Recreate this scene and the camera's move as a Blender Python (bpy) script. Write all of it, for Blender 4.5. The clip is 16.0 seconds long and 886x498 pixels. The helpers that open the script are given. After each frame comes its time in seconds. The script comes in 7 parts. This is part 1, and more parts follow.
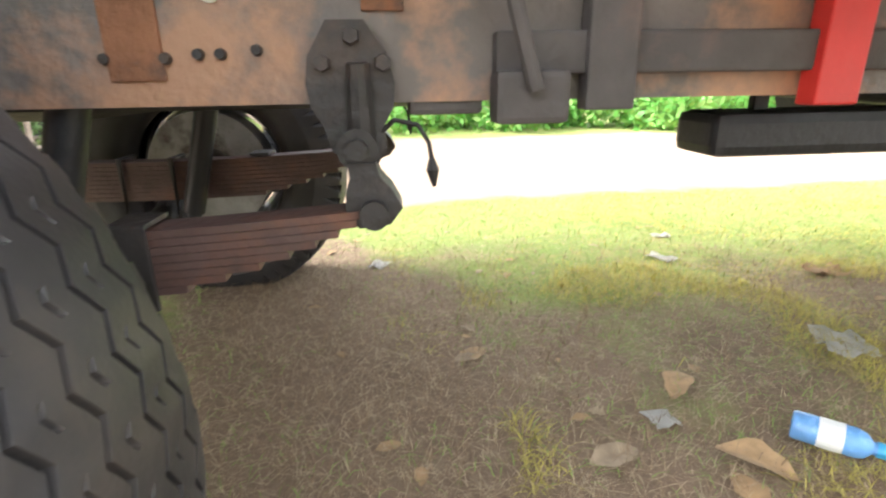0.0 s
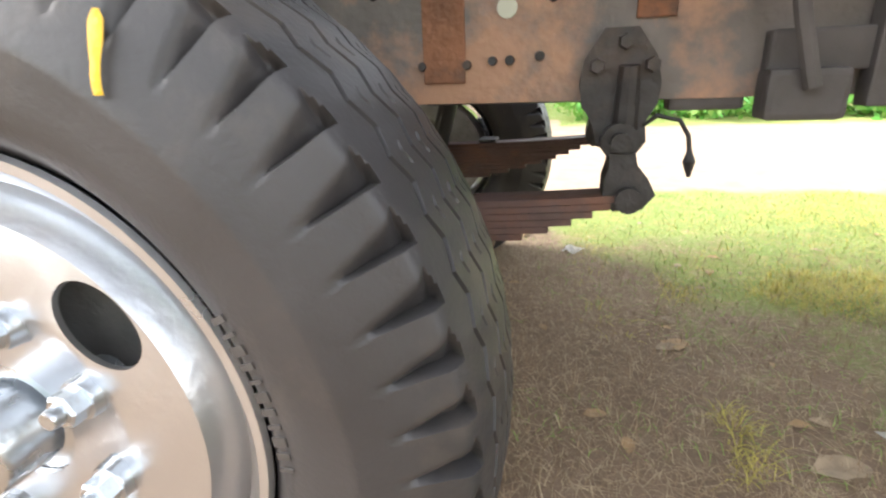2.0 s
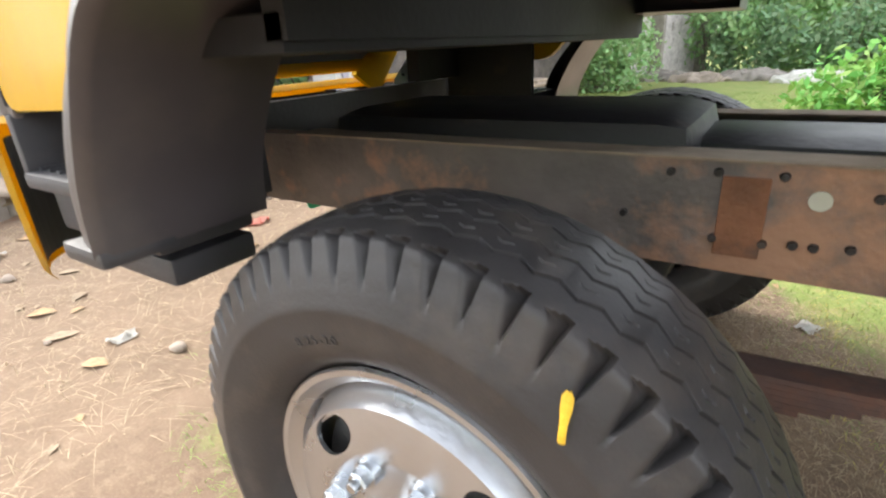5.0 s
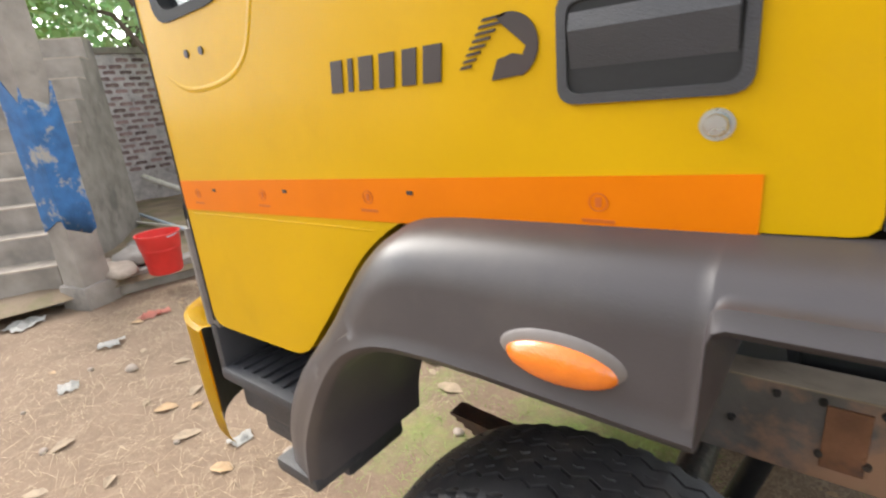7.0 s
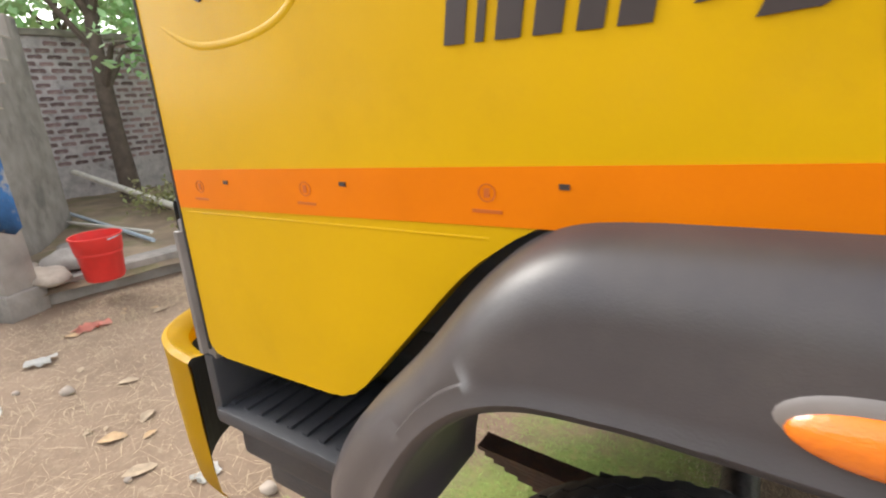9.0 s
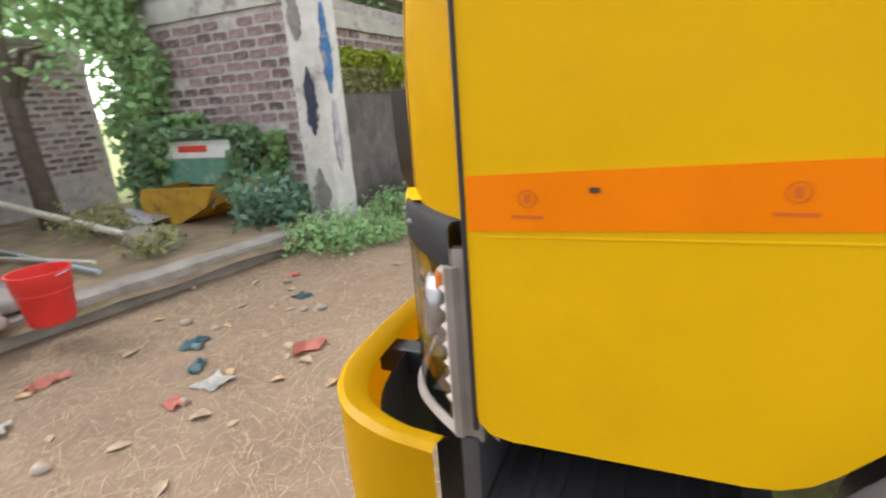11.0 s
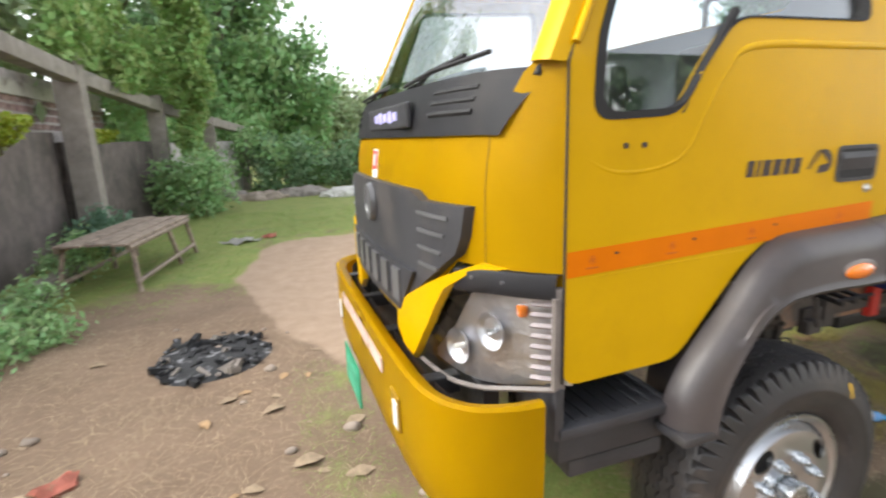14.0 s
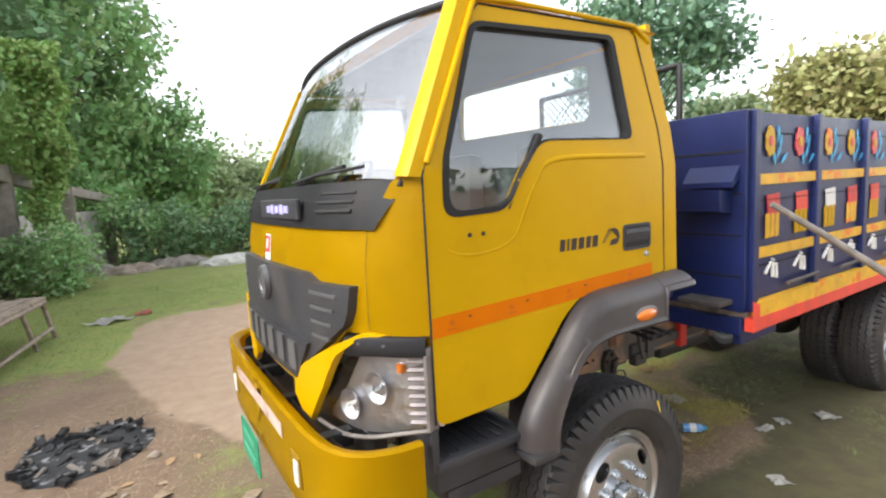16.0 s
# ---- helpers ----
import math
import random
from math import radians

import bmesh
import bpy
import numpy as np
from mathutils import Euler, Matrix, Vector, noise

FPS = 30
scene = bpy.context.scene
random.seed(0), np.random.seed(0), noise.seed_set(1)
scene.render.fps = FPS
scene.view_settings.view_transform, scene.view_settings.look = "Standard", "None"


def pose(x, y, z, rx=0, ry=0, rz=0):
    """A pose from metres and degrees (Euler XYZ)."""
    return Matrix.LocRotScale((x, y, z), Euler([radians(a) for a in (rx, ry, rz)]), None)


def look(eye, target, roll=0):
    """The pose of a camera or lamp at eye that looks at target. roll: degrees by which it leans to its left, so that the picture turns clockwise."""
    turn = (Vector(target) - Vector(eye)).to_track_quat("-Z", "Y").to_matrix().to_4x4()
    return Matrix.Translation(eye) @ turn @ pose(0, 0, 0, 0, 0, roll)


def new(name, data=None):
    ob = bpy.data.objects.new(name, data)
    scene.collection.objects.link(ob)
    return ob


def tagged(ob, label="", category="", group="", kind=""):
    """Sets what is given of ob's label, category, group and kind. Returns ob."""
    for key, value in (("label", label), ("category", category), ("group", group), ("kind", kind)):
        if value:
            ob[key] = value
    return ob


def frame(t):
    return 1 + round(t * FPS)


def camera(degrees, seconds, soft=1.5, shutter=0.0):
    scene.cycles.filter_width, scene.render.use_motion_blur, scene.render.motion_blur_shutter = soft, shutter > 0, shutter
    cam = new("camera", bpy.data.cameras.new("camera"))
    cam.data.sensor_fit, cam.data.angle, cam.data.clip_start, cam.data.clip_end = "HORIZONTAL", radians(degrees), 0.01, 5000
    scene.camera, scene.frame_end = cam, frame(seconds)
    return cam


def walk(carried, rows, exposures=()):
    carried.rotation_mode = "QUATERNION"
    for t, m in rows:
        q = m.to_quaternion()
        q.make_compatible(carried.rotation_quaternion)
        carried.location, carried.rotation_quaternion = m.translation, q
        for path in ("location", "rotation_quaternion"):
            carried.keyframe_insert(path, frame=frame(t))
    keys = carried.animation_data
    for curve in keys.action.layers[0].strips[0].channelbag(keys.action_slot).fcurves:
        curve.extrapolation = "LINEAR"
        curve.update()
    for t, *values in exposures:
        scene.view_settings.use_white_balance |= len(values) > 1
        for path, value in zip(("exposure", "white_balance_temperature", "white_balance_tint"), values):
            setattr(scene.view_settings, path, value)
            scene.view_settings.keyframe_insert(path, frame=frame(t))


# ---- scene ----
cam = camera(83.1, 16.0, soft=2.1, shutter=0.4)
EXPOSURES = [(0.0, 3.15), (1.5, 3.0), (3.0, 2.95), (4.2, 2.75), (6.3, 2.15), (8.7, 2.05), (11.5, 1.95), (13.0, 1.9), (16.0, 1.7)]
PATH = [
    (0, (0.666, -0.185, 0.743), (0.838, 1.543, 0.165), -0.9),
    (0.5, (0.636, -0.222, 0.744), (0.645, 1.482, 0.080), -1.7),
    (1, (0.600, -0.261, 0.743), (0.456, 1.422, 0.038), -2.1),
    (1.5, (0.555, -0.291, 0.754), (0.252, 1.383, 0.080), -2.5),
    (2, (0.533, -0.314, 0.770), (0.122, 1.362, 0.159), -2.2),
    (2.5, (0.522, -0.340, 0.790), (-0.005, 1.327, 0.249), -2.1),
    (3, (0.505, -0.358, 0.794), (-0.115, 1.284, 0.276), -1.9),
    (3.5, (0.469, -0.358, 0.788), (-0.237, 1.248, 0.269), -1.7),
    (4, (0.412, -0.338, 0.826), (-0.356, 1.239, 0.302), -0.9),
    (4.2, (0.392, -0.341, 0.868), (-0.457, 1.179, 0.304), -0.6),
    (6.3, (0.336, -0.52, 1.496), (-0.76, 0.96, 0.716), -5.0),
    (6.5, (0.321, -0.527, 1.519), (-0.804, 0.965, 0.807), -5.1),
    (7, (0.264, -0.533, 1.553), (-0.953, 0.937, 0.954), -5.5),
    (7.5, (0.181, -0.53, 1.575), (-1.058, 0.947, 1.042), -6.4),
    (8, (0.114, -0.517, 1.565), (-1.11, 0.956, 0.99), -6.8),
    (8.5, (0.046, -0.504, 1.539), (-1.097, 1.029, 0.953), -5.4),
    (8.7, (0.012, -0.496, 1.521), (-1.087, 1.065, 0.927), -4.5),
    (10.8, (-0.624, -0.564, 1.511), (-1.507, 1.14, 0.948), -2.6),
    (11, (-0.712, -0.562, 1.505), (-1.508, 1.177, 0.922), -4.2),
    (11.5, (-1.015, -0.62, 1.492), (-1.446, 1.263, 0.974), -3.8),
    (12, (-1.208, -0.653, 1.54), (-1.608, 1.24, 1.031), -5.0),
    (12.5, (-1.394, -0.696, 1.564), (-1.574, 1.242, 1.104), -2.5),
    (13, (-1.517, -0.778, 1.592), (-1.49, 1.134, 1.005), -1.5),
    (13.5, (-1.577, -0.901, 1.664), (-1.284, 1.015, 1.171), -1.5),
    (14, (-1.621, -1.043, 1.709), (-0.967, 0.794, 1.264), -2.0),
    (14.5, (-1.667, -1.189, 1.753), (-0.772, 0.546, 1.322), -1.3),
    (15, (-1.703, -1.277, 1.786), (-0.788, 0.474, 1.472), -2.0),
    (15.5, (-1.72, -1.339, 1.813), (-0.748, 0.389, 1.553), -2.9),
    (16, (-1.724, -1.352, 1.82), (-0.658, 0.324, 1.586), -3.1),
]
walk(cam, [(t, look(eye, target, roll)) for t, eye, target, roll in PATH], EXPOSURES)

# ---- light ----
world = bpy.data.worlds.new("world")
scene.world = world
world.use_nodes = True
wn, wl = world.node_tree.nodes, world.node_tree.links
sky = wn.new("ShaderNodeTexSky")
sky.sky_type, sky.sun_disc = "NISHITA", False
sky.sun_elevation, sky.sun_rotation = radians(36), radians(275)
sky.air_density, sky.dust_density, sky.ozone_density = 1.0, 1.2, 0.6
hs = wn.new("ShaderNodeHueSaturation")
hs.inputs["Saturation"].default_value = 0.22
wl.new(sky.outputs[0], hs.inputs["Color"])
wl.new(hs.outputs[0], wn["Background"].inputs["Color"])
wn["Background"].inputs["Strength"].default_value = 0.15
sun = new("sun", bpy.data.lights.new("sun", "SUN"))
sun.data.energy, sun.data.angle, sun.data.color = 1.5, radians(40), (1.0, 0.95, 0.87)
sun.matrix_world = look((0, 0, 10), (4.6, -0.4, 10 - 3.35))

# ---- materials ----
def mat(name, color, rough=0.6, metal=0.0, var=0.15, scale=6.0, bump=0.0, bscale=40.0, spots=None, spot_scale=3.0, spot_cut=0.58, spot_soft=0.1, coat=0.0, rand=0.0):
    """A surface with fine grain, broad tint shifts and, where given, worn or stained spots."""
    m = bpy.data.materials.new(name)
    m.use_nodes = True
    n, l = m.node_tree.nodes, m.node_tree.links
    b = n["Principled BSDF"]
    tc = n.new("ShaderNodeTexCoord")
    n1 = n.new("ShaderNodeTexNoise")
    n1.inputs["Scale"].default_value, n1.inputs["Detail"].default_value = scale, 6
    l.new(tc.outputs["Object"], n1.inputs["Vector"])
    r1 = n.new("ShaderNodeMapRange")
    r1.inputs["From Min"].default_value, r1.inputs["From Max"].default_value = 0.3, 0.7
    r1.inputs["To Min"].default_value, r1.inputs["To Max"].default_value = 1 - var, 1 + var
    l.new(n1.outputs["Fac"], r1.inputs["Value"])
    mul = n.new("ShaderNodeVectorMath")
    mul.operation = "SCALE"
    mul.inputs[0].default_value = color
    l.new(r1.outputs[0], mul.inputs["Scale"])
    out = mul.outputs[0]
    if rand:
        oi = n.new("ShaderNodeObjectInfo")
        rr = n.new("ShaderNodeMapRange")
        rr.inputs["To Min"].default_value, rr.inputs["To Max"].default_value = 1 - rand, 1 + rand
        l.new(oi.outputs["Random"], rr.inputs["Value"])
        m2 = n.new("ShaderNodeVectorMath")
        m2.operation = "SCALE"
        l.new(out, m2.inputs[0])
        l.new(rr.outputs[0], m2.inputs["Scale"])
        out = m2.outputs[0]
    n2 = n.new("ShaderNodeTexNoise")
    n2.inputs["Scale"].default_value, n2.inputs["Detail"].default_value = bscale, 5
    l.new(tc.outputs["Object"], n2.inputs["Vector"])
    if spots:
        n3 = n.new("ShaderNodeTexNoise")
        n3.inputs["Scale"].default_value, n3.inputs["Detail"].default_value, n3.inputs["Roughness"].default_value = spot_scale, 8, 0.62
        l.new(tc.outputs["Object"], n3.inputs["Vector"])
        r3 = n.new("ShaderNodeMapRange")
        r3.inputs["From Min"].default_value, r3.inputs["From Max"].default_value = spot_cut, spot_cut + spot_soft
        l.new(n3.outputs["Fac"], r3.inputs["Value"])
        mx = n.new("ShaderNodeMix")
        mx.data_type = "RGBA"
        l.new(r3.outputs[0], mx.inputs[0])
        l.new(out, mx.inputs[6])
        mx.inputs[7].default_value = (*spots, 1)
        out = mx.outputs[2]
    l.new(out, b.inputs["Base Color"])
    b.inputs["Metallic"].default_value = metal
    rm = n.new("ShaderNodeMapRange")
    rm.inputs["To Min"].default_value, rm.inputs["To Max"].default_value = max(rough - 0.12, 0.03), min(rough + 0.12, 1)
    l.new(n1.outputs["Fac"], rm.inputs["Value"])
    l.new(rm.outputs[0], b.inputs["Roughness"])
    b.inputs["Coat Weight"].default_value = coat
    b.inputs["Coat Roughness"].default_value = 0.12
    if bump:
        bp = n.new("ShaderNodeBump")
        bp.inputs["Strength"].default_value, bp.inputs["Distance"].default_value = bump, 0.01
        l.new(n2.outputs["Fac"], bp.inputs["Height"])
        l.new(bp.outputs[0], b.inputs["Normal"])
    return m


def glass(name, tint=(0.85, 0.9, 0.88), gloss=0.06):
    m = bpy.data.materials.new(name)
    m.use_nodes = True
    n, l = m.node_tree.nodes, m.node_tree.links
    n.remove(n["Principled BSDF"])
    a, g, mx, fr = n.new("ShaderNodeBsdfTransparent"), n.new("ShaderNodeBsdfGlossy"), n.new("ShaderNodeMixShader"), n.new("ShaderNodeLayerWeight")
    a.inputs[0].default_value = (*tint, 1)
    g.inputs["Roughness"].default_value = 0.02
    fr.inputs["Blend"].default_value = 0.5
    pw, sc = n.new("ShaderNodeMath"), n.new("ShaderNodeMath")
    pw.operation, sc.operation = "POWER", "MULTIPLY_ADD"
    l.new(fr.outputs["Facing"], pw.inputs[0])
    pw.inputs[1].default_value = 4
    l.new(pw.outputs[0], sc.inputs[0])
    sc.inputs[1].default_value, sc.inputs[2].default_value = 1 - gloss, gloss
    l.new(sc.outputs[0], mx.inputs[0])
    l.new(a.outputs[0], mx.inputs[1])
    l.new(g.outputs[0], mx.inputs[2])
    l.new(mx.outputs[0], n["Material Output"].inputs["Surface"])
    return m


YELLOW = mat("yellow_paint", (0.56, 0.325, 0.0002), 0.42, 0, 0.06, 3, 0.05, 30, (0.48, 0.278, 0.001), 2.2, 0.54, 0.2, coat=0.08)
YELLOW.node_tree.nodes["Principled BSDF"].inputs["Specular IOR Level"].default_value = 0.12
ORANGE = mat("orange_tape", (0.66, 0.165, 0.0), 0.42, 0, 0.05, 8, 0.05, 300)
ORANGE.node_tree.nodes["Principled BSDF"].inputs["Specular IOR Level"].default_value = 0.12
NAVY = mat("navy_paint", (0.007, 0.016, 0.088), 0.42, 0, 0.25, 4, 0.15, 25, (0.014, 0.022, 0.075), 3, 0.6, 0.1)
PLASTIC = mat("black_plastic", (0.035, 0.035, 0.04), 0.5, 0, 0.2, 5, 0.25, 500, (0.07, 0.062, 0.058), 3.5, 0.5, 0.25)
FENDERM = mat("fender_plastic", (0.05, 0.043, 0.045), 0.37, 0, 0.15, 4, 0.06, 420, (0.085, 0.072, 0.066), 3.5, 0.5, 0.3)
BLACK = mat("black_metal", (0.012, 0.012, 0.014), 0.5, 0, 0.3, 8, 0.2, 60, (0.05, 0.035, 0.025), 5, 0.6, 0.1)
CAVITY = mat("dark_trim", (0.01, 0.01, 0.011), 0.7, 0, 0.2, 9, 0.1, 60)
RUBBER = mat("tyre_rubber", (0.032, 0.0295, 0.03), 0.5, 0, 0.22, 9, 0.1, 160, (0.06, 0.05, 0.044), 6, 0.52, 0.16)
STEEL = mat("rim_steel", (0.52, 0.535, 0.56), 0.30, 0.92, 0.08, 5, 0.08, 60, (0.50, 0.45, 0.41), 3.0, 0.55, 0.25)
ZINC = mat("wheel_nut_steel", (0.50, 0.53, 0.56), 0.28, 0.95, 0.08, 20, 0.1, 80, (0.4, 0.36, 0.32), 12, 0.62, 0.1)
RUST = mat("rusty_frame", (0.15, 0.13, 0.118), 0.5, 0.1, 0.3, 7, 0.3, 60, (0.40, 0.225, 0.14), 4.5, 0.50, 0.14)
RUSTY = mat("rust_patch", (0.23, 0.10, 0.05), 0.75, 0, 0.3, 12, 0.5, 60, (0.10, 0.06, 0.045), 9, 0.55, 0.1)
LEAFSPRING = mat("spring_steel", (0.10, 0.06, 0.052), 0.62, 0.1, 0.3, 14, 0.4, 60, (0.16, 0.075, 0.05), 9, 0.5, 0.15)
GREASE = mat("greasy_steel", (0.03, 0.027, 0.026), 0.55, 0.1, 0.35, 12, 0.5, 50, (0.075, 0.055, 0.045), 7, 0.5, 0.15)
GLASS = glass("window_glass", (0.88, 0.91, 0.92), 0.10)
SCREEN = glass("windscreen_glass", (0.45, 0.48, 0.49), 0.72)
LENS = glass("lamp_glass", (0.92, 0.93, 0.92))
CHROME = mat("lamp_reflector", (0.60, 0.60, 0.64), 0.33, 0.9, 0.05, 20, 0.7, 28)
AMBER = mat("amber_lens", (0.72, 0.17, 0.006), 0.2, 0, 0.08, 40, 0.2, 160, coat=0.8)
REDP = mat("red_paint", (0.62, 0.03, 0.025), 0.42, 0, 0.15, 6, 0.1, 40, (0.4, 0.03, 0.02), 5, 0.6, 0.1)
WHITE = mat("white_paint", (0.78, 0.77, 0.74), 0.5, 0, 0.08, 8, 0.1, 60)
GREENP = mat("green_plate", (0.01, 0.30, 0.16), 0.4, 0, 0.1, 8)
CYANP = mat("cyan_paint", (0.05, 0.35, 0.62), 0.45, 0, 0.1, 8)
LETTER = mat("dark_lettering", (0.035, 0.022, 0.02), 0.5, 0, 0.15, 20)
BRICK = mat("brick", (0.25, 0.165, 0.16), 0.85, 0, 0.3, 9, 0.6, 60, (0.38, 0.33, 0.31), 8, 0.53, 0.12, rand=0.5)
MORTAR = mat("mortar", (0.50, 0.455, 0.45), 0.9, 0, 0.25, 8, 0.6, 50, (0.22, 0.19, 0.18), 4, 0.55, 0.12)
OLDWALL = mat("sooty_wall", (0.14, 0.115, 0.105), 0.9, 0, 0.3, 5, 0.6, 40, (0.07, 0.065, 0.055), 2, 0.5, 0.2)
CONC = mat("weathered_concrete", (0.27, 0.238, 0.21), 0.88, 0, 0.25, 5, 0.5, 50, (0.15, 0.135, 0.12), 2.2, 0.55, 0.15)
PLASTER = mat("old_plaster", (0.55, 0.53, 0.50), 0.85, 0, 0.15, 5, 0.4, 40, (0.27, 0.24, 0.22), 2.4, 0.54, 0.1)
BLUEP = mat("flaking_blue_paint", (0.03, 0.12, 0.30), 0.7, 0, 0.3, 8, 0.4, 50, (0.32, 0.30, 0.27), 5, 0.53, 0.08)
WOOD = mat("grey_wood", (0.30, 0.235, 0.185), 0.8, 0, 0.3, 10, 0.5, 50, (0.15, 0.11, 0.085), 6, 0.55, 0.1)
BARK = mat("bark", (0.10, 0.075, 0.055), 0.9, 0, 0.3, 9, 0.7, 30)

# ---- building tools ----
def part(name, bm, material, parent=None, label="", smooth=None):
    """Links a bmesh as one mesh object, under its thing where one is given."""
    me = bpy.data.meshes.new(name)
    bmesh.ops.recalc_face_normals(bm, faces=bm.faces)
    bm.to_mesh(me)
    bm.free()
    for mt in material if isinstance(material, (list, tuple)) else [material]:
        me.materials.append(mt)
    if smooth is not None:
        me.shade_smooth()
        me.set_sharp_from_angle(angle=radians(smooth))
    ob = new(name, me)
    ob.parent = parent
    if label:
        ob["label"] = label
    return ob


def thing(name, label, category, group="", kind="", m=None):
    ob = new(name)
    ob.empty_display_size = 0.1
    if m is not None:
        ob.matrix_world = m
    return tagged(ob, label, category, group, kind)


def box(bm, c, s, bev=0.0, m=None):
    vs = bmesh.ops.create_cube(bm, size=1)["verts"]
    for v in vs:
        v.co = Vector((c[0] + v.co.x * s[0], c[1] + v.co.y * s[1], c[2] + v.co.z * s[2]))
    if m is not None:
        for v in vs:
            v.co = m @ v.co
    if bev:
        es = list({e for v in vs for e in v.link_edges})
        bmesh.ops.bevel(bm, geom=es, offset=bev, segments=2, affect="EDGES", profile=0.6)
    return bm


def rod(bm, a, b, r, r2=None, seg=12, caps=True):
    a, b = Vector(a), Vector(b)
    d = b - a
    m = Matrix.Translation((a + b) / 2) @ d.to_track_quat("Z", "Y").to_matrix().to_4x4()
    bmesh.ops.create_cone(bm, cap_ends=caps, segments=seg, radius1=r, radius2=r if r2 is None else r2, depth=d.length, matrix=m)
    return bm


def tube(bm, pts, r, seg=8):
    """A round bar along points."""
    pts = [Vector(p) for p in pts]
    rings = []
    for i, p in enumerate(pts):
        d = (pts[min(i + 1, len(pts) - 1)] - pts[max(i - 1, 0)]).normalized()
        q = d.to_track_quat("Z", "Y")
        rr = r[i] if isinstance(r, (list, tuple)) else r
        rings.append([bm.verts.new(p + q @ Vector((math.cos(k * 2 * math.pi / seg) * rr, math.sin(k * 2 * math.pi / seg) * rr, 0))) for k in range(seg)])
    skin(bm, rings, True)
    for ring in (rings[0], rings[-1]):
        bm.faces.new(ring)
    return bm


def skin(bm, rings, closed):
    """Faces between rows of vertices."""
    for a, b in zip(rings, rings[1:]):
        n = len(a)
        for k in range(n if closed else n - 1):
            bm.faces.new((a[k], a[(k + 1) % n], b[(k + 1) % n], b[k]))


def sheet(bm, rows):
    rings = [[bm.verts.new(p) for p in row] for row in rows]
    skin(bm, rings, False)
    return rings


def spin(bm, profile, seg, closed=False, axis_y=True):
    """Turns (radius, y) about the y axis."""
    rings = []
    for k in range(seg):
        a = 2 * math.pi * k / seg
        rings.append([bm.verts.new((r * math.cos(a), y, r * math.sin(a))) for r, y in profile])
    n = len(profile)
    for k in range(seg):
        a, b = rings[k], rings[(k + 1) % seg]
        for i in range(n if closed else n - 1):
            bm.faces.new((a[i], a[(i + 1) % n], b[(i + 1) % n], b[i]))
    return bm


def prism(bm, outline, lo, hi, axis=1, holes=(), bev=0.0):
    """A slab with the given outline (and holes) in the two other axes, from lo to hi along axis."""
    edges = []
    for loop in (outline, *holes):
        vs = []
        for p in loop:
            co = list(p)
            co.insert(axis, lo)
            vs.append(bm.verts.new(co))
        edges += [bm.edges.new((vs[i], vs[(i + 1) % len(vs)])) for i in range(len(vs))]
    fs = bmesh.ops.triangle_fill(bm, use_beauty=True, use_dissolve=False, edges=edges)["geom"]
    fs = [f for f in fs if isinstance(f, bmesh.types.BMFace)]
    ex = bmesh.ops.extrude_face_region(bm, geom=fs)["geom"]
    for v in ex:
        if isinstance(v, bmesh.types.BMVert):
            v.co[axis] = hi
    return bm


def rounded(pts, r, n=5):
    """An outline with its corners rounded by r (one number, or one a corner)."""
    out = []
    for i, p in enumerate(pts):
        rr = r[i] if isinstance(r, (list, tuple)) else r
        p, a, b = Vector(p), Vector(pts[i - 1]), Vector(pts[(i + 1) % len(pts)])
        da, db = (a - p), (b - p)
        d = min(rr, da.length * 0.45, db.length * 0.45)
        s, e = p + da.normalized() * d, p + db.normalized() * d
        for k in range(n + 1):
            t = k / n
            out.append(tuple((1 - t) ** 2 * s + 2 * t * (1 - t) * p + t * t * e))
    return out


def curve_pts(pts, n):
    """n points along a smooth line through pts (Catmull-Rom)."""
    pts = [Vector(p) for p in pts]
    pts = [2 * pts[0] - pts[1], *pts, 2 * pts[-1] - pts[-2]]
    out, m = [], len(pts) - 3
    for k in range(n):
        u = k / (n - 1) * m
        i = min(int(u), m - 1)
        t = u - i
        p0, p1, p2, p3 = pts[i:i + 4]
        out.append(0.5 * (2 * p1 + (p2 - p0) * t + (2 * p0 - 5 * p1 + 4 * p2 - p3) * t * t + (3 * p1 - p0 - 3 * p2 + p3) * t ** 3))
    return out

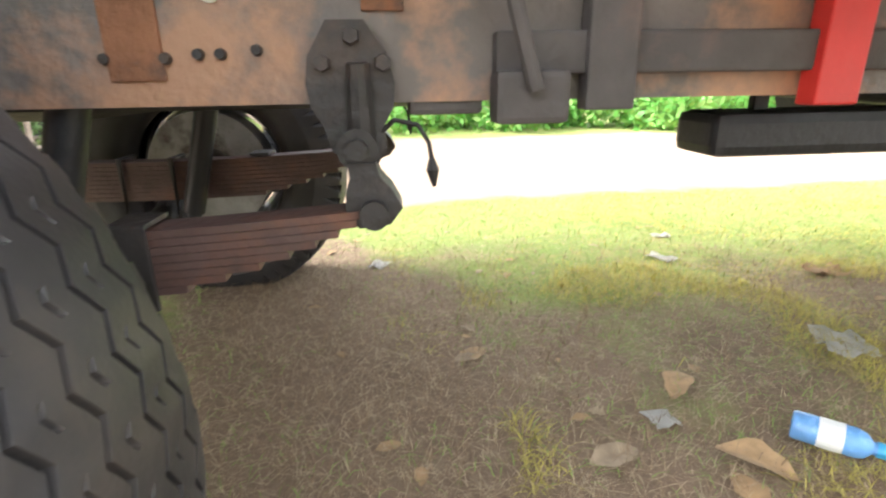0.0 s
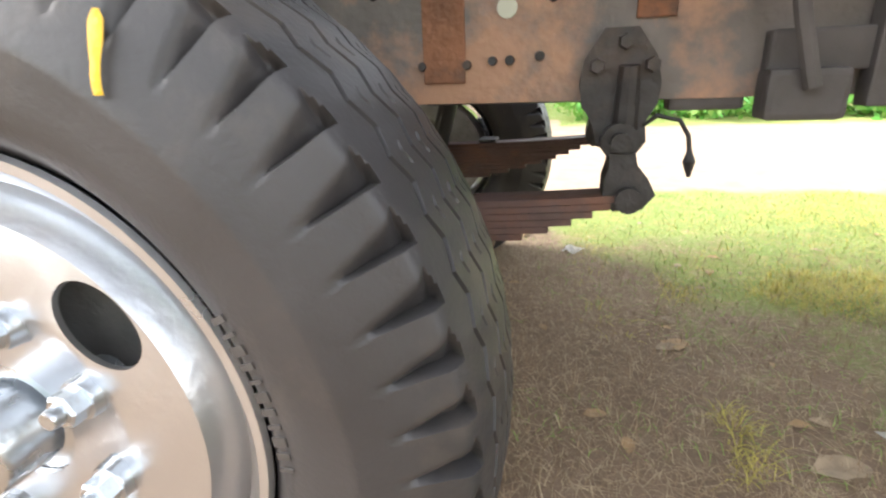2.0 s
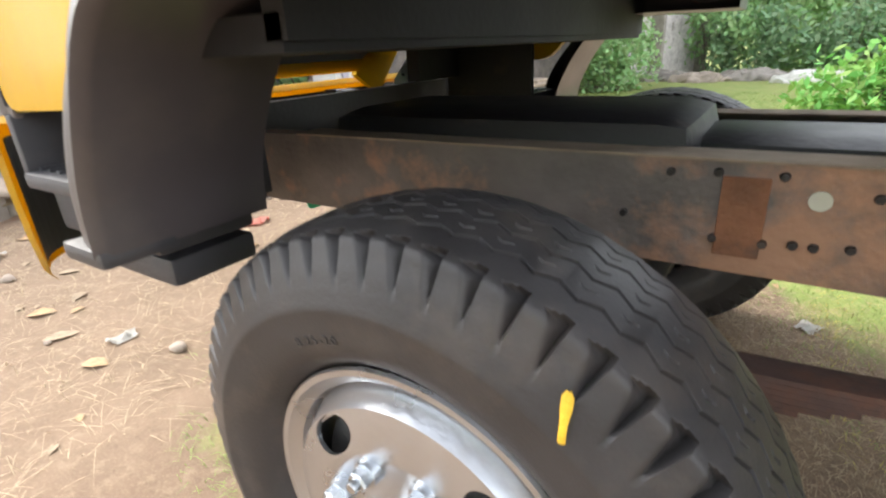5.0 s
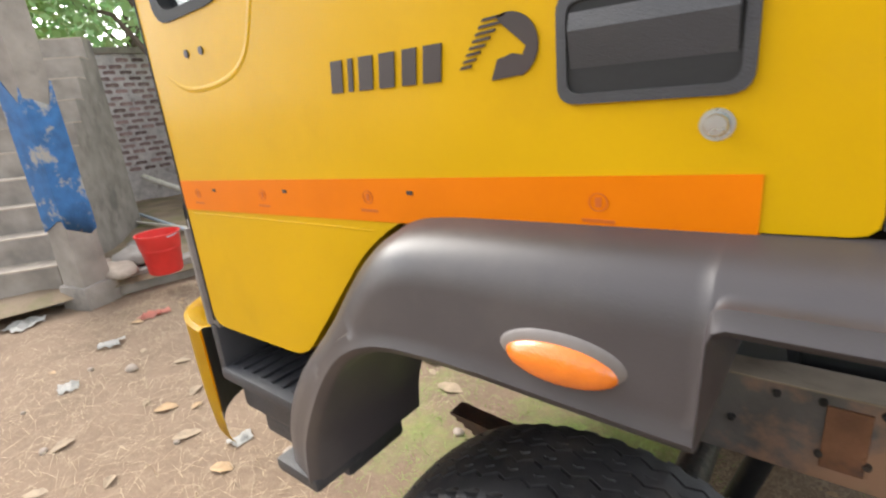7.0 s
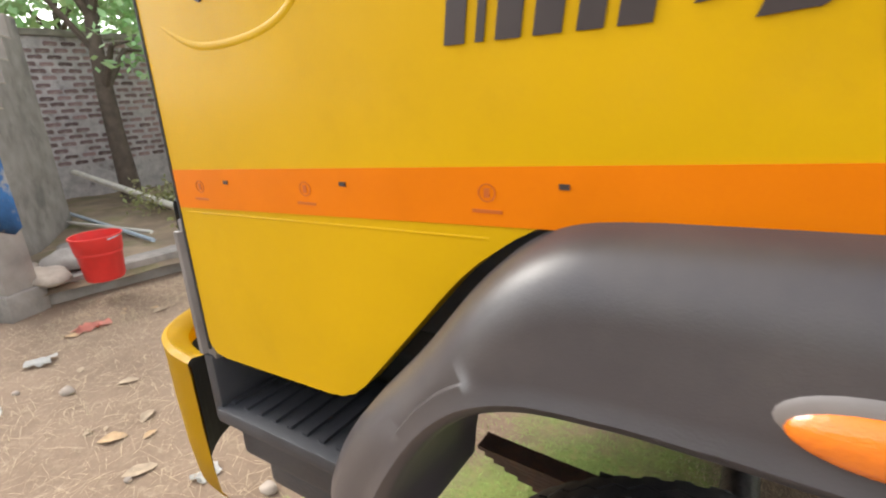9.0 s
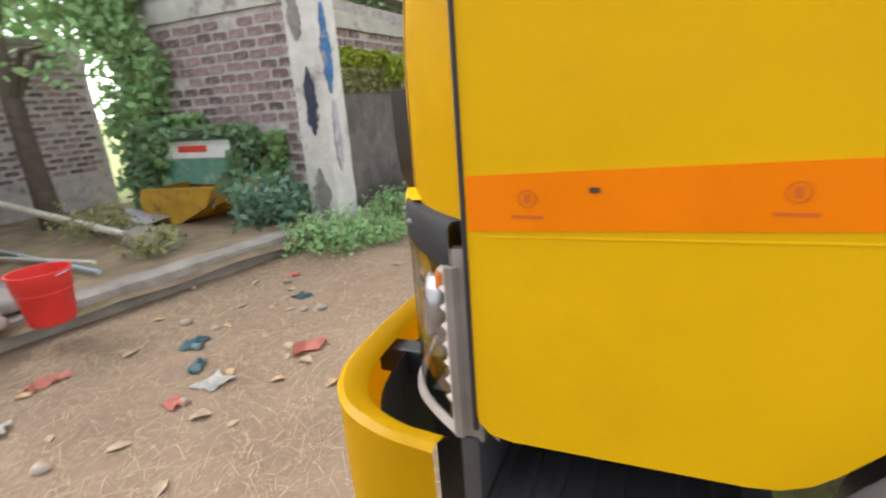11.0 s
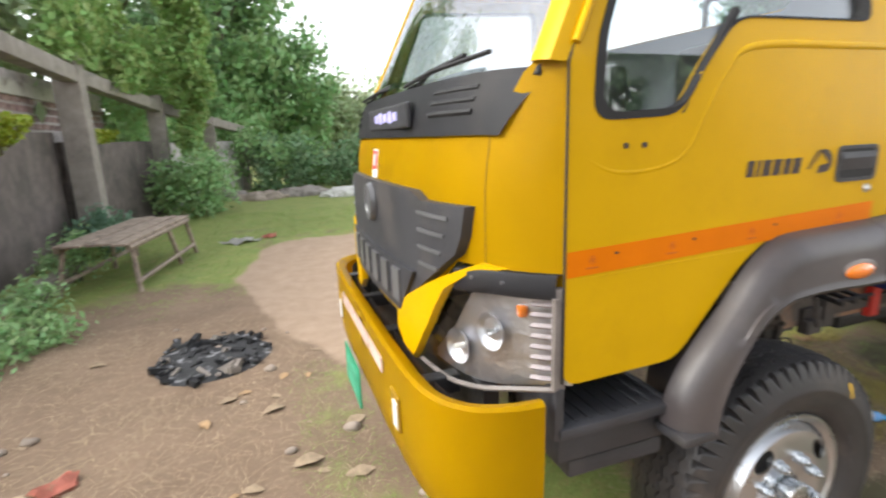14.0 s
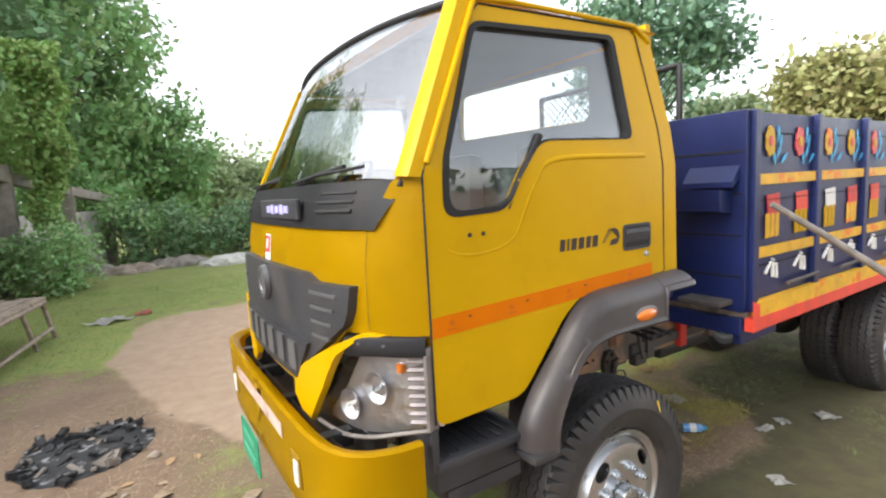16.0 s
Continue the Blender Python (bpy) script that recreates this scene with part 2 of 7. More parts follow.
# ---- ground ----
def ground_material():
    m = bpy.data.materials.new("yard_ground")
    m.use_nodes = True
    n, l = m.node_tree.nodes, m.node_tree.links
    b = n["Principled BSDF"]
    b.inputs["Roughness"].default_value = 0.95
    tc = n.new("ShaderNodeTexCoord")
    att = n.new("ShaderNodeVertexColor")
    att.layer_name = "cover"
    sep = n.new("ShaderNodeSeparateColor")
    l.new(att.outputs["Color"], sep.inputs[0])

    def noise_of(scale, detail=6, rough=0.6):
        t = n.new("ShaderNodeTexNoise")
        t.inputs["Scale"].default_value, t.inputs["Detail"].default_value, t.inputs["Roughness"].default_value = scale, detail, rough
        l.new(tc.outputs["Object"], t.inputs["Vector"])
        return t.outputs["Fac"]

    def mix(f, a, c):
        x = n.new("ShaderNodeMix")
        x.data_type = "RGBA"
        l.new(f, x.inputs[0])
        for sock, v in ((x.inputs[6], a), (x.inputs[7], c)):
            if isinstance(v, tuple):
                sock.default_value = (*v, 1)
            else:
                l.new(v, sock)
        return x.outputs[2]

    def ramp(f, lo, hi):
        r = n.new("ShaderNodeMapRange")
        r.inputs["From Min"].default_value, r.inputs["From Max"].default_value = lo, hi
        l.new(f, r.inputs["Value"])
        return r.outputs[0]

    def soft(channel, amount):
        a = n.new("ShaderNodeMath")
        a.operation = "MULTIPLY_ADD"
        l.new(ramp(noise_of(3.5, 8, 0.7), 0.25, 0.75), a.inputs[0])
        a.inputs[1].default_value = amount
        l.new(channel, a.inputs[2])
        return ramp(a.outputs[0], amount * 0.5 + 0.25, amount * 0.5 + 0.7)

    dirt = mix(ramp(noise_of(1.7), 0.35, 0.7), (0.18, 0.118, 0.078), (0.25, 0.17, 0.115))
    dirt = mix(ramp(noise_of(16, 8, 0.75), 0.52, 0.66), dirt, (0.29, 0.215, 0.145))
    dirt = mix(ramp(noise_of(34, 6, 0.75), 0.54, 0.80), dirt, (0.13, 0.088, 0.056))
    dirt = mix(ramp(noise_of(150, 3, 0.8), 0.50, 0.80), dirt, (0.33, 0.25, 0.16))
    grass = mix(ramp(noise_of(2.4), 0.35, 0.65), (0.27, 0.30, 0.085), (0.20, 0.27, 0.07))
    grass = mix(ramp(noise_of(55, 4, 0.7), 0.52, 0.68), grass, (0.15, 0.17, 0.04))
    grass = mix(ramp(noise_of(9, 7, 0.7), 0.5, 0.66), grass, (0.33, 0.29, 0.11))
    sand = mix(ramp(noise_of(5, 8, 0.7), 0.35, 0.7), (0.34, 0.24, 0.165), (0.43, 0.315, 0.225))
    c = mix(soft(sep.outputs[0], 0.7), dirt, grass)
    c = mix(soft(sep.outputs[1], 0.5), c, sand)
    # the truck's shade, put into the ground colour as a dark olive tone
    shaded_soil = mix(ramp(noise_of(6, 8, 0.7), 0.35, 0.7), (0.07, 0.055, 0.03), (0.105, 0.10, 0.04))
    c = mix(soft(sep.outputs[2], 0.6), c, shaded_soil)
    l.new(c, b.inputs["Base Color"])
    bp = n.new("ShaderNodeBump")
    bp.inputs["Strength"].default_value, bp.inputs["Distance"].default_value = 0.42, 0.013
    l.new(noise_of(22, 9, 0.75), bp.inputs["Height"])
    l.new(bp.outputs[0], b.inputs["Normal"])
    return m


GROUND = ground_material()


def smooth01(x, a, b):
    t = min(max((x - a) / (b - a), 0), 1)
    return t * t * (3 - 2 * t)


def sandiness(x, y):
    w = noise.noise((x * 0.5, y * 0.5, 3)) * 0.35 + noise.noise((x * 1.7, y * 1.7, 6)) * 0.2
    edge = np.interp(y, (2.3, 2.7, 3.5, 4.5, 5.6, 7.0, 8.2), (-0.9, -1.15, -1.6, -1.9, -2.15, -1.8, -1.3)) + w * 0.5
    s = smooth01(x, edge - 0.15, edge + 0.15) * smooth01(y, 2.35 + 0.55 * smooth01(x, 0, 1.5) + w * 0.5, 2.8 + 0.55 * smooth01(x, 0, 1.5) + w * 0.5) * (1 - smooth01(y, 7.7 + w, 8.4 + w))
    if x > 0.5:
        s *= 1 - smooth01(y, 6.6 + 0.5 * w, 7.6 + 0.5 * w)
    return s


def grassiness(x, y):
    w = noise.noise((x * 0.9, y * 0.9, 7)) * 0.5 + noise.noise((x * 2.7, y * 2.7, 1)) * 0.25
    g = smooth01(y, 3.6, 6.4)
    under = smooth01(x + 0.55 * y, 1.15, 1.9) * (1 - smooth01(y, 4.5, 6)) * (0.06 + 0.94 * smooth01(y - 0.12 * x, 0.85, 1.4)) * smooth01(y, 0.0, 0.6)
    side = 0.85 * smooth01(x, -1.35, -0.75) * (1 - smooth01(x, -0.15, 0.25)) * smooth01(y, -0.2, 0.45)
    strip = smooth01(x, -1.75, -1.35) * smooth01(y, 0.2, 0.8) * (1 - smooth01(y, 2.4, 3)) * 0.5
    near = 0.3 * smooth01(x, 0.2, 1.4) * (1 - smooth01(y, -0.4, 0.3)) + 0.6 * smooth01(y, 1.0, 1.6) * smooth01(x, 0.9, 2.0) * (1 - smooth01(y, 3, 4))
    return min(max(max(g, under, side, strip, near) + w * 0.8, 0), 1)


# mask of the truck's shade painted on the ground beneath and beside it
def truck_shade(x, y):
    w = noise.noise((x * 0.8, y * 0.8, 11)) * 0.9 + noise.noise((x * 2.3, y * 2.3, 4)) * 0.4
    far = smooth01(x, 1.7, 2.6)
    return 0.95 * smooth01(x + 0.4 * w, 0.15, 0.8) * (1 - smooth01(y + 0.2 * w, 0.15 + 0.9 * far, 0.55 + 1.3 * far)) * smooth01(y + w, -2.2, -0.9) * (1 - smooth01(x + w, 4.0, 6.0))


def bumps(x, y):
    return 0.022 * noise.noise((x * 1.1, y * 1.1, 0)) + 0.012 * noise.noise((x * 4.5, y * 4.5, 5))


def build_ground():
    bm = bmesh.new()
    col = bm.loops.layers.color.new("cover")

    def line(lo, hi, step, far):
        mid = list(np.arange(lo, hi + step / 2, step))
        out = [60, 25, 12, 6, 3, 1.5]
        return [lo - far] + [lo - d for d in out] + mid + [hi + d for d in reversed(out)] + [hi + far]

    xs, ys = line(-6.0, 5.0, 0.07, 900), line(-2.0, 10.0, 0.08, 900)
    grid = [[bm.verts.new((x, y, bumps(x, y) if abs(x) < 40 and abs(y) < 40 else 0)) for x in xs] for y in ys]
    skin(bm, grid, False)
    for f in bm.faces:
        for lp in f.loops:
            x, y, _ = lp.vert.co
            lp[col] = (grassiness(x, y), sandiness(x, y), truck_shade(x, y), 1)
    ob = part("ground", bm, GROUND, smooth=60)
    tagged(ob, "bare brown earth with dry grass and a sandy patch", "ground", kind="structure")


build_ground()

# ---- truck ----
# x runs from the nose to the tail, y across from the near side, the front axle lies at x = 0
SIDE, FAR = -0.045, 2.045
MID = (SIDE + FAR) / 2
truck = thing("truck", "yellow cab truck with navy painted wooden body parked on grass", "truck")


def fitted(p):
    """From the drawing's coordinates to the truck as it stands."""
    x, y, z = p
    return Vector((x * 0.987, -0.012 + (y + 0.045) * (0.929 if y > -0.045 else 0.8), z * 0.956 + 0.0215))


def drawn(y, z):
    """The other way, for y and z of the nose."""
    return (y + 0.012) / 0.929 - 0.045, (z - 0.0215) / 0.956


def cab_part(name, bm, *rest, **more):
    for v in bm.verts:
        v.co = fitted(v.co)
    return part(name, bm, *rest, **more)


def tuck(z):
    """How far the cab's sides lean in above the belt line."""
    return 0.0 if z < 1.95 else (z - 1.95) * 0.14


def lean_in(bm):
    bmesh.ops.bisect_plane(bm, geom=[*bm.verts, *bm.edges, *bm.faces], plane_co=(0, 0, 1.95), plane_no=(0, 0, 1))
    for v in bm.verts:
        v.co.y += tuck(v.co.z) * (1 if v.co.y < MID else -1)
    return bm


def mirrored(p):
    return (p[0], SIDE + FAR - p[1], p[2])


DOOR = [(-0.945, 1.075), (-0.945, 1.94), (-0.665, 2.53), (0.20, 2.545), (0.285, 2.1), (0.30, 1.448), (-0.235, 1.427), (-0.34, 1.352), (-0.455, 1.215), (-0.565, 1.085)]
WINDOW = rounded([(-0.87, 1.79), (-0.865, 1.97), (-0.68, 2.465), (0.055, 2.50), (0.10, 2.06), (-0.425, 2.05), (-0.53, 1.93), (-0.60, 1.80)], [0.06, 0.05, 0.05, 0.04, 0.04, 0.06, 0.05, 0.07])


def build_door(near):
    bm = bmesh.new()
    prism(bm, rounded(DOOR, [0.05, 0.04, 0.06, 0.06, 0.04, 0.02, 0.05, 0.05, 0.05, 0.05], 3), SIDE, SIDE + 0.04, 1, [WINDOW])
    lean_in(bm)
    if not near:
        for v in bm.verts:
            v.co = mirrored(v.co)
    door = cab_part("door", bm, YELLOW, truck, "yellow painted steel door with an orange reflective stripe", 35)
    f = (lambda p: p) if near else mirrored
    # glass and rubber seal
    bm = bmesh.new()
    prism(bm, [(Vector(p) - Vector((-0.4, 2.1))) * 1.01 + Vector((-0.4, 2.1)) for p in WINDOW], SIDE + 0.018, SIDE + 0.023, 1)
    lean_in(bm)
    for v in bm.verts:
        v.co = f(v.co)
    g = cab_part("window_glass", bm, GLASS, door)
    g.visible_shadow = False
    bm = bmesh.new()
    c = Vector((-0.4, 2.15))
    prism(bm, [tuple(c + (Vector(p) - c) * 1.012) for p in WINDOW], SIDE - 0.004, SIDE + 0.03, 1, [[tuple(c + (Vector(p) - c) * 0.955) for p in WINDOW]])
    lean_in(bm)
    for v in bm.verts:
        v.co = f(v.co)
    cab_part("window_seal", bm, CAVITY, door, "black rubber window seal", 35)
    bm = bmesh.new()
    rod(bm, f((-0.60, SIDE + 0.012, 1.80)), f((-0.42, SIDE + 0.012 + tuck(2.05), 2.07)), 0.014, seg=8)
    cab_part("window_bar", bm, CAVITY, door)
    if not near:
        return
    # stripe
    for x0, x1 in ((-0.94, 0.213),):
        bm = bmesh.new()
        z = lambda x: 1.4555 + 0.040 * (x + 0.94)
        prism(bm, [(x0, z(x0) - 0.070), (x0, z(x0)), (x1, z(x1)), (x1, z(x1) - 0.070)], SIDE - 0.002, SIDE + 0.005, 1)
        tape = cab_part("reflective_stripe", bm, ORANGE, door, "orange reflective tape")
        for x in (-0.865, -0.605, -0.31, 0.06):
            bm = bmesh.new()
            ring = [(x + 0.011 * math.cos(a), z(x) - 0.030 + 0.011 * math.sin(a)) for a in np.linspace(0, 2 * math.pi, 20, endpoint=False)]
            prism(bm, ring, SIDE - 0.003, SIDE - 0.001, 1, [[(x + (p[0] - x) * 0.88, z(x) - 0.030 + (p[1] - z(x) + 0.030) * 0.88) for p in ring]])
            box(bm, (x, SIDE - 0.002, z(x) - 0.030), (0.007, 0.002, 0.011))
            box(bm, (x, SIDE - 0.002, z(x) - 0.052), (0.038, 0.002, 0.004))
            cab_part("tape_mark", bm, mat_tapemark, tape)
        for x in (-0.79, -0.53, -0.22):
            bm = bmesh.new()
            box(bm, (x, SIDE - 0.0025, z(x) - 0.022), (0.011, 0.003, 0.006))
            cab_part("tape_tick", bm, LETTER, tape)
    # crease under the stripe
    bm = bmesh.new()
    tube(bm, [(-0.92, SIDE + 0.001, 1.378), (-0.4, SIDE + 0.0005, 1.392), (-0.31, SIDE + 0.001, 1.394)], 0.0022, 6)
    cab_part("body_crease", bm, YELLOW, door, smooth=60)
    # handle recess with a flap
    bm = bmesh.new()
    prism(bm, rounded([(0.015, 1.575), (0.015, 1.69), (0.20, 1.69), (0.20, 1.575)], 0.022), SIDE - 0.006, SIDE + 0.01, 1, [rounded([(0.026, 1.586), (0.026, 1.679), (0.189, 1.679), (0.189, 1.586)], 0.016)])
    h = cab_part("door_handle", bm, PLASTIC, door, "black plastic recessed door handle", 35)
    bm = bmesh.new()
    box(bm, (0.1075, SIDE - 0.0012, 1.632), (0.166, 0.003, 0.096), 0)
    cab_part("recess_floor", bm, CAVITY, h)
    bm = bmesh.new()
    prism(bm, [(SIDE - 0.003, 1.612), (SIDE - 0.012, 1.65), (SIDE - 0.006, 1.668), (SIDE, 1.668)], 0.03, 0.185, 0)
    cab_part("handle_flap", bm, PLASTIC, h)
    # lock barrel
    bm = bmesh.new()
    spin(bm, [(0.0, -0.010), (0.0095, -0.010), (0.011, -0.007), (0.011, 0.0), (0.0155, 0.0), (0.016, 0.004)], 20)
    bmesh.ops.transform(bm, matrix=Matrix.Translation((0.172, SIDE - 0.001, 1.548)), verts=bm.verts)
    cab_part("door_lock", bm, ZINC, door, "small round steel door lock", 35)
    for x in (-0.775, -0.718):
        bm = bmesh.new()
        rod(bm, (x, SIDE - 0.004, 1.722), (x, SIDE + 0.006, 1.722), 0.008, seg=10)
        cab_part("drain_plug", bm, LETTER, door)
    # soft pressed ridge round the window's lower front
    bm = bmesh.new()
    tube(bm, curve_pts([(-0.905, SIDE + 0.0135, 1.70), (-0.80, SIDE + 0.0122, 1.655), (-0.66, SIDE + 0.0122, 1.66), (-0.575, SIDE + 0.0120, 1.70), (-0.52, SIDE + 0.0116, 1.80), (-0.46, SIDE + 0.0116, 1.90), (-0.36, SIDE + 0.0118, 1.975), (0.05, SIDE + 0.0125, 1.985), (0.17, SIDE + 0.0135, 1.985)], 40), 0.0135, 28)
    cab_part("pressed_moulding", bm, YELLOW, door, smooth=60)
    # dark shut line along the door's front and lower edge
    bm = bmesh.new()
    tube(bm, [(-0.946, SIDE + 0.001, z) for z in np.linspace(1.085, 1.93, 8)] + [(-0.80, SIDE - 0.001 + tuck(2.23), 2.235), (-0.672, SIDE - 0.001 + tuck(2.5), 2.50), (-0.64, SIDE - 0.001 + tuck(2.53), 2.532), (0.19, SIDE - 0.001 + tuck(2.545), 2.548)], 0.0042, 6)
    tube(bm, [(0.206, SIDE + tuck(2.5), 2.52), (0.289, SIDE + tuck(2.1), 2.1), (0.2975, SIDE + 0.001, 1.94), (0.3035, SIDE + 0.001, 1.455)], 0.0036, 6)
    cab_part("shut_line", bm, CAVITY, door, "dark gap round the door")
    # maker's mark as plain dark stickers
    for k, w in enumerate((0.025, 0.010, 0.028, 0.029, 0.025, 0.030)):
        bm = bmesh.new()
        x0 = -0.357 + (0, 0.038, 0.061, 0.102, 0.145, 0.182)[k]
        prism(bm, [(x0, 1.614), (x0 + 0.006, 1.661), (x0 + 0.006 + w, 1.661), (x0 + w, 1.614)], SIDE - 0.003, SIDE - 0.001, 1)
        cab_part("sticker_block", bm, LETTER, door)
    # dark arc with a pointed end, and slanting strokes before it
    bm = bmesh.new()
    outer = [(-0.044 + 0.037 * math.cos(a), 1.645 + 0.037 * math.sin(a)) for a in np.linspace(2.0, -1.15, 22)]
    inner = [(-0.031, 1.612), (-0.069, 1.609), (-0.060, 1.632), (-0.040, 1.637), (-0.027, 1.634), (-0.022, 1.643), (-0.036, 1.656), (-0.052, 1.670)]
    prism(bm, outer + inner, SIDE - 0.003, SIDE - 0.001, 1)
    cab_part("door_mark", bm, LETTER, door)
    for k in range(8):
        bm = bmesh.new()
        x, z0 = -0.114 + 0.005 * k, 1.625 + 0.0073 * k
        w = 0.018 + 0.0022 * k
        prism(bm, [(x, z0), (x + 0.002, z0 + 0.0034), (x + w, z0 + 0.0052), (x + w - 0.002, z0 + 0.0018)], SIDE - 0.003, SIDE - 0.001, 1)
        cab_part("mark_stripe", bm, LETTER, door)


def front_x(y, z):
    """The nose, seen from above: nearly flat with well rounded corners."""
    d = min(y - SIDE, FAR - y)
    base = -0.945 - 0.225 * (1 - math.exp(-max(d, 0) / 0.17)) - 0.02 * min(d, 1.0)
    back = 0.05 * smooth01(z, 1.55, 1.95) ** 1.3
    return base + back * min(d / 0.2, 1)


NOSE_Y = [SIDE + v for v in (0.0, 0.012, 0.03, 0.055, 0.09, 0.14, 0.2, 0.28, 0.4, 0.6, 0.8)]
NOSE_Y = NOSE_Y + [MID] + [SIDE + FAR - y for y in reversed(NOSE_Y)]


def nose_band(name, zs, off, material, ys=NOSE_Y, label="", thick=0.025):
    """A curved panel that follows the nose; zs(y) gives its lower and upper edge."""
    bm = bmesh.new()
    rows = []
    for k in range(9):
        row = []
        for y in ys:
            lo, hi = zs(y)
            z = lo + (hi - lo) * k / 8
            row.append((front_x(y, z) - off, y, z))
        rows.append(row)
    sheet(bm, rows)
    bmesh.ops.solidify(bm, geom=list(bm.faces), thickness=-thick)
    return cab_part(name, bm, material, truck, label, 40)


def build_cab():
    build_door(True)
    build_door(False)
    # nose skin: full at the corners up to the screen pillar, lower in the middle
    def zs(y):
        d = min(y - SIDE, FAR - y)
        return 1.08 + 0.318 * (1 - smooth01(d, 0.26, 0.62)), 1.772 + 0.173 * (1 - smooth01(d, 0.05, 0.19))
    nose_band("nose_panel", zs, 0.0, YELLOW, label="yellow painted steel nose panel")
    # seam lines between nose side and front
    for y in (SIDE + 0.17, FAR - 0.17):
        bm = bmesh.new()
        tube(bm, [(front_x(y, z) - 0.0005, y, z) for z in np.linspace(1.41, 1.79, 8)], 0.0016, 6)
        cab_part("panel_seam", bm, mat_seam, truck)
    # rear corners and back wall
    for near in (True, False):
        bm = bmesh.new()
        prism(bm, [(0.307, 1.446), (0.292, 2.1), (0.207, 2.56), (0.30, 2.56), (0.385, 2.1), (0.40, 1.444)], SIDE, SIDE + 0.05, 1)
        lean_in(bm)
        if not near:
            for v in bm.verts:
                v.co = mirrored(v.co)
        cab_part("rear_corner_panel", bm, YELLOW, truck, smooth=35)
    bm = bmesh.new()
    prism(bm, [(SIDE + 0.05, 1.45), (SIDE + 0.12, 2.60), (FAR - 0.12, 2.60), (FAR - 0.05, 1.45)], 0.34, 0.37, 0, [rounded([(SIDE + 0.46, 2.21), (SIDE + 0.47, 2.50), (FAR - 0.40, 2.54), (FAR - 0.38, 2.23)], 0.06)])
    cab_part("back_wall", bm, YELLOW, truck)
    bm = bmesh.new()
    prism(bm, [(SIDE + 0.06, 1.46), (SIDE + 0.125, 2.53), (FAR - 0.125, 2.56), (FAR - 0.06, 1.46)], 0.315, 0.335, 0, [rounded([(SIDE + 0.45, 2.20), (SIDE + 0.46, 2.50), (FAR - 0.39, 2.54), (FAR - 0.37, 2.22)], 0.06)])
    cab_part("back_lining", bm, mat_lining, truck, "pale grey cab lining")
    bm = bmesh.new()
    box(bm, (-0.18, MID, 2.548), (0.94, 1.76, 0.012), 0.004)
    cab_part("headlining", bm, mat_lining, truck)
    bm = bmesh.new()
    box(bm, (0.355, MID, 2.285), (0.006, 1.74, 0.52))
    g = cab_part("rear_window", bm, GLASS, truck)
    g.visible_shadow = False
    # roof
    bm = bmesh.new()
    rows = []
    for k in range(13):
        a = k / 12
        x = -0.70 + 1.06 * a
        rise = 0.07 * math.sin(math.pi * min(max(a * 0.9 + 0.08, 0), 1)) ** 0.5
        row = []
        for j in range(17):
            b = j / 16
            y = SIDE + 0.075 + (FAR - SIDE - 0.15) * b
            row.append((x + 0.02 * (2 * b - 1) ** 2 * (1 if k < 2 else 0), y, 2.545 + rise * (1 - abs(2 * b - 1) ** 6)))
        rows.append(row)
    sheet(bm, rows)
    bmesh.ops.solidify(bm, geom=list(bm.faces), thickness=0.03)
    cab_part("roof", bm, YELLOW, truck, "yellow roof panel", 40)
    for near in (True, False):
        f = (lambda p: p) if near else mirrored
        # screen pillar
        bm = bmesh.new()
        rows = []
        for k in range(9):
            a = k / 8
            z = 1.925 + 0.63 * a
            x0 = -0.95 + 0.285 * a
            y0 = SIDE + tuck(z)
            rows.append([f((x0 + 0.012, y0, z)), f((x0 - 0.045, y0 + 0.004, z + 0.005)), f((x0 - 0.062, y0 + 0.03, z + 0.008)), f((x0 - 0.06, y0 + 0.07, z + 0.01)), f((x0 - 0.01, y0 + 0.06, z)), f((x0 + 0.012, y0 + 0.03, z))])
        rings = [[bm.verts.new(p) for p in row] for row in rows]
        skin(bm, rings, True)
        cab_part("screen_pillar", bm, YELLOW, truck, "yellow windscreen pillar", 40)
        # rain gutter over the door
        bm = bmesh.new()
        tube(bm, [f((-0.93, SIDE - 0.004, 1.97)), f((-0.66, SIDE + tuck(2.54) - 0.006, 2.545)), f((-0.5, SIDE + tuck(2.56) - 0.006, 2.558)), f((0.2, SIDE + tuck(2.56) - 0.006, 2.562)), f((0.3, SIDE + tuck(2.5) - 0.002, 2.5))], 0.011, 8)
        cab_part("rain_gutter", bm, YELLOW, truck, smooth=50)
    # windscreen
    bm = bmesh.new()
    rows = []
    for k in range(7):
        a = k / 6
        z = 1.90 + 0.65 * a
        row = []
        for j in range(33):
            b = j / 32
            y = SIDE + 0.055 + tuck(z) + (FAR - SIDE - 0.11 - 2 * tuck(z)) * b
            row.append((-0.99 + 0.30 * a - 0.125 * (1 - abs(2 * b - 1) ** 2.4), y, z + 0.02 * (1 - (2 * b - 1) ** 2)))
        rows.append(row)
    sheet(bm, rows)
    bmesh.ops.solidify(bm, geom=list(bm.faces), thickness=0.006)
    g = cab_part("windscreen", bm, SCREEN, truck, "large curved windscreen", 40)
    g.visible_shadow = False
    bm = bmesh.new()
    tube(bm, [Vector(p) + Vector((-0.006, 0, 0)) for p in rows[-1]], 0.014, 8)
    tube(bm, [Vector(r[0]) + Vector((-0.006, 0.004, 0)) for r in rows], 0.012, 8)
    tube(bm, [Vector(r[-1]) + Vector((-0.006, -0.004, 0)) for r in rows], 0.012, 8)
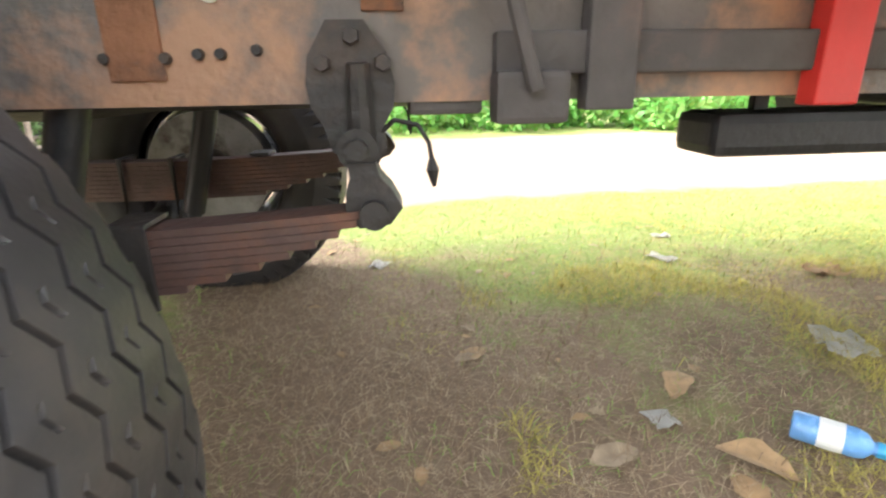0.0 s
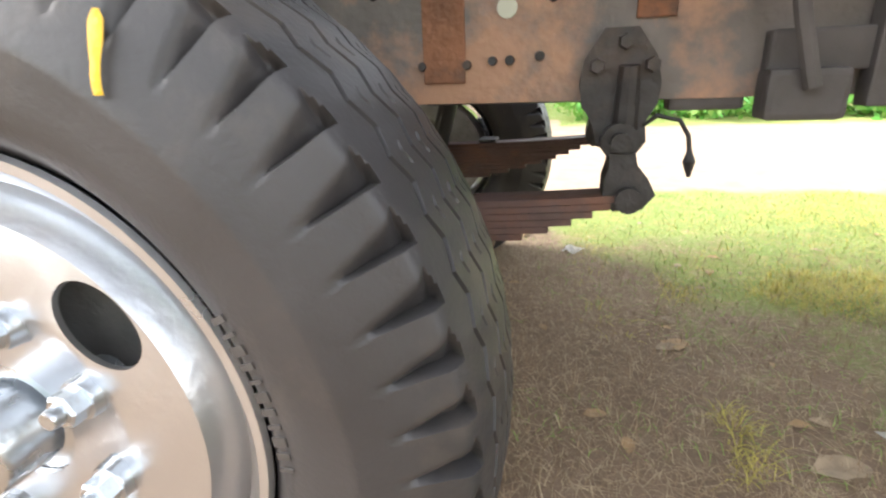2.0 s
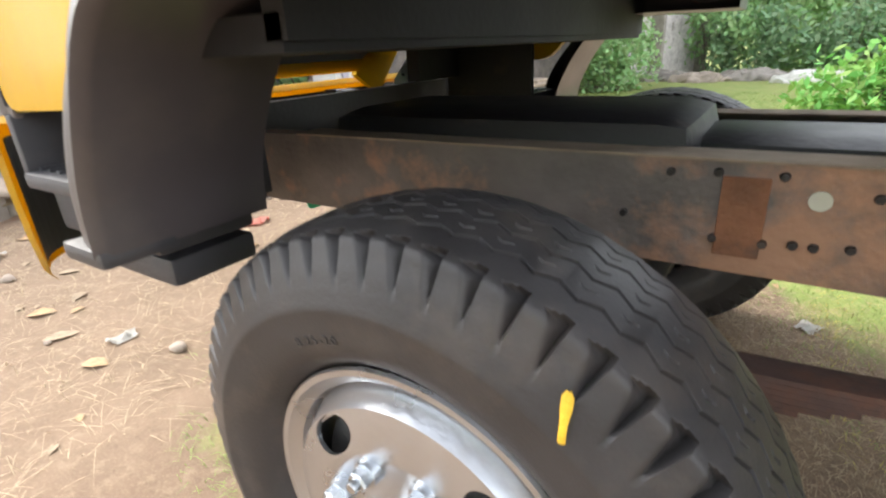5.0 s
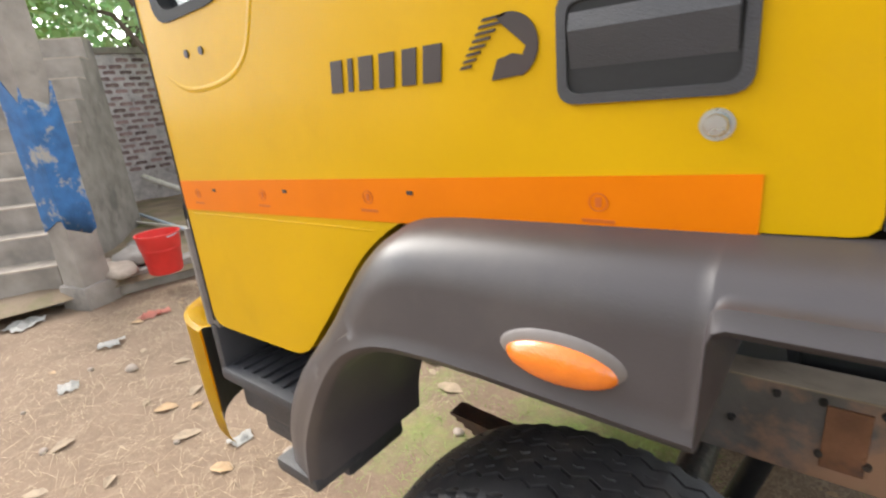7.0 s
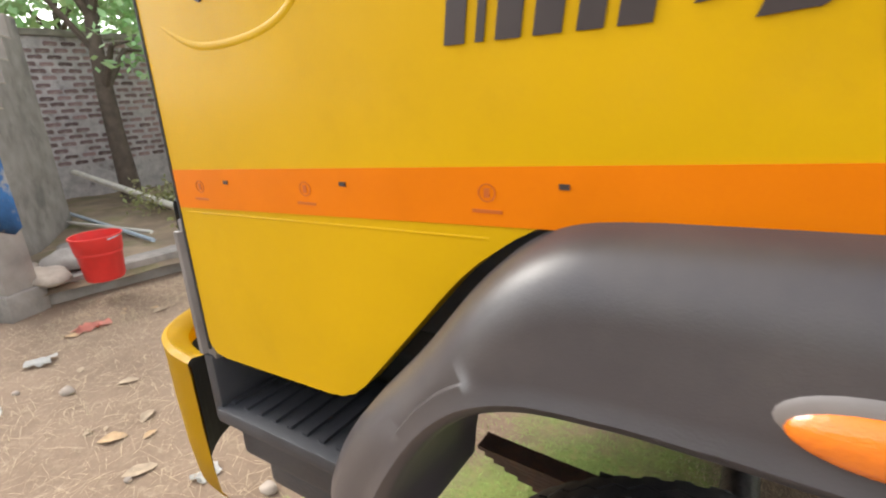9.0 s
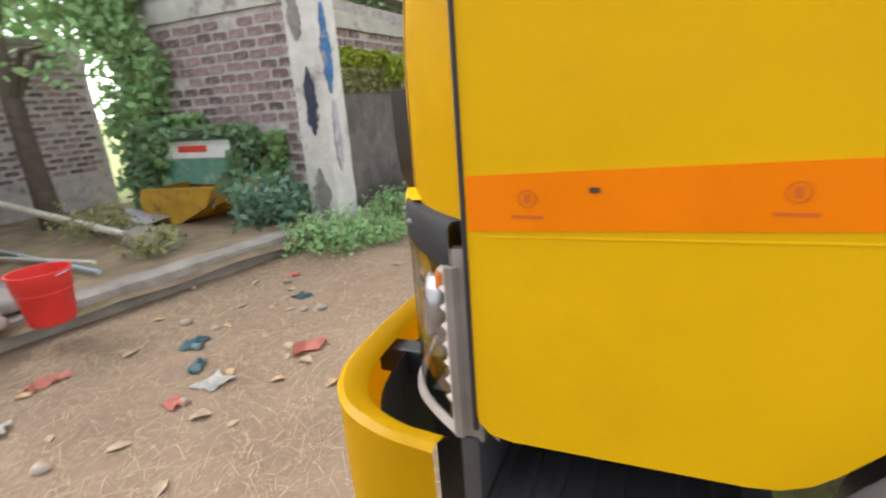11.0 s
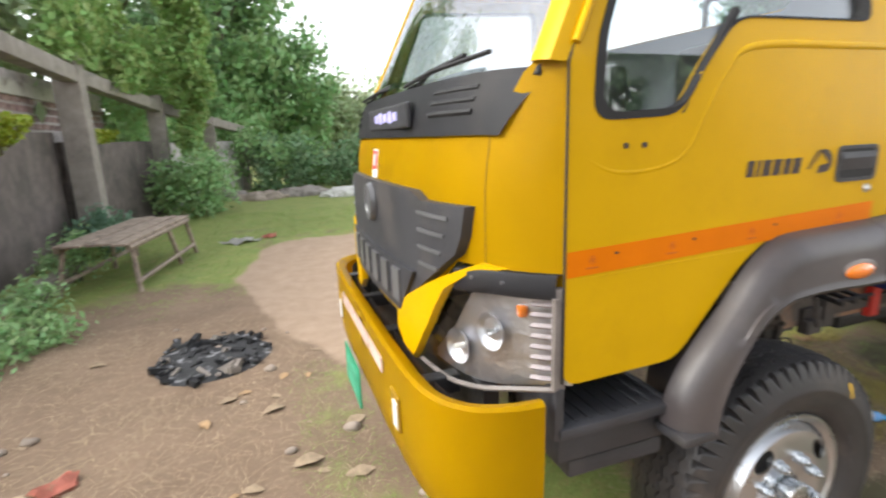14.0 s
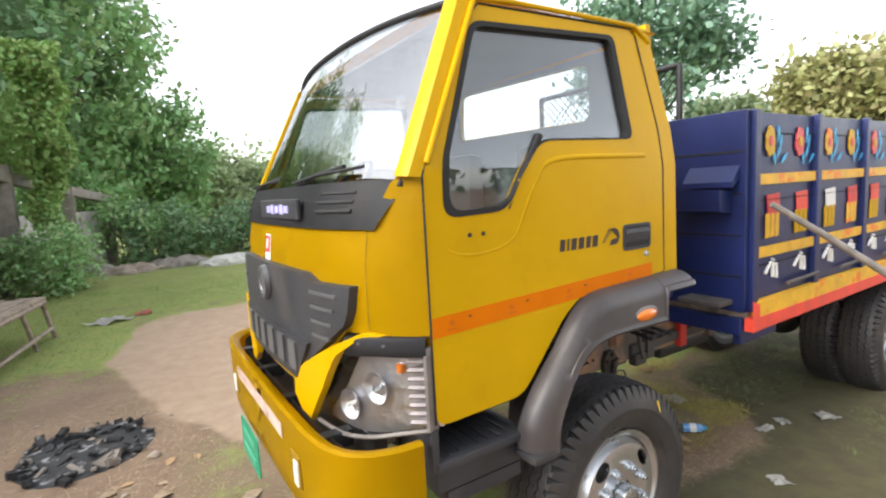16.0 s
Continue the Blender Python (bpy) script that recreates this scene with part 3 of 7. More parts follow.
    cab_part("screen_seal", bm, CAVITY, truck, "black rubber windscreen seal", 50)
    # black scuttle panel under the screen
    bm = bmesh.new()
    rows = []
    for k in range(5):
        a = k / 4
        row = []
        for j in range(25):
            lip = 0.13 - 0.095 * a
            y = SIDE + lip + (FAR - SIDE - 2 * lip) * j / 24
            d = min(y - SIDE, FAR - y)
            z = 1.762 + 0.168 * a
            row.append((front_x(y, 1.79) - 0.018 + 0.050 * a + 0.01 * math.sin(math.pi * a) * -1, y, z - 0.006 * (1 - smooth01(d, 0.05, 0.2))))
        rows.append(row)
    sheet(bm, rows)
    bmesh.ops.solidify(bm, geom=list(bm.faces), thickness=-0.03)
    cowl = cab_part("scuttle_panel", bm, PLASTIC, truck, "black plastic scuttle panel with vents", 40)
    for y0 in (0.14, 1.5):
        for k in range(3):
            bm = bmesh.new()
            z = 1.825 + 0.032 * k
            tube(bm, [(front_x(y, 1.79) - 0.022 + 0.055 * (z - 1.785) / 0.145, y, z) for y in np.linspace(y0 + 0.05, y0 + 0.28, 5)], 0.009, 6)
            cab_part("vent_slot", bm, CAVITY, cowl)
    bm = bmesh.new()
    box(bm, (front_x(0.8, 1.8) - 0.016, 0.86, 1.835), (0.02, 0.62, 0.085), 0.008)
    cab_part("number_board", bm, PLASTIC, cowl)
    for k in range(5):
        bm = bmesh.new()
        box(bm, (front_x(0.8, 1.8) - 0.028, 0.70 + 0.075 * k, 1.835), (0.004, 0.055, 0.03 + 0.012 * (k % 2)))
        cab_part("sticker_bar", bm, mat_lilac, cowl)
    # wipers
    for y0, s in ((0.75, 1), (1.55, 1)):
        bm = bmesh.new()
        tube(bm, [(-1.09, y0, 1.93), (-1.10, y0 - 0.2, 1.965), (-1.07, y0 - 0.45 * s, 1.985)], 0.009, 6)
        tube(bm, [(-1.115, y0 + 0.05, 1.945), (-1.105, y0 - 0.25, 1.965), (-1.06, y0 - 0.6 * s, 1.975)], 0.007, 6)
        rod(bm, (-1.075, y0, 1.90), (-1.10, y0, 1.945), 0.02, seg=10)
        cab_part("wiper", bm, CAVITY, truck, "black windscreen wiper")
    # inside: floor, dashboard, seats, wheel
    bm = bmesh.new()
    box(bm, (-0.56, MID, 1.18), (0.78, 1.95, 0.05))
    box(bm, (-0.18, MID, 1.31), (0.04, 1.95, 0.28))
    box(bm, (0.08, MID, 1.44), (0.52, 1.95, 0.04))
    cab_part("cab_floor", bm, CAVITY, truck)
    bm = bmesh.new()
    box(bm, (-0.90, MID, 1.72), (0.26, 1.8, 0.26), 0.05)
    cab_part("dashboard", bm, PLASTIC, truck, smooth=40)
    for y in (0.45, 1.5):
        bm = bmesh.new()
        box(bm, (-0.15, y, 1.5), (0.5, 0.62, 0.14), 0.05)
        box(bm, (0.14, y, 1.8), (0.13, 0.6, 0.6), 0.05)
        cab_part("cab_seat", bm, PLASTIC, truck, "dark cab seat", 40)
    bm = bmesh.new()
    m = Matrix.Translation((-0.6, 1.5, 1.92)) @ Matrix.Rotation(radians(-50), 4, "Y")
    tube(bm, [m @ Vector((0.21 * math.cos(a), 0.21 * math.sin(a), 0)) for a in np.linspace(0, 2 * math.pi, 25)], 0.014, 8)
    tube(bm, [m @ Vector((0, -0.2, 0)), m @ Vector((0, 0.2, 0))], 0.012, 6)
    tube(bm, [m @ Vector((0, 0, 0)), (-0.8, 1.5, 1.7)], 0.02, 8)
    cab_part("steering_wheel", bm, CAVITY, truck, smooth=50)


mat_tapemark = mat("tape_print", (0.45, 0.09, 0.002), 0.5, 0, 0.1)
mat_lining = mat("cab_lining", (0.27, 0.285, 0.33), 0.8, 0, 0.1, 8, 0.1, 200)
mat_seam = mat("panel_gap", (0.30, 0.17, 0.004), 0.6, 0, 0.1)
mat_lilac = mat("lilac_sticker", (0.42, 0.40, 0.75), 0.5, 0, 0.3, 30)
build_cab()


def front_patch(name, pts, proud, material, parent, label="", depth=0.04, blend=False):
    """A panel cut to an outline in y and z and laid on the nose, proud of it."""
    bm = bmesh.new()
    prism(bm, pts, 0.0, depth, 0)
    for k in range(1, 14):
        y = min(p[0] for p in pts) + (max(p[0] for p in pts) - min(p[0] for p in pts)) * k / 14
        bmesh.ops.bisect_plane(bm, geom=[*bm.verts, *bm.edges, *bm.faces], plane_co=(0, y, 0), plane_no=(0, 1, 0))
    for v in bm.verts:
        d = min(v.co.y - SIDE, FAR - v.co.y)
        v.co.x += front_x(v.co.y, v.co.z) - (proud if not blend else 0.012 + (proud - 0.012) * smooth01(d, 0.14, 0.36))
    return cab_part(name, bm, material, parent, label, 35)


def build_grille():
    g = front_patch("grille", [(0.158, 1.568), (0.175, 1.48), (0.20, 1.425), (0.33, 1.335), (0.66, 1.13), (1.34, 1.13), (1.67, 1.335), (1.80, 1.425), (1.825, 1.48), (1.842, 1.568), (1.60, 1.565), (1.52, 1.592), (0.48, 1.592), (0.40, 1.565)], 0.032, PLASTIC, truck, "black plastic grille with raised ribs", 0.07)
    for side in (0, 1):
        for k in range(4):
            y0, z = 0.25, 1.52 - 0.055 * k
            pts = [(y0 - 0.02 + 0.02 * k, z), (y0 + 0.17, z), (y0 + 0.17, z + 0.012), (y0 - 0.02 + 0.02 * k, z + 0.012)]
            if side:
                pts = [(2.0 - a, b) for a, b in pts]
            front_patch("grille_rib", pts, 0.036, mat_rib, g, depth=0.01)
    # raised block letters of the lower grille, as plain bars
    front_patch("grille_bar", [(0.45, 1.32), (1.55, 1.32), (1.40, 1.14), (0.60, 1.14)], 0.046, PLASTIC, g, depth=0.02)
    for k in range(6):
        y = 0.57 + 0.155 * k
        front_patch("grille_block", [(y, 1.30), (y + 0.085, 1.30), (y + 0.085, 1.18), (y, 1.18)], 0.056, mat_rib, g, depth=0.015)
    # round badge
    bm = bmesh.new()
    spin(bm, [(0.0, -0.014), (0.05, -0.014), (0.055, -0.02), (0.075, -0.02), (0.082, 0.0)], 28)
    bmesh.ops.transform(bm, matrix=Matrix.Translation((front_x(MID, 1.5) - 0.034, MID, 1.50)) @ Matrix.Rotation(radians(-90), 4, "Z"), verts=bm.verts)
    cab_part("badge", bm, mat_rib, g, "round grey badge", 30)
    # sticker on the hood
    front_patch("sticker", [(1.03, 1.595), (1.03, 1.715), (1.13, 1.715), (1.13, 1.595)], 0.002, WHITE, truck, "small white and red sticker", 0.002)
    front_patch("sticker_border", [(1.037, 1.63), (1.037, 1.708), (1.123, 1.708), (1.123, 1.63)], 0.003, REDP, truck, depth=0.002)
    front_patch("sticker_figure", [(1.063, 1.645), (1.063, 1.695), (1.097, 1.695), (1.097, 1.645)], 0.0045, WHITE, truck, depth=0.002)
    # yellow surround between grille and lamp, near and far
    for side in (0, 1):
        pts = [drawn(*p) for p in ((0.085, 1.362), (0.152, 1.368), (0.276, 1.306), (0.50, 1.195), (0.62, 1.12), (0.63, 1.04), (0.55, 0.985), (0.50, 0.962), (0.462, 1.0), (0.350, 1.14), (0.262, 1.275), (0.18, 1.335))]
        if side:
            pts = [(2.0 - a, b) for a, b in pts]
        front_patch("lamp_surround", pts, 0.045, YELLOW, truck, "yellow painted lamp surround", 0.028, True)
    bm = bmesh.new()
    rows = [[(front_x(y, 1.1) - 0.02 - dx, y, z) for y in np.linspace(0.55, 1.45, 9)] for dx, z in ((0.0, 1.20), (0.012, 1.17), (0.012, 1.13), (0, 1.10))]
    sheet(bm, rows)
    cab_part("lower_valance", bm, YELLOW, truck, smooth=50)


mat_rib = mat("grey_plastic_edge", (0.10, 0.10, 0.105), 0.35, 0, 0.2, 12)
build_grille()


def lamp_x(y, z):
    return front_x(y, z) - 0.02


def build_headlamp(near):
    f = (lambda p: p) if near else mirrored
    ys = [SIDE + 0.002 + v for v in (0.0, 0.01, 0.025, 0.05, 0.08, 0.11, 0.15, 0.2, 0.235, 0.268, 0.31, 0.362, 0.42, 0.50)]

    def top(y):
        yn = -0.012 + (y + 0.045) * 0.929
        return (np.interp(yn, (0.0, 0.1, 0.2, 0.236, 0.324, 0.475), (1.297, 1.292, 1.276, 1.263, 1.132, 0.99)) - 0.0215) / 0.956

    def low(y):
        yn = -0.012 + (y + 0.045) * 0.929
        return (np.interp(yn, (0.0, 0.05, 0.15, 0.26, 0.46), (1.045, 1.035, 1.005, 0.985, 0.98)) - 0.0215) / 0.956

    def surface(off, n=7, y_to=None):
        return [[f((lamp_x(y, 1.25) + off, y, low(y) + max(top(y) - low(y), 0.012) * k / (n - 1))) for y in ys if y_to is None or y <= y_to] for k in range(n)]
    lamp = thing("headlamp", "", "")
    lamp.parent = truck
    bm = bmesh.new()
    sheet(bm, surface(0.055))
    cab_part("reflector", bm, CHROME, lamp, "silvery faceted reflector", 20)
    for k, y in enumerate((0.13, 0.27)):
        bm = bmesh.new()
        spin(bm, [(0.010, 0.03), (0.03, 0.022), (0.05, 0.008), (0.058, -0.004)], 20)
        p = (lamp_x(y, 1.25) + 0.035, y, 1.20 - 0.09 * k)
        bmesh.ops.transform(bm, matrix=Matrix.Translation(f(p)) @ Matrix.Rotation(radians(-75 if near else -105), 4, "Z"), verts=bm.verts)
        bowl = cab_part("lamp_bowl", bm, CHROME, lamp, smooth=60)
        bm = bmesh.new()
        rod(bm, f((p[0] + 0.02, p[1], p[2])), f((p[0] - 0.012, p[1], p[2])), 0.009, seg=8)
        cab_part("bulb", bm, ZINC if k == 0 else WHITE, bowl)
    # ladder of bright facets beside the door
    for k in range(8):
        bm = bmesh.new()
        z = 1.085 + 0.031 * k
        rows = [[f((lamp_x(y, 1.25) + 0.022 + dx, y, z + dz)) for y in [SIDE + v for v in (0.004, 0.02, 0.04, 0.06)]] for dx, dz in ((0.002, 0.0), (-0.004, 0.006), (0.006, 0.015))]
        sheet(bm, rows)
        cab_part("lamp_facet", bm, mat_facet, lamp, smooth=20)
    # amber block standing in for an orange reflection inside the lamp
    bm = bmesh.new()
    box(bm, f((lamp_x(0.05, 1.25) + 0.045, 0.05, 1.28)), (0.025, 0.03, 0.034), 0.008)
    cab_part("indicator_bulb", bm, AMBER, lamp)
    bm = bmesh.new()
    sheet(bm, surface(0.0))
    bmesh.ops.solidify(bm, geom=list(bm.faces), thickness=-0.003)
    g = cab_part("lamp_cover", bm, LENS, lamp, "clear lamp cover", 40)
    g.visible_shadow = False
    # edge frame
    bm = bmesh.new()
    s = surface(-0.002, 7)
    tube(bm, [r[0] for r in s], 0.011, 6)
    tube(bm, s[0], 0.008, 6)
    cab_part("lamp_frame", bm, mat_greytrim, lamp, smooth=50)
    # grey upright strip towards the door
    bm = bmesh.new()
    box(bm, f((-0.952, SIDE + 0.012, 1.21)), (0.035, 0.02, 0.30), 0.006)
    cab_part("side_strip", bm, mat_greytrim, lamp, smooth=40)
    # black band above
    bm = bmesh.new()
    rows = [[f((lamp_x(y, 1.4) - 0.001 + dx, y, z - 0.016 * smooth01(y, 0.06, 0.24))) for y in ys if y < 0.24] for dx, z in ((0.03, 1.400), (0.005, 1.396), (0.0, 1.388), (-0.001, 1.36), (-0.001, 1.335), (0.004, 1.328), (0.02, 1.326))]
    sheet(bm, rows)
    bmesh.ops.solidify(bm, geom=list(bm.faces), thickness=-0.01)
    band = cab_part("lamp_band", bm, PLASTIC, lamp, "black plastic band over the lamp", 40)
    for y in (0.06, 0.15):
        bm = bmesh.new()
        x = lamp_x(y, 1.43) - 0.010
        rod(bm, f((x + 0.02, y, 1.366)), f((x + 0.004, y, 1.366)), 0.006, seg=10)
        cab_part("band_screw", bm, mat_rib, band)
    # dark box behind
    bm = bmesh.new()
    box(bm, f((-0.93, 0.34, 1.18)), (0.06, 0.5, 0.30))
    cab_part("lamp_housing", bm, CAVITY, lamp)


mat_facet = mat("lamp_facets", (0.30, 0.26, 0.27), 0.38, 0.6, 0.1, 20)
mat_greytrim = mat("grey_trim", (0.16, 0.14, 0.13), 0.45, 0, 0.2, 15)
build_headlamp(True)
build_headlamp(False)


def bumper_line(n=44):
    half = [(-0.995, -0.03), (-1.09, -0.018), (-1.185, 0.025), (-1.25, 0.11), (-1.28, 0.25), (-1.29, 0.55), (-1.29, 0.959)]
    pts = half + [(x, 1.918 - y) for x, y in reversed(half[:-1])]
    return curve_pts([(x, y, 0) for x, y in pts], n)


def build_bumper():
    line = bumper_line()
    bm = bmesh.new()
    rows = []
    prof = [(0.052, 1.005), (0.034, 1.022), (0.010, 1.026), (-0.002, 1.018), (0.0, 0.985), (0.0, 0.87), (0.003, 0.76), (0.010, 0.675), (0.022, 0.66)]
    for i, p in enumerate(line):
        d = (line[min(i + 1, len(line) - 1)] - line[max(i - 1, 0)]).normalized()
        nrm = Vector((-d.y, d.x, 0))
        if (Vector((0, 0.959, 0)) - p).dot(nrm) < 0:
            nrm = -nrm
        rows.append([p + nrm * o + Vector((0, 0, z)) for o, z in prof])
    sheet(bm, rows)
    bmesh.ops.solidify(bm, geom=list(bm.faces), thickness=-0.004)
    b = part("bumper", bm, YELLOW, truck, "thick yellow painted steel bumper", 40)
    for y in (0.40, 1.52):
        bm = bmesh.new()
        box(bm, (-1.288, y, 0.845), (0.012, 0.10, 0.12), 0.004)
        slot = part("fog_lamp_recess", bm, mat_seam, b)
        bm = bmesh.new()
        box(bm, (-1.296, y - 0.02, 0.84), (0.008, 0.045, 0.09), 0.003)
        part("fog_lamp", bm, WHITE, slot)
    bm = bmesh.new()
    box(bm, (-1.294, 0.98, 0.93), (0.006, 0.85, 0.055), 0.002)
    part("bumper_board", bm, mat_faded, b, "faded pinkish board")
    bm = bmesh.new()
    prism(bm, rounded([(1.02, 0.50), (1.02, 0.70), (1.40, 0.70), (1.40, 0.50)], 0.03), -1.305, -1.299, 0)
    pl = part("number_plate", bm, GREENP, b, "green number plate")
    for z in (0.64, 0.56):
        bm = bmesh.new()
        box(bm, (-1.307, 1.21, z), (0.003, 0.26, 0.03))
        part("plate_bar", bm, mat_platebar, pl)
    bm = bmesh.new()
    rows = [[p + Vector((0.085, 0, z)) for p in line[4:-4]] for z in (0.70, 0.99)]
    sheet(bm, rows)
    part("bumper_filler", bm, CAVITY, b)
    for y in (0.3, 0.75, 1.2, 1.6):
        bm = bmesh.new()
        box(bm, (-1.19, y, 0.96), (0.16, 0.05, 0.06), 0.006)
        part("bumper_stay", bm, BLACK, b)
    bm = bmesh.new()
    box(bm, (-1.06, 0.959, 0.84), (0.05, 1.6, 0.30))
    part("front_cross_member", bm, BLACK, truck)


mat_platebar = mat("plate_writing", (0.10, 0.42, 0.27), 0.5, 0, 0.1)
mat_faded = mat("faded_board", (0.55, 0.40, 0.34), 0.6, 0, 0.2, 9, 0.1, 50, (0.35, 0.25, 0.2), 8, 0.55)
build_bumper()


def build_step(near):
    f = (lambda p: p) if near else mirrored
    bm = bmesh.new()
    box(bm, f((-0.755, 0.07, 0.93)), (0.40, 0.26, 0.035), 0.01)
    s = cab_part("cab_step", bm, PLASTIC, truck, "black plastic cab step", 40)
    bm = bmesh.new()
    box(bm, f((-0.74, 0.09, 0.86)), (0.40, 0.22, 0.10), 0.012)
    cab_part("step_skirt", bm, PLASTIC, s, smooth=40)
    bm = bmesh.new()
    box(bm, f((-0.72, 0.10, 0.765)), (0.34, 0.20, 0.06), 0.012)
    cab_part("lower_step", bm, PLASTIC, s, smooth=40)
    bm = bmesh.new()
    box(bm, f((-0.955, 0.07, 0.99)), (0.03, 0.24, 0.16), 0.008)
    cab_part("step_end", bm, PLASTIC, s, smooth=40)
    bm = bmesh.new()
    box(bm, f((-0.75, 0.25, 1.02)), (0.42, 0.03, 0.30), 0.006)
    cab_part("step_back", bm, BLACK, s)
    for i in range(9):
        bm = bmesh.new()
        box(bm, f((-0.93 + 0.043 * i, 0.07, 0.950)), (0.012, 0.20, 0.008))
        cab_part("step_tread", bm, PLASTIC, s)


build_step(True)
build_step(False)


def build_fender(near):
    f = (lambda p: p) if near else (lambda p: (p[0], 1.918 - p[1], p[2]))
    n = 150
    outer = curve_pts([(-0.595, 0, 0.865), (-0.58, 0, 0.96), (-0.515, 0, 1.07), (-0.405, 0, 1.195), (-0.31, 0, 1.31), (-0.225, 0, 1.375), (-0.12, 0, 1.392), (0.05, 0, 1.398), (0.37, 0, 1.405)], n)
    inner = curve_pts([(-0.462, 0, 0.845), (-0.445, 0, 0.95), (-0.385, 0, 1.07), (-0.315, 0, 1.155), (-0.235, 0, 1.197), (-0.14, 0, 1.209), (-0.06, 0, 1.209), (0.08, 0, 1.205), (0.37, 0, 1.200)], n)
    bm = bmesh.new()
    rings = []
    step = next(j for j, p in enumerate(inner) if p.x > 0.186)
    close = (0.1855, 0.1875, 0.190, 0.194, 0.200)
    inner = inner[:step] + [Vector((x, 0, 1.2035)) for x in close] + [p for p in inner[step:] if p.x > 0.204]
    outer = (outer + outer[-1:] * 8)[:len(inner)]
    for o, i in zip(outer, inner):
        # the flare steps up behind the wheel
        k = float(np.interp(i.x, (0.1855, 0.190, 0.194, 0.203), (0, 0.85, 0.95, 1)))
        i = Vector((i.x, 0, i.z + (1.332 - i.z) * k))
        if i.x > -0.06:
            o = Vector((i.x, 0, 1.392 + 0.03 * (i.x + 0.12)))
        up = (o - i).normalized()
        w = (o - i).length
        q = min(1.0, w / 0.10)
        lip = [(0.0, 0.20), (0.0, -0.088), (0.006 * q, -0.102), (0.018 * q, -0.109), (0.030 * q, -0.104), (0.042 * q, -0.101)]
        full = max(w, 0.185)
        drop = [min(d * full, (w - 0.044 * q) * (0.6 + d)) for d in (0.40, 0.24, 0.12, 0.04, 0.0)]
        sec = lip + [(w - d, float(np.interp(d / full, (0.0, 0.04, 0.12, 0.24, 0.40), (-0.008, -0.048, -0.073, -0.090, -0.098)))) for d in drop]
        rings.append([bm.verts.new(f((i.x + up.x * a, y, i.z + up.z * a))) for a, y in sec])
    skin(bm, rings, False)
    bm.faces.new(rings[0])
    last = [v.co.copy() for v in rings[-1]]
    c = sum(last, Vector()) / len(last)
    prev = rings[-1]
    for s, q in ((0.02, 0.93), (0.032, 0.75)):
        ring = [bm.verts.new((p.x + s, p.y + ((c.y - p.y) * (1 - q)) * 0.6, c.z + (p.z - c.z) * q)) for p in last]
        skin(bm, [prev, ring], False)
        prev = ring
    bm.faces.new(prev)
    fe = part("wheel_fender", bm, FENDERM, truck, "grey-black plastic wheel fender", 50)
    bm = bmesh.new()
    box(bm, f((-0.528, -0.045, 0.845)), (0.135, 0.125, 0.03), 0.01)
    part("fender_foot", bm, PLASTIC, fe, smooth=40)
    cx, cy, cz = 0.05, -0.100, 1.266
    for nm, k, mt, d in (("indicator_base", 1.14, mat_greytrim, 0.008), ("indicator_lens", 1.0, AMBER, 0.020)):
        bm = bmesh.new()
        rings = []
        lens = nm.endswith("lens")
        for j in range(7):
            t = j / 6
            r = math.cos(t * math.pi / 2) * 0.98 + 0.02
            rings.append([bm.verts.new(f((cx + 0.066 * k * r * math.cos(a), cy + 0.002 - d * math.sin(t * math.pi / 2), cz + (0 if lens else 0.007) + 0.026 * k * r * math.sin(a)))) for a in np.linspace(0, 2 * math.pi, 28, endpoint=False)])
        skin(bm, rings, True)
        bm.faces.new(rings[-1])
        part(nm, bm, mt, fe, "amber side indicator" if lens else "", 60)


build_fender(True)
build_fender(False)

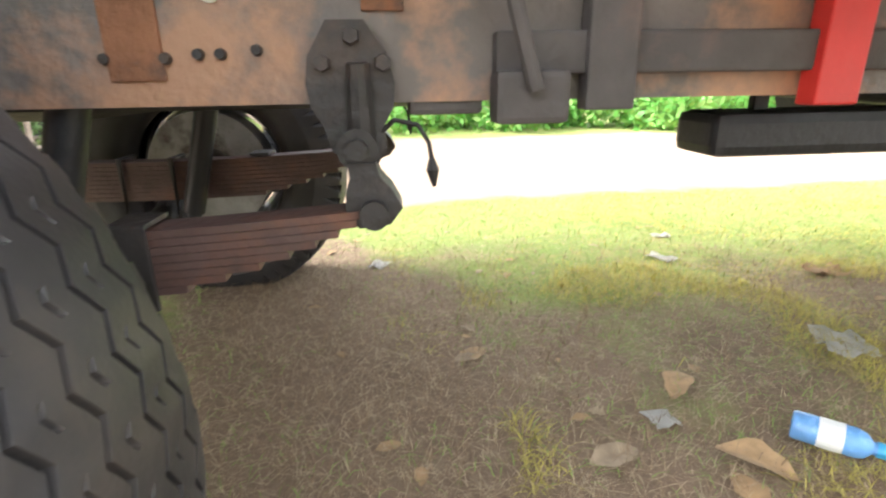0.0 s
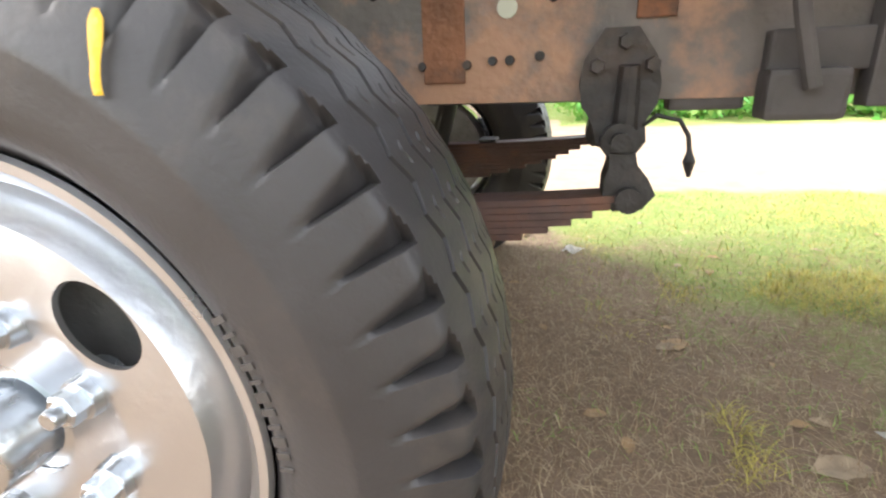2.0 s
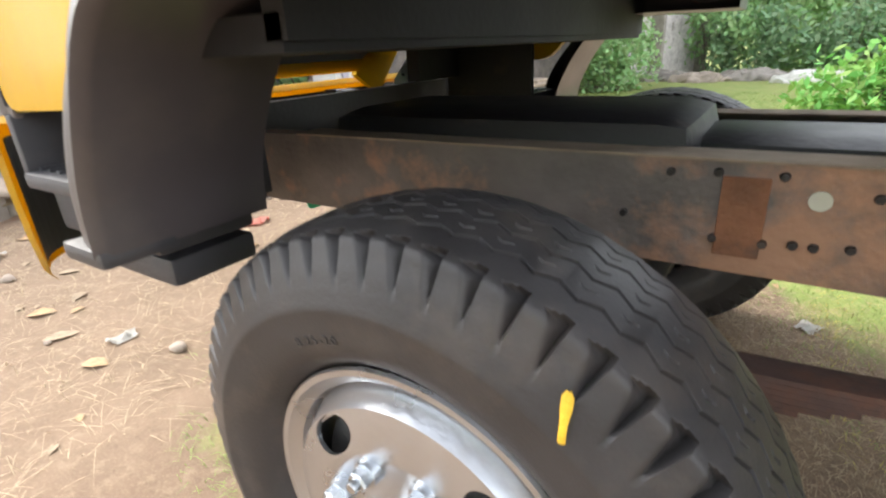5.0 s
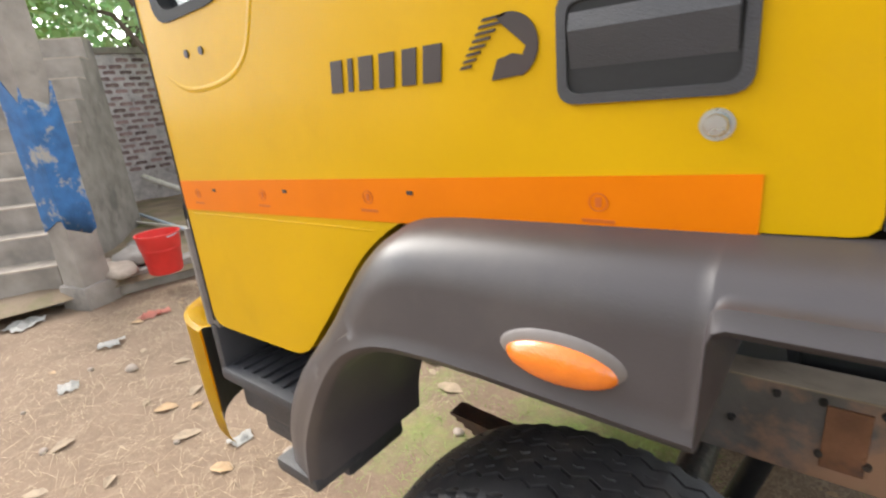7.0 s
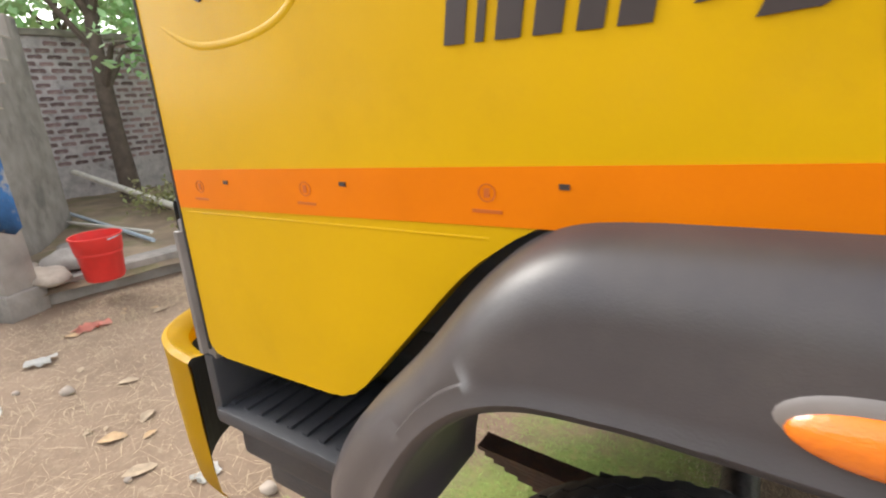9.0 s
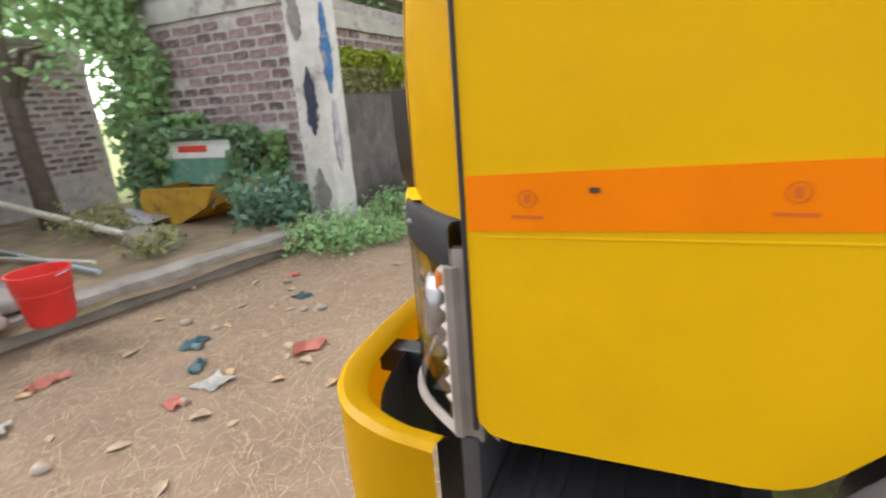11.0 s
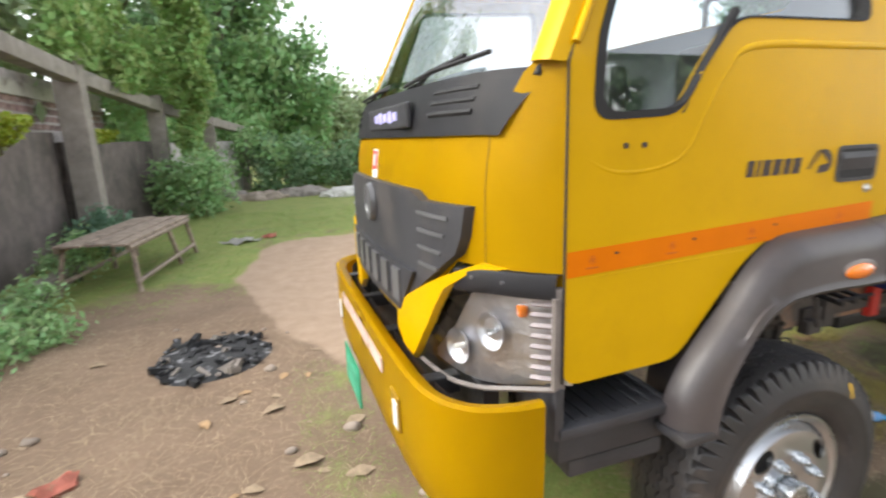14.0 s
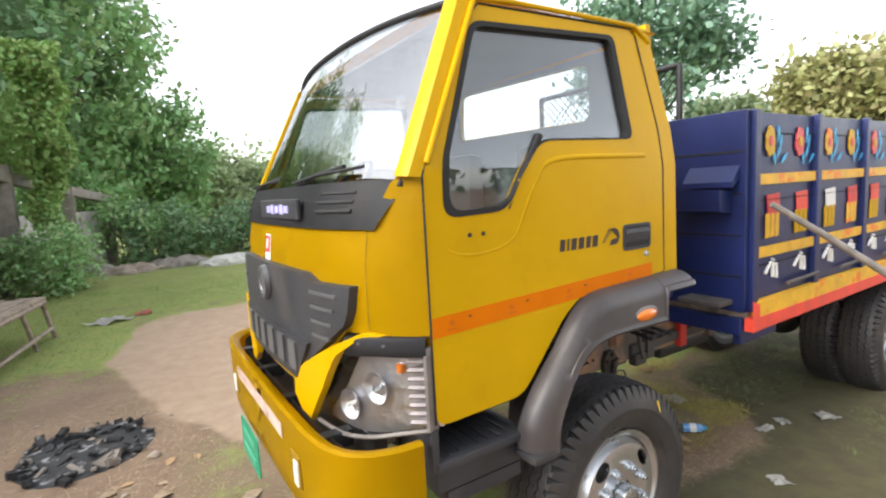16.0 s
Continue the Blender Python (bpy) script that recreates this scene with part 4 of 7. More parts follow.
# ---- wheels ----
def tyre_mesh():
    lugs, per = 60, 12
    seg = lugs * per
    prof = [(0.262, 0.075), (0.268, 0.030), (0.276, 0.012), (0.286, 0.0), (0.296, -0.004), (0.303, -0.010), (0.312, -0.0125), (0.320, -0.017), (0.345, -0.025), (0.370, -0.030), (0.395, -0.031), (0.402, -0.0335), (0.408, -0.0335), (0.414, -0.030), (0.424, -0.0275)]
    n_side = len(prof)
    shoulder = [(0.432, -0.0235), (0.438, -0.020), (0.444, -0.0165), (0.450, -0.012), (0.456, -0.007), (0.462, -0.003), (0.467, 0.000), (0.470, 0.004)]
    tread = [(0.4715 + 0.024 * math.sin(math.pi * k / 96) ** 0.7, 0.008 + 0.0025 * k) for k in range(97)]
    mirror = [(r, 0.256 - y) for r, y in reversed(prof + shoulder)]
    full = prof + shoulder + tread + mirror
    phase = radians(31.6)
    bm = bmesh.new()
    rings = []
    zz = (0.052, 0.100, 0.152, 0.204)
    for k in range(seg):
        a = 2 * math.pi * k / seg
        u = ((a - phase) / (2 * math.pi) * lugs) % 1.0
        ring = []
        for i, (r, y) in enumerate(full):
            dr = 0.0
            s = None
            if n_side <= i < n_side + len(shoulder) + 4:
                s = (i - n_side) / (len(shoulder) + 3)
                sign = 1
            elif i >= len(full) - n_side - len(shoulder) - 4 and i < len(full) - n_side:
                s = (len(full) - n_side - 1 - i) / (len(shoulder) + 3)
                sign = -1
            if s is not None:
                # scooped notch between two lugs: steep on one flank, running out on the other
                width = 0.62 * min(1.0, 0.10 + 1.1 * s) * (1 if s < 0.85 else 1 - (s - 0.85) * 3)
                if u < width:
                    depth = (1 - u / max(width, 1e-3)) ** 0.8 * min(1, s * 2.2)
                    dr = -0.016 * depth
                    y += sign * 0.017 * depth
            if 0.02 < y < 0.236 and n_side + len(shoulder) + 3 <= i < len(full) - n_side - len(shoulder) - 3:
                wob = 0.0075 * (abs(((a / (2 * math.pi) * 60) % 1.0) * 2 - 1) * 2 - 1)
                edge = min(y - 0.02, 0.236 - y) / 0.03
                for g in zz:
                    if abs(y - g) < 0.0029:
                        dr -= 0.012
                half = ((a / (2 * math.pi) * 60) % 1.0)
                if any(abs(y - g - 0.024) < 0.0016 for g in zz[:3]) and 0.30 < half < 0.62:
                    dr -= 0.006
                y += wob * min(max(edge, 0), 1)
            out_to = np.interp(r, (0.262, 0.286, 0.303, 0.320, 0.400, 0.432, 0.470, 0.4955), (0.285, 0.310, 0.325, 0.342, 0.417, 0.455, 0.519, 0.538)) + dr
            inset = 0.018 * (1 - smooth01(r, 0.285, 0.325))
            # the load flattens the tread where it meets the ground
            ring.append(bm.verts.new((out_to * math.cos(a), y + (inset if i < len(full) / 2 else -inset), max(out_to * math.sin(a), -0.486))))
        rings.append(ring)
    for k in range(seg):
        a, b = rings[k], rings[(k + 1) % seg]
        for i in range(len(full) - 1):
            bm.faces.new((a[i], a[i + 1], b[i + 1], b[i]))
    me = bpy.data.meshes.new("tyre")
    bmesh.ops.recalc_face_normals(bm, faces=bm.faces)
    bm.to_mesh(me)
    bm.free()
    me.materials.append(RUBBER)
    me.shade_smooth()
    me.set_sharp_from_angle(angle=radians(38))
    return me


TYRE = tyre_mesh()


def rim_meshes(dished):
    """The steel rim: flange ring, and a disc that bulges out (or in) with four oval hand holes."""
    bm = bmesh.new()
    spin(bm, [(0.262, 0.10), (0.262, 0.03), (0.270, 0.012), (0.279, 0.002), (0.284, -0.002), (0.281, -0.008), (0.272, -0.007), (0.266, 0.003), (0.2555, 0.012), (0.2545, 0.022), (0.250, 0.030), (0.2495, 0.10)], 96)
    ring = bm
    bm = bmesh.new()

    def circle(r, n=96):
        return [(r * math.cos(2 * math.pi * k / n), r * math.sin(2 * math.pi * k / n)) for k in range(n)]

    def oval(h, n=40):
        out = []
        for k in range(n):
            t, q = 0.052 * math.sin(2 * math.pi * k / n), 0.0285 * math.cos(2 * math.pi * k / n)
            out.append(((0.2085 + q) * math.cos(h) - t * math.sin(h), (0.2085 + q) * math.sin(h) + t * math.cos(h)))
        return out

    def ring_face(loops):
        edges = []
        for loop in loops:
            vs = [bm.verts.new((x, 0, z)) for x, z in loop]
            edges += [bm.edges.new((vs[i], vs[(i + 1) % len(vs)])) for i in range(len(vs))]
        bmesh.ops.triangle_fill(bm, use_beauty=True, use_dissolve=False, edges=edges)

    radii = [0.075, 0.13, 0.16, 0.178]
    for r0, r1 in zip(radii, radii[1:]):
        ring_face([circle(r0), circle(r1)])
    ring_face([circle(0.178), circle(0.238), *[oval(radians(41 + 90 * h)) for h in range(4)]])
    for r0, r1 in ((0.238, 0.245), (0.245, 0.2515)):
        ring_face([circle(r0), circle(r1)])
    bmesh.ops.remove_doubles(bm, verts=bm.verts, dist=0.0002)
    for v in bm.verts:
        r = math.hypot(v.co.x, v.co.z)
        y = -0.016 - 0.014 * smooth01(r, 0.125, 0.178)
        if r > 0.178:
            y += 0.014 * (r - 0.178) / 0.06
        if r > 0.238:
            y += 3.2 * (r - 0.238)
        v.co.y = 0.13 - y * 0.8 if dished else y
    bmesh.ops.recalc_face_normals(bm, faces=bm.faces)
    bmesh.ops.solidify(bm, geom=list(bm.faces), thickness=0.008)
    disc = bm
    out = []
    for nm, b in (("rim_ring", ring), ("rim_disc", disc)):
        for v in b.verts:
            q = math.hypot(v.co.x, v.co.z)
            k = np.interp(q, (0.0, 0.17, 0.2085, 0.238, 0.2515, 0.284), (0.0, 0.166, 0.204, 0.243, 0.268, 0.308)) / max(q, 1e-6)
            v.co = (v.co.x * k, v.co.y + (0.0 if dished else 0.016), v.co.z * k)
        me = bpy.data.meshes.new(nm)
        bmesh.ops.recalc_face_normals(b, faces=b.faces)
        b.to_mesh(me)
        b.free()
        me.materials.append(STEEL)
        me.shade_smooth()
        me.set_sharp_from_angle(angle=radians(40))
        out.append(me)
    return out


RIM = {d: rim_meshes(d) for d in (False, True)}


def nut_mesh():
    bm = bmesh.new()
    spin(bm, [(0.0, -0.062), (0.009, -0.062), (0.0105, -0.058), (0.0105, -0.046)], 14)
    for k, (r, lo, hi) in enumerate(((0.0185, -0.047, -0.026),)):
        ring = lambda y, rr: [bm.verts.new((rr * math.cos(j * math.pi / 3), y, rr * math.sin(j * math.pi / 3))) for j in range(6)]
        a, b, c = ring(lo - 0.003, r * 0.86), ring(lo, r), ring(hi, r)
        skin(bm, [a, b, c], True)
        bm.faces.new(a)
    spin(bm, [(0.0, -0.030), (0.0215, -0.030), (0.0225, -0.027), (0.0235, -0.012), (0.026, 0.0), (0.029, 0.012)], 18)
    me = bpy.data.meshes.new("wheel_nut")
    bmesh.ops.recalc_face_normals(bm, faces=bm.faces)
    bm.to_mesh(me)
    bm.free()
    me.materials.append(ZINC)
    me.shade_smooth()
    me.set_sharp_from_angle(angle=radians(30))
    return me


NUT = nut_mesh()


def cap_mesh():
    bm = bmesh.new()
    spin(bm, [(0.0, -0.074), (0.048, -0.074), (0.053, -0.071), (0.055, -0.066), (0.055, -0.010), (0.064, -0.006), (0.078, -0.006), (0.080, 0.004)], 40)
    me = bpy.data.meshes.new("hub_cap")
    bmesh.ops.recalc_face_normals(bm, faces=bm.faces)
    bm.to_mesh(me)
    bm.free()
    me.materials.append(ZINC)
    me.shade_smooth()
    me.set_sharp_from_angle(angle=radians(35))
    return me


CAP = cap_mesh()


def link(name, me, parent, m=None, label=""):
    ob = new(name, me)
    ob.parent = parent
    if m is not None:
        ob.matrix_local = m
    if label:
        ob["label"] = label
    return ob


def wheel(name, m, dished=False, hub=True, label=""):
    """One wheel: an empty under the truck would make a fourth level, so the tyre carries the rest."""
    t = link(name, TYRE, truck, m, label)
    for me in RIM[dished]:
        link(me.name.split(".")[0], me, t)
    if hub:
        for k in range(8):
            a = radians(25 + 45 * k)
            y = 0.16 if dished else 0.008
            link("wheel_nut", NUT, t, Matrix.Translation((0.1375 * math.cos(a), y, 0.1375 * math.sin(a))))
        link("hub_cap", CAP, t, Matrix.Translation((0, 0.1 if dished else 0.015, 0)))
    bm = bmesh.new()
    spin(bm, [(0.0, 0.10), (0.18, 0.10), (0.2, 0.12), (0.2, 0.21), (0.1, 0.22)] if dished else [(0.0, 0.055), (0.225, 0.055), (0.235, 0.07), (0.235, 0.21), (0.1, 0.22)], 32)
    part("brake_drum", bm, mat_drum, t, smooth=40)
    return t


mat_drum = mat("brake_drum_iron", (0.26, 0.25, 0.235), 0.6, 0.2, 0.3, 9, 0.3, 60, (0.09, 0.07, 0.06), 6, 0.55)
flip = Matrix.Rotation(math.pi, 4, "Z")
AXLE = 0.447
size = Matrix.Scale(0.915, 4)
front_wheel = wheel("front_wheel", Matrix.Translation((0, 0, AXLE)) @ size, label="worn black lug tyre on a silver steel rim")
wheel("front_wheel", Matrix.Translation((0, 1.918, AXLE)) @ size @ flip)
REAR_X = 3.5
wheel("rear_wheel", Matrix.Translation((REAR_X, 0.03, AXLE)) @ size, True)
wheel("rear_wheel", Matrix.Translation((REAR_X, 0.03 + 0.5, AXLE)) @ size @ flip, True, False)
wheel("rear_wheel", Matrix.Translation((REAR_X, 1.89, AXLE)) @ size @ flip, True)
wheel("rear_wheel", Matrix.Translation((REAR_X, 1.89 - 0.5, AXLE)) @ size, True, False)


def tyre_marks():
    """Raised sidewall lettering and the yellow dab of paint."""
    def arc_text(body, r, mid, size, parent, name, flipped=False):
        cu = bpy.data.curves.new("txt", "FONT")
        cu.body, cu.size, cu.extrude, cu.align_x, cu.space_character = body, size, 0.0012, "CENTER", 1.25
        ob = new(name, cu)
        me = bpy.data.meshes.new_from_object(ob.evaluated_get(bpy.context.evaluated_depsgraph_get()))
        bpy.data.objects.remove(ob)
        for v in me.vertices:
            a = mid - v.co.x / r
            rr = r + v.co.y
            y = np.interp(rr, (0.342, 0.366, 0.39, 0.417), (-0.0180, -0.0262, -0.0310, -0.0345)) - v.co.z
            v.co = Vector((rr * math.cos(a), y, rr * math.sin(a)))
        me.materials.clear()
        me.materials.append(mat_letters)
        link(name, me, parent)
    arc_text("8.25-20", 0.366, radians(108), 0.024, front_wheel, "size_lettering")
    for k in range(11):
        bm = bmesh.new()
        a = radians(2 + 2.6 * k)
        m = Matrix.Rotation(-a, 4, "Y")
        box(bm, (0.348, -0.0215, 0), (0.013, 0.002, 0.004 + 0.003 * (k % 3)), 0, m)
        part("sidewall_bar", bm, mat_letters, front_wheel)
    bm = bmesh.new()
    rows = []
    for k in range(9):
        t = k / 8
        x0, z0 = 0.258 + 0.001 * t, 0.346 + 0.058 * t
        w = (0.0044 + 0.0024 * smooth01(t, 0.35, 0.7)) * (1 - 0.6 * smooth01(t, 0.9, 1.0))
        r = math.hypot(x0, z0)
        y = -0.0350 if r < 0.44 else -0.0350 + (r - 0.44) * 0.36
        rows.append([(x0 + s * w, y - 0.002 * (1 - s * s), z0) for s in (-1, -0.5, 0, 0.5, 1)])
    sheet(bm, rows)
    part("paint_mark", bm, mat_dab, front_wheel, "dab of yellow paint", 60)


mat_dusty = mat("dusty_steel", (0.30, 0.235, 0.17), 0.85, 0, 0.25, 9, 0.3, 60, (0.16, 0.11, 0.08), 5, 0.55, 0.15)
mat_letters = mat("sidewall_lettering", (0.058, 0.052, 0.049), 0.6, 0, 0.2, 20)
mat_dab = mat("yellow_dab", (0.78, 0.47, 0.03), 0.6, 0, 0.15, 60, 0.3, 200)
tyre_marks()

# ---- chassis ----
def under(p):
    return Vector((p[0] * 0.961, p[1] * 0.952, p[2] * 0.959 + 0.012))


def frame_part(name, bm, *rest, **more):
    for v in bm.verts:
        v.co = under(v.co)
    return part(name, bm, *rest, **more)


def across(p):
    return (p[0], 1.93 - p[1], p[2])


RX = REAR_X / 0.961


def channel(bm, x0, x1, y, z0, z1, side):
    """A C-section rail along x."""
    w = 0.07 * side
    pts = [(y, z0), (y, z1), (y + w, z1), (y + w, z1 - 0.008), (y + 0.008 * side, z1 - 0.008), (y + 0.008 * side, z0 + 0.008), (y + w, z0 + 0.008), (y + w, z0)]
    prism(bm, pts, x0, x1, 0)


def build_chassis():
    for near in (True, False):
        f = (lambda p: p) if near else across
        y = 0.60 if near else 1.33
        s = 1 if near else -1
        bm = bmesh.new()
        channel(bm, -1.0, 5.0, y, 0.735, 0.945, s)
        top = bmesh.new()
        box(top, (1.0, y + 0.042 * s, 0.9485), (3.6, 0.10, 0.005), 0.001)
        frame_part("rail_flange", top, mat_dusty, truck, "dusty top flange of the rail")
        rail = frame_part("chassis_rail", bm, RUST, truck, "dark painted steel chassis rail with rust", 30)
        # rust-coloured plate and rivets
        bm = bmesh.new()
        box(bm, f((0.345, 0.597, 0.845)), (0.075, 0.006, 0.15), 0.002)
        frame_part("rust_plate", bm, RUSTY, rail)
        bm = bmesh.new()
        box(bm, f((0.69, 0.596, 0.905)), (0.06, 0.008, 0.09), 0.002)
        frame_part("rust_bracket", bm, RUSTY, rail)
        for x, z in ((0.30, 0.925), (0.305, 0.80), (0.385, 0.80), (0.40, 0.925), (0.43, 0.805), (0.46, 0.805), (0.53, 0.90), (0.51, 0.81), (0.22, 0.92), (0.14, 0.83)):
            bm = bmesh.new()
            rod(bm, f((x, 0.602, z)), f((x, 0.590, z)), 0.009, 0.007, 10)
            frame_part("rivet", bm, GREASE, rail)
        # pale disc on the solid rail, painted as daylight showing through a hole
        bm = bmesh.new()
        rod(bm, f((0.455, 0.600, 0.888)), f((0.455, 0.5965, 0.888)), 0.017, seg=20)
        frame_part("rail_hole", bm, mat_light, rail)
        # spring hanger
        bm = bmesh.new()
        plate = [(0.606, 0.80), (0.612, 0.838), (0.642, 0.887), (0.696, 0.887), (0.728, 0.842), (0.738, 0.80), (0.735, 0.765), (0.718, 0.735), (0.722, 0.702), (0.706, 0.678), (0.659, 0.678), (0.637, 0.702), (0.629, 0.735), (0.611, 0.765)]
        prism(bm, [(x / 1.05, z / 1.048) for x, z in plate], 0.568 if near else 1.331, 0.599 if near else 1.362, 1)
        rod(bm, f((0.645, 0.545, 0.672)), f((0.645, 0.64, 0.672)), 0.030, seg=18)
        rod(bm, f((0.652, 0.556, 0.79)), f((0.652, 0.57, 0.69)), 0.016, 0.022, 10)
        h = frame_part("spring_hanger", bm, GREASE, rail, "greasy cast spring hanger", 35)
        for x, z in ((0.603, 0.79), (0.687, 0.79), (0.645, 0.825)):
            bm = bmesh.new()
            rod(bm, f((x, 0.57, z)), f((x, 0.552, z)), 0.013, 0.011, 6)
            frame_part("hanger_bolt", bm, GREASE, h)
        bm = bmesh.new()
        rod(bm, f((0.645, 0.532, 0.672)), f((0.645, 0.55, 0.672)), 0.016, seg=10)
        frame_part("shackle_pin", bm, GREASE, h)
        bm = bmesh.new()
        bell = [(0.661, 0.685), (0.704, 0.685), (0.709, 0.664), (0.727, 0.643), (0.735, 0.628), (0.742, 0.614), (0.722, 0.588), (0.673, 0.583), (0.654, 0.607), (0.655, 0.638), (0.662, 0.662)]
        prism(bm, [(x / 1.05, z / 1.048) for x, z in bell], 0.54 if near else 1.31, 0.62 if near else 1.39, 1, (), 0.008)
        rod(bm, f((0.664, 0.525, 0.578)), f((0.664, 0.635, 0.578)), 0.022, seg=14)
        frame_part("shackle", bm, GREASE, h, smooth=40)
        bm = bmesh.new()
        tube(bm, [f((0.675, 0.575, 0.69)), f((0.70, 0.56, 0.712)), f((0.733, 0.55, 0.705)), f((0.748, 0.55, 0.68)), f((0.752, 0.55, 0.655))], 0.004, 6)
        tube(bm, [f((0.752, 0.55, 0.658)), f((0.753, 0.55, 0.64)), f((0.755, 0.55, 0.615))], [0.004, 0.010, 0.003], 8)
        frame_part("hose_stub", bm, GREASE, h)
        # leaf spring: nine leaves, longest on top, sagging in the middle
        spring = thing("leaf_spring", "", "")
        spring.parent = truck
        for k in range(9):
            half = 0.66 - 0.02 * k - 0.0028 * k * k
            bm = bmesh.new()
            rows = []
            for j in range(17):
                u = -1 + 2 * j / 16
                x = 0.0 + u * half
                z = 0.548 + 0.026 * (x / 0.66) ** 2 - 0.0125 * k
                rows.append([(x, yy, zz) for yy, zz in ((0.535, z), (0.605, z), (0.605, z + 0.0115), (0.535, z + 0.0115))])
            rings = [[bm.verts.new(f(p)) for p in r] for r in rows]
            skin(bm, rings, True)
            bm.faces.new(rings[0])
            bm.faces.new(rings[-1])
            frame_part("leaf", bm, LEAFSPRING, spring)
        for x in (-0.30, 0.315):
            bm = bmesh.new()
            z = 0.540 + 0.026 * (x / 0.66) ** 2
            box(bm, f((x, 0.528, z - 0.035)), (0.055, 0.008, 0.13), 0.002, None)
            box(bm, f((x, 0.570, z + 0.028)), (0.055, 0.085, 0.008), 0.002, None)
            frame_part("spring_clip", bm, GREASE, spring)
        # u-bolts at the axle
        bm = bmesh.new()
        for x in (-0.07, 0.07):
            tube(bm, [f((x, 0.525, 0.32)), f((x, 0.525, 0.57)), f((x, 0.615, 0.57)), f((x, 0.615, 0.32))], 0.009, 6)
        frame_part("u_bolt", bm, GREASE, spring)
        # rear springs
        rs = thing("rear_leaf_spring", "", "")
        rs.parent = truck
        for k in range(9):
            half = 0.72 - 0.065 * k
            bm = bmesh.new()
            rows = []
            for j in range(13):
                x = (-1 + 2 * j / 12) * half
                z = 0.60 + 0.10 * (x / 0.72) ** 2 - 0.013 * k
                rows.append([(RX + x, yy, zz) for yy, zz in ((0.60, z), (0.68, z), (0.68, z + 0.0115), (0.60, z + 0.0115))])
            rings = [[bm.verts.new(f(p)) for p in r] for r in rows]
            skin(bm, rings, True)
            frame_part("leaf", bm, LEAFSPRING, rs)
        # damper
        bm = bmesh.new()
        rod(bm, f((0.12, 0.64, 0.42)), f((0.26, 0.66, 0.90)), 0.03, seg=12)
        rod(bm, f((0.12, 0.64, 0.34)), f((0.12, 0.64, 0.44)), 0.018, seg=10)
        frame_part("damper", bm, BLACK, truck, smooth=40)
    # axles, sump, cross members, shaft
    bm = bmesh.new()
    tube(bm, [(0, 0.2, 0.45), (0, 0.5, 0.40), (0, 0.75, 0.33), (0, 1.25, 0.33), (0, 1.5, 0.40), (0, 1.8, 0.45)], 0.055, 12)
    frame_part("front_axle", bm, GREASE, truck, smooth=50)
    bm = bmesh.new()
    rod(bm, (RX, 0.2, 0.47), (RX, 1.7, 0.47), 0.07, seg=16)
    spin_m = Matrix.Translation((RX, 0.92, 0.47))
    bmesh.ops.create_uvsphere(bm, u_segments=20, v_segments=12, radius=0.19, matrix=spin_m)
    frame_part("rear_axle", bm, GREASE, truck, smooth=50)
    for x in (-0.85, 0.55, 1.55, 2.2, 3.3, 4.4):
        bm = bmesh.new()
        box(bm, (x, 0.965, 0.84), (0.10, 0.72, 0.15), 0.01)
        frame_part("cross_member", bm, BLACK, truck)
    bm = bmesh.new()
    box(bm, (-0.25, 0.92, 0.86), (1.0, 0.5, 0.30), 0.08)
    box(bm, (0.55, 0.92, 0.84), (0.7, 0.34, 0.24), 0.06)
    frame_part("engine_block", bm, BLACK, truck, smooth=40)
    bm = bmesh.new()
    rod(bm, (0.9, 0.92, 0.82), (RX, 0.92, 0.58), 0.04, seg=14)
    frame_part("drive_shaft", bm, BLACK, truck, smooth=40)
    # tank on the far side and tool frame behind the near front wheel
    bm = bmesh.new()
    rod(bm, (2.15, 1.50, 0.74), (2.85, 1.50, 0.74), 0.17, seg=24)
    frame_part("air_tank", bm, BLACK, truck, smooth=40)
    # under-bed beams that hang over the near side
    bm = bmesh.new()
    box(bm, (2.0, 0.60, 0.802), (2.3, 0.06, 0.06), 0.006)
    sub = frame_part("body_runner", bm, mat_greybeam, truck, "grey-brown wooden runner beam")
    for x, w, mt in ((1.02, 0.075, mat_greybeam), (1.385, 0.075, REDP), (1.75, 0.08, mat_greybeam)):
        bm = bmesh.new()
        box(bm, (x, 0.575, 0.85), (w, 0.04, 0.26), 0.004)
        frame_part("hanger_post", bm, mt, sub)
    bm = bmesh.new()
    box(bm, (0.90, 0.57, 0.740), (0.11, 0.06, 0.075), 0.01)
    box(bm, (0.78, 0.63, 0.80), (0.115, 0.05, 0.17), 0.008)
    tube(bm, [(0.84, 0.53, 0.98), (0.87, 0.53, 0.85), (0.90, 0.53, 0.75)], 0.012, 8)
    frame_part("rusty_stay", bm, mat_greybeam, sub)
    bm = bmesh.new()
    box(bm, (1.56, 0.72, 0.666), (0.60, 0.14, 0.08), 0.02)
    for x in (1.38, 1.74):
        box(bm, (x, 0.72, 0.73), (0.03, 0.02, 0.10), 0.004)
    frame_part("exhaust_box", bm, BLACK, sub)
    bm = bmesh.new()
    box(bm, (1.1, 0.9, 0.98), (0.9, 0.5, 0.05))
    frame_part("deck_underside", bm, BLACK, sub)


mat_light = mat("light_through_hole", (0.55, 0.55, 0.45), 0.9, 0, 0.1)
mat_greybeam = mat("grey_beam", (0.085, 0.075, 0.072), 0.7, 0, 0.3, 8, 0.4, 40, (0.15, 0.10, 0.085), 5, 0.55, 0.12)
build_chassis()

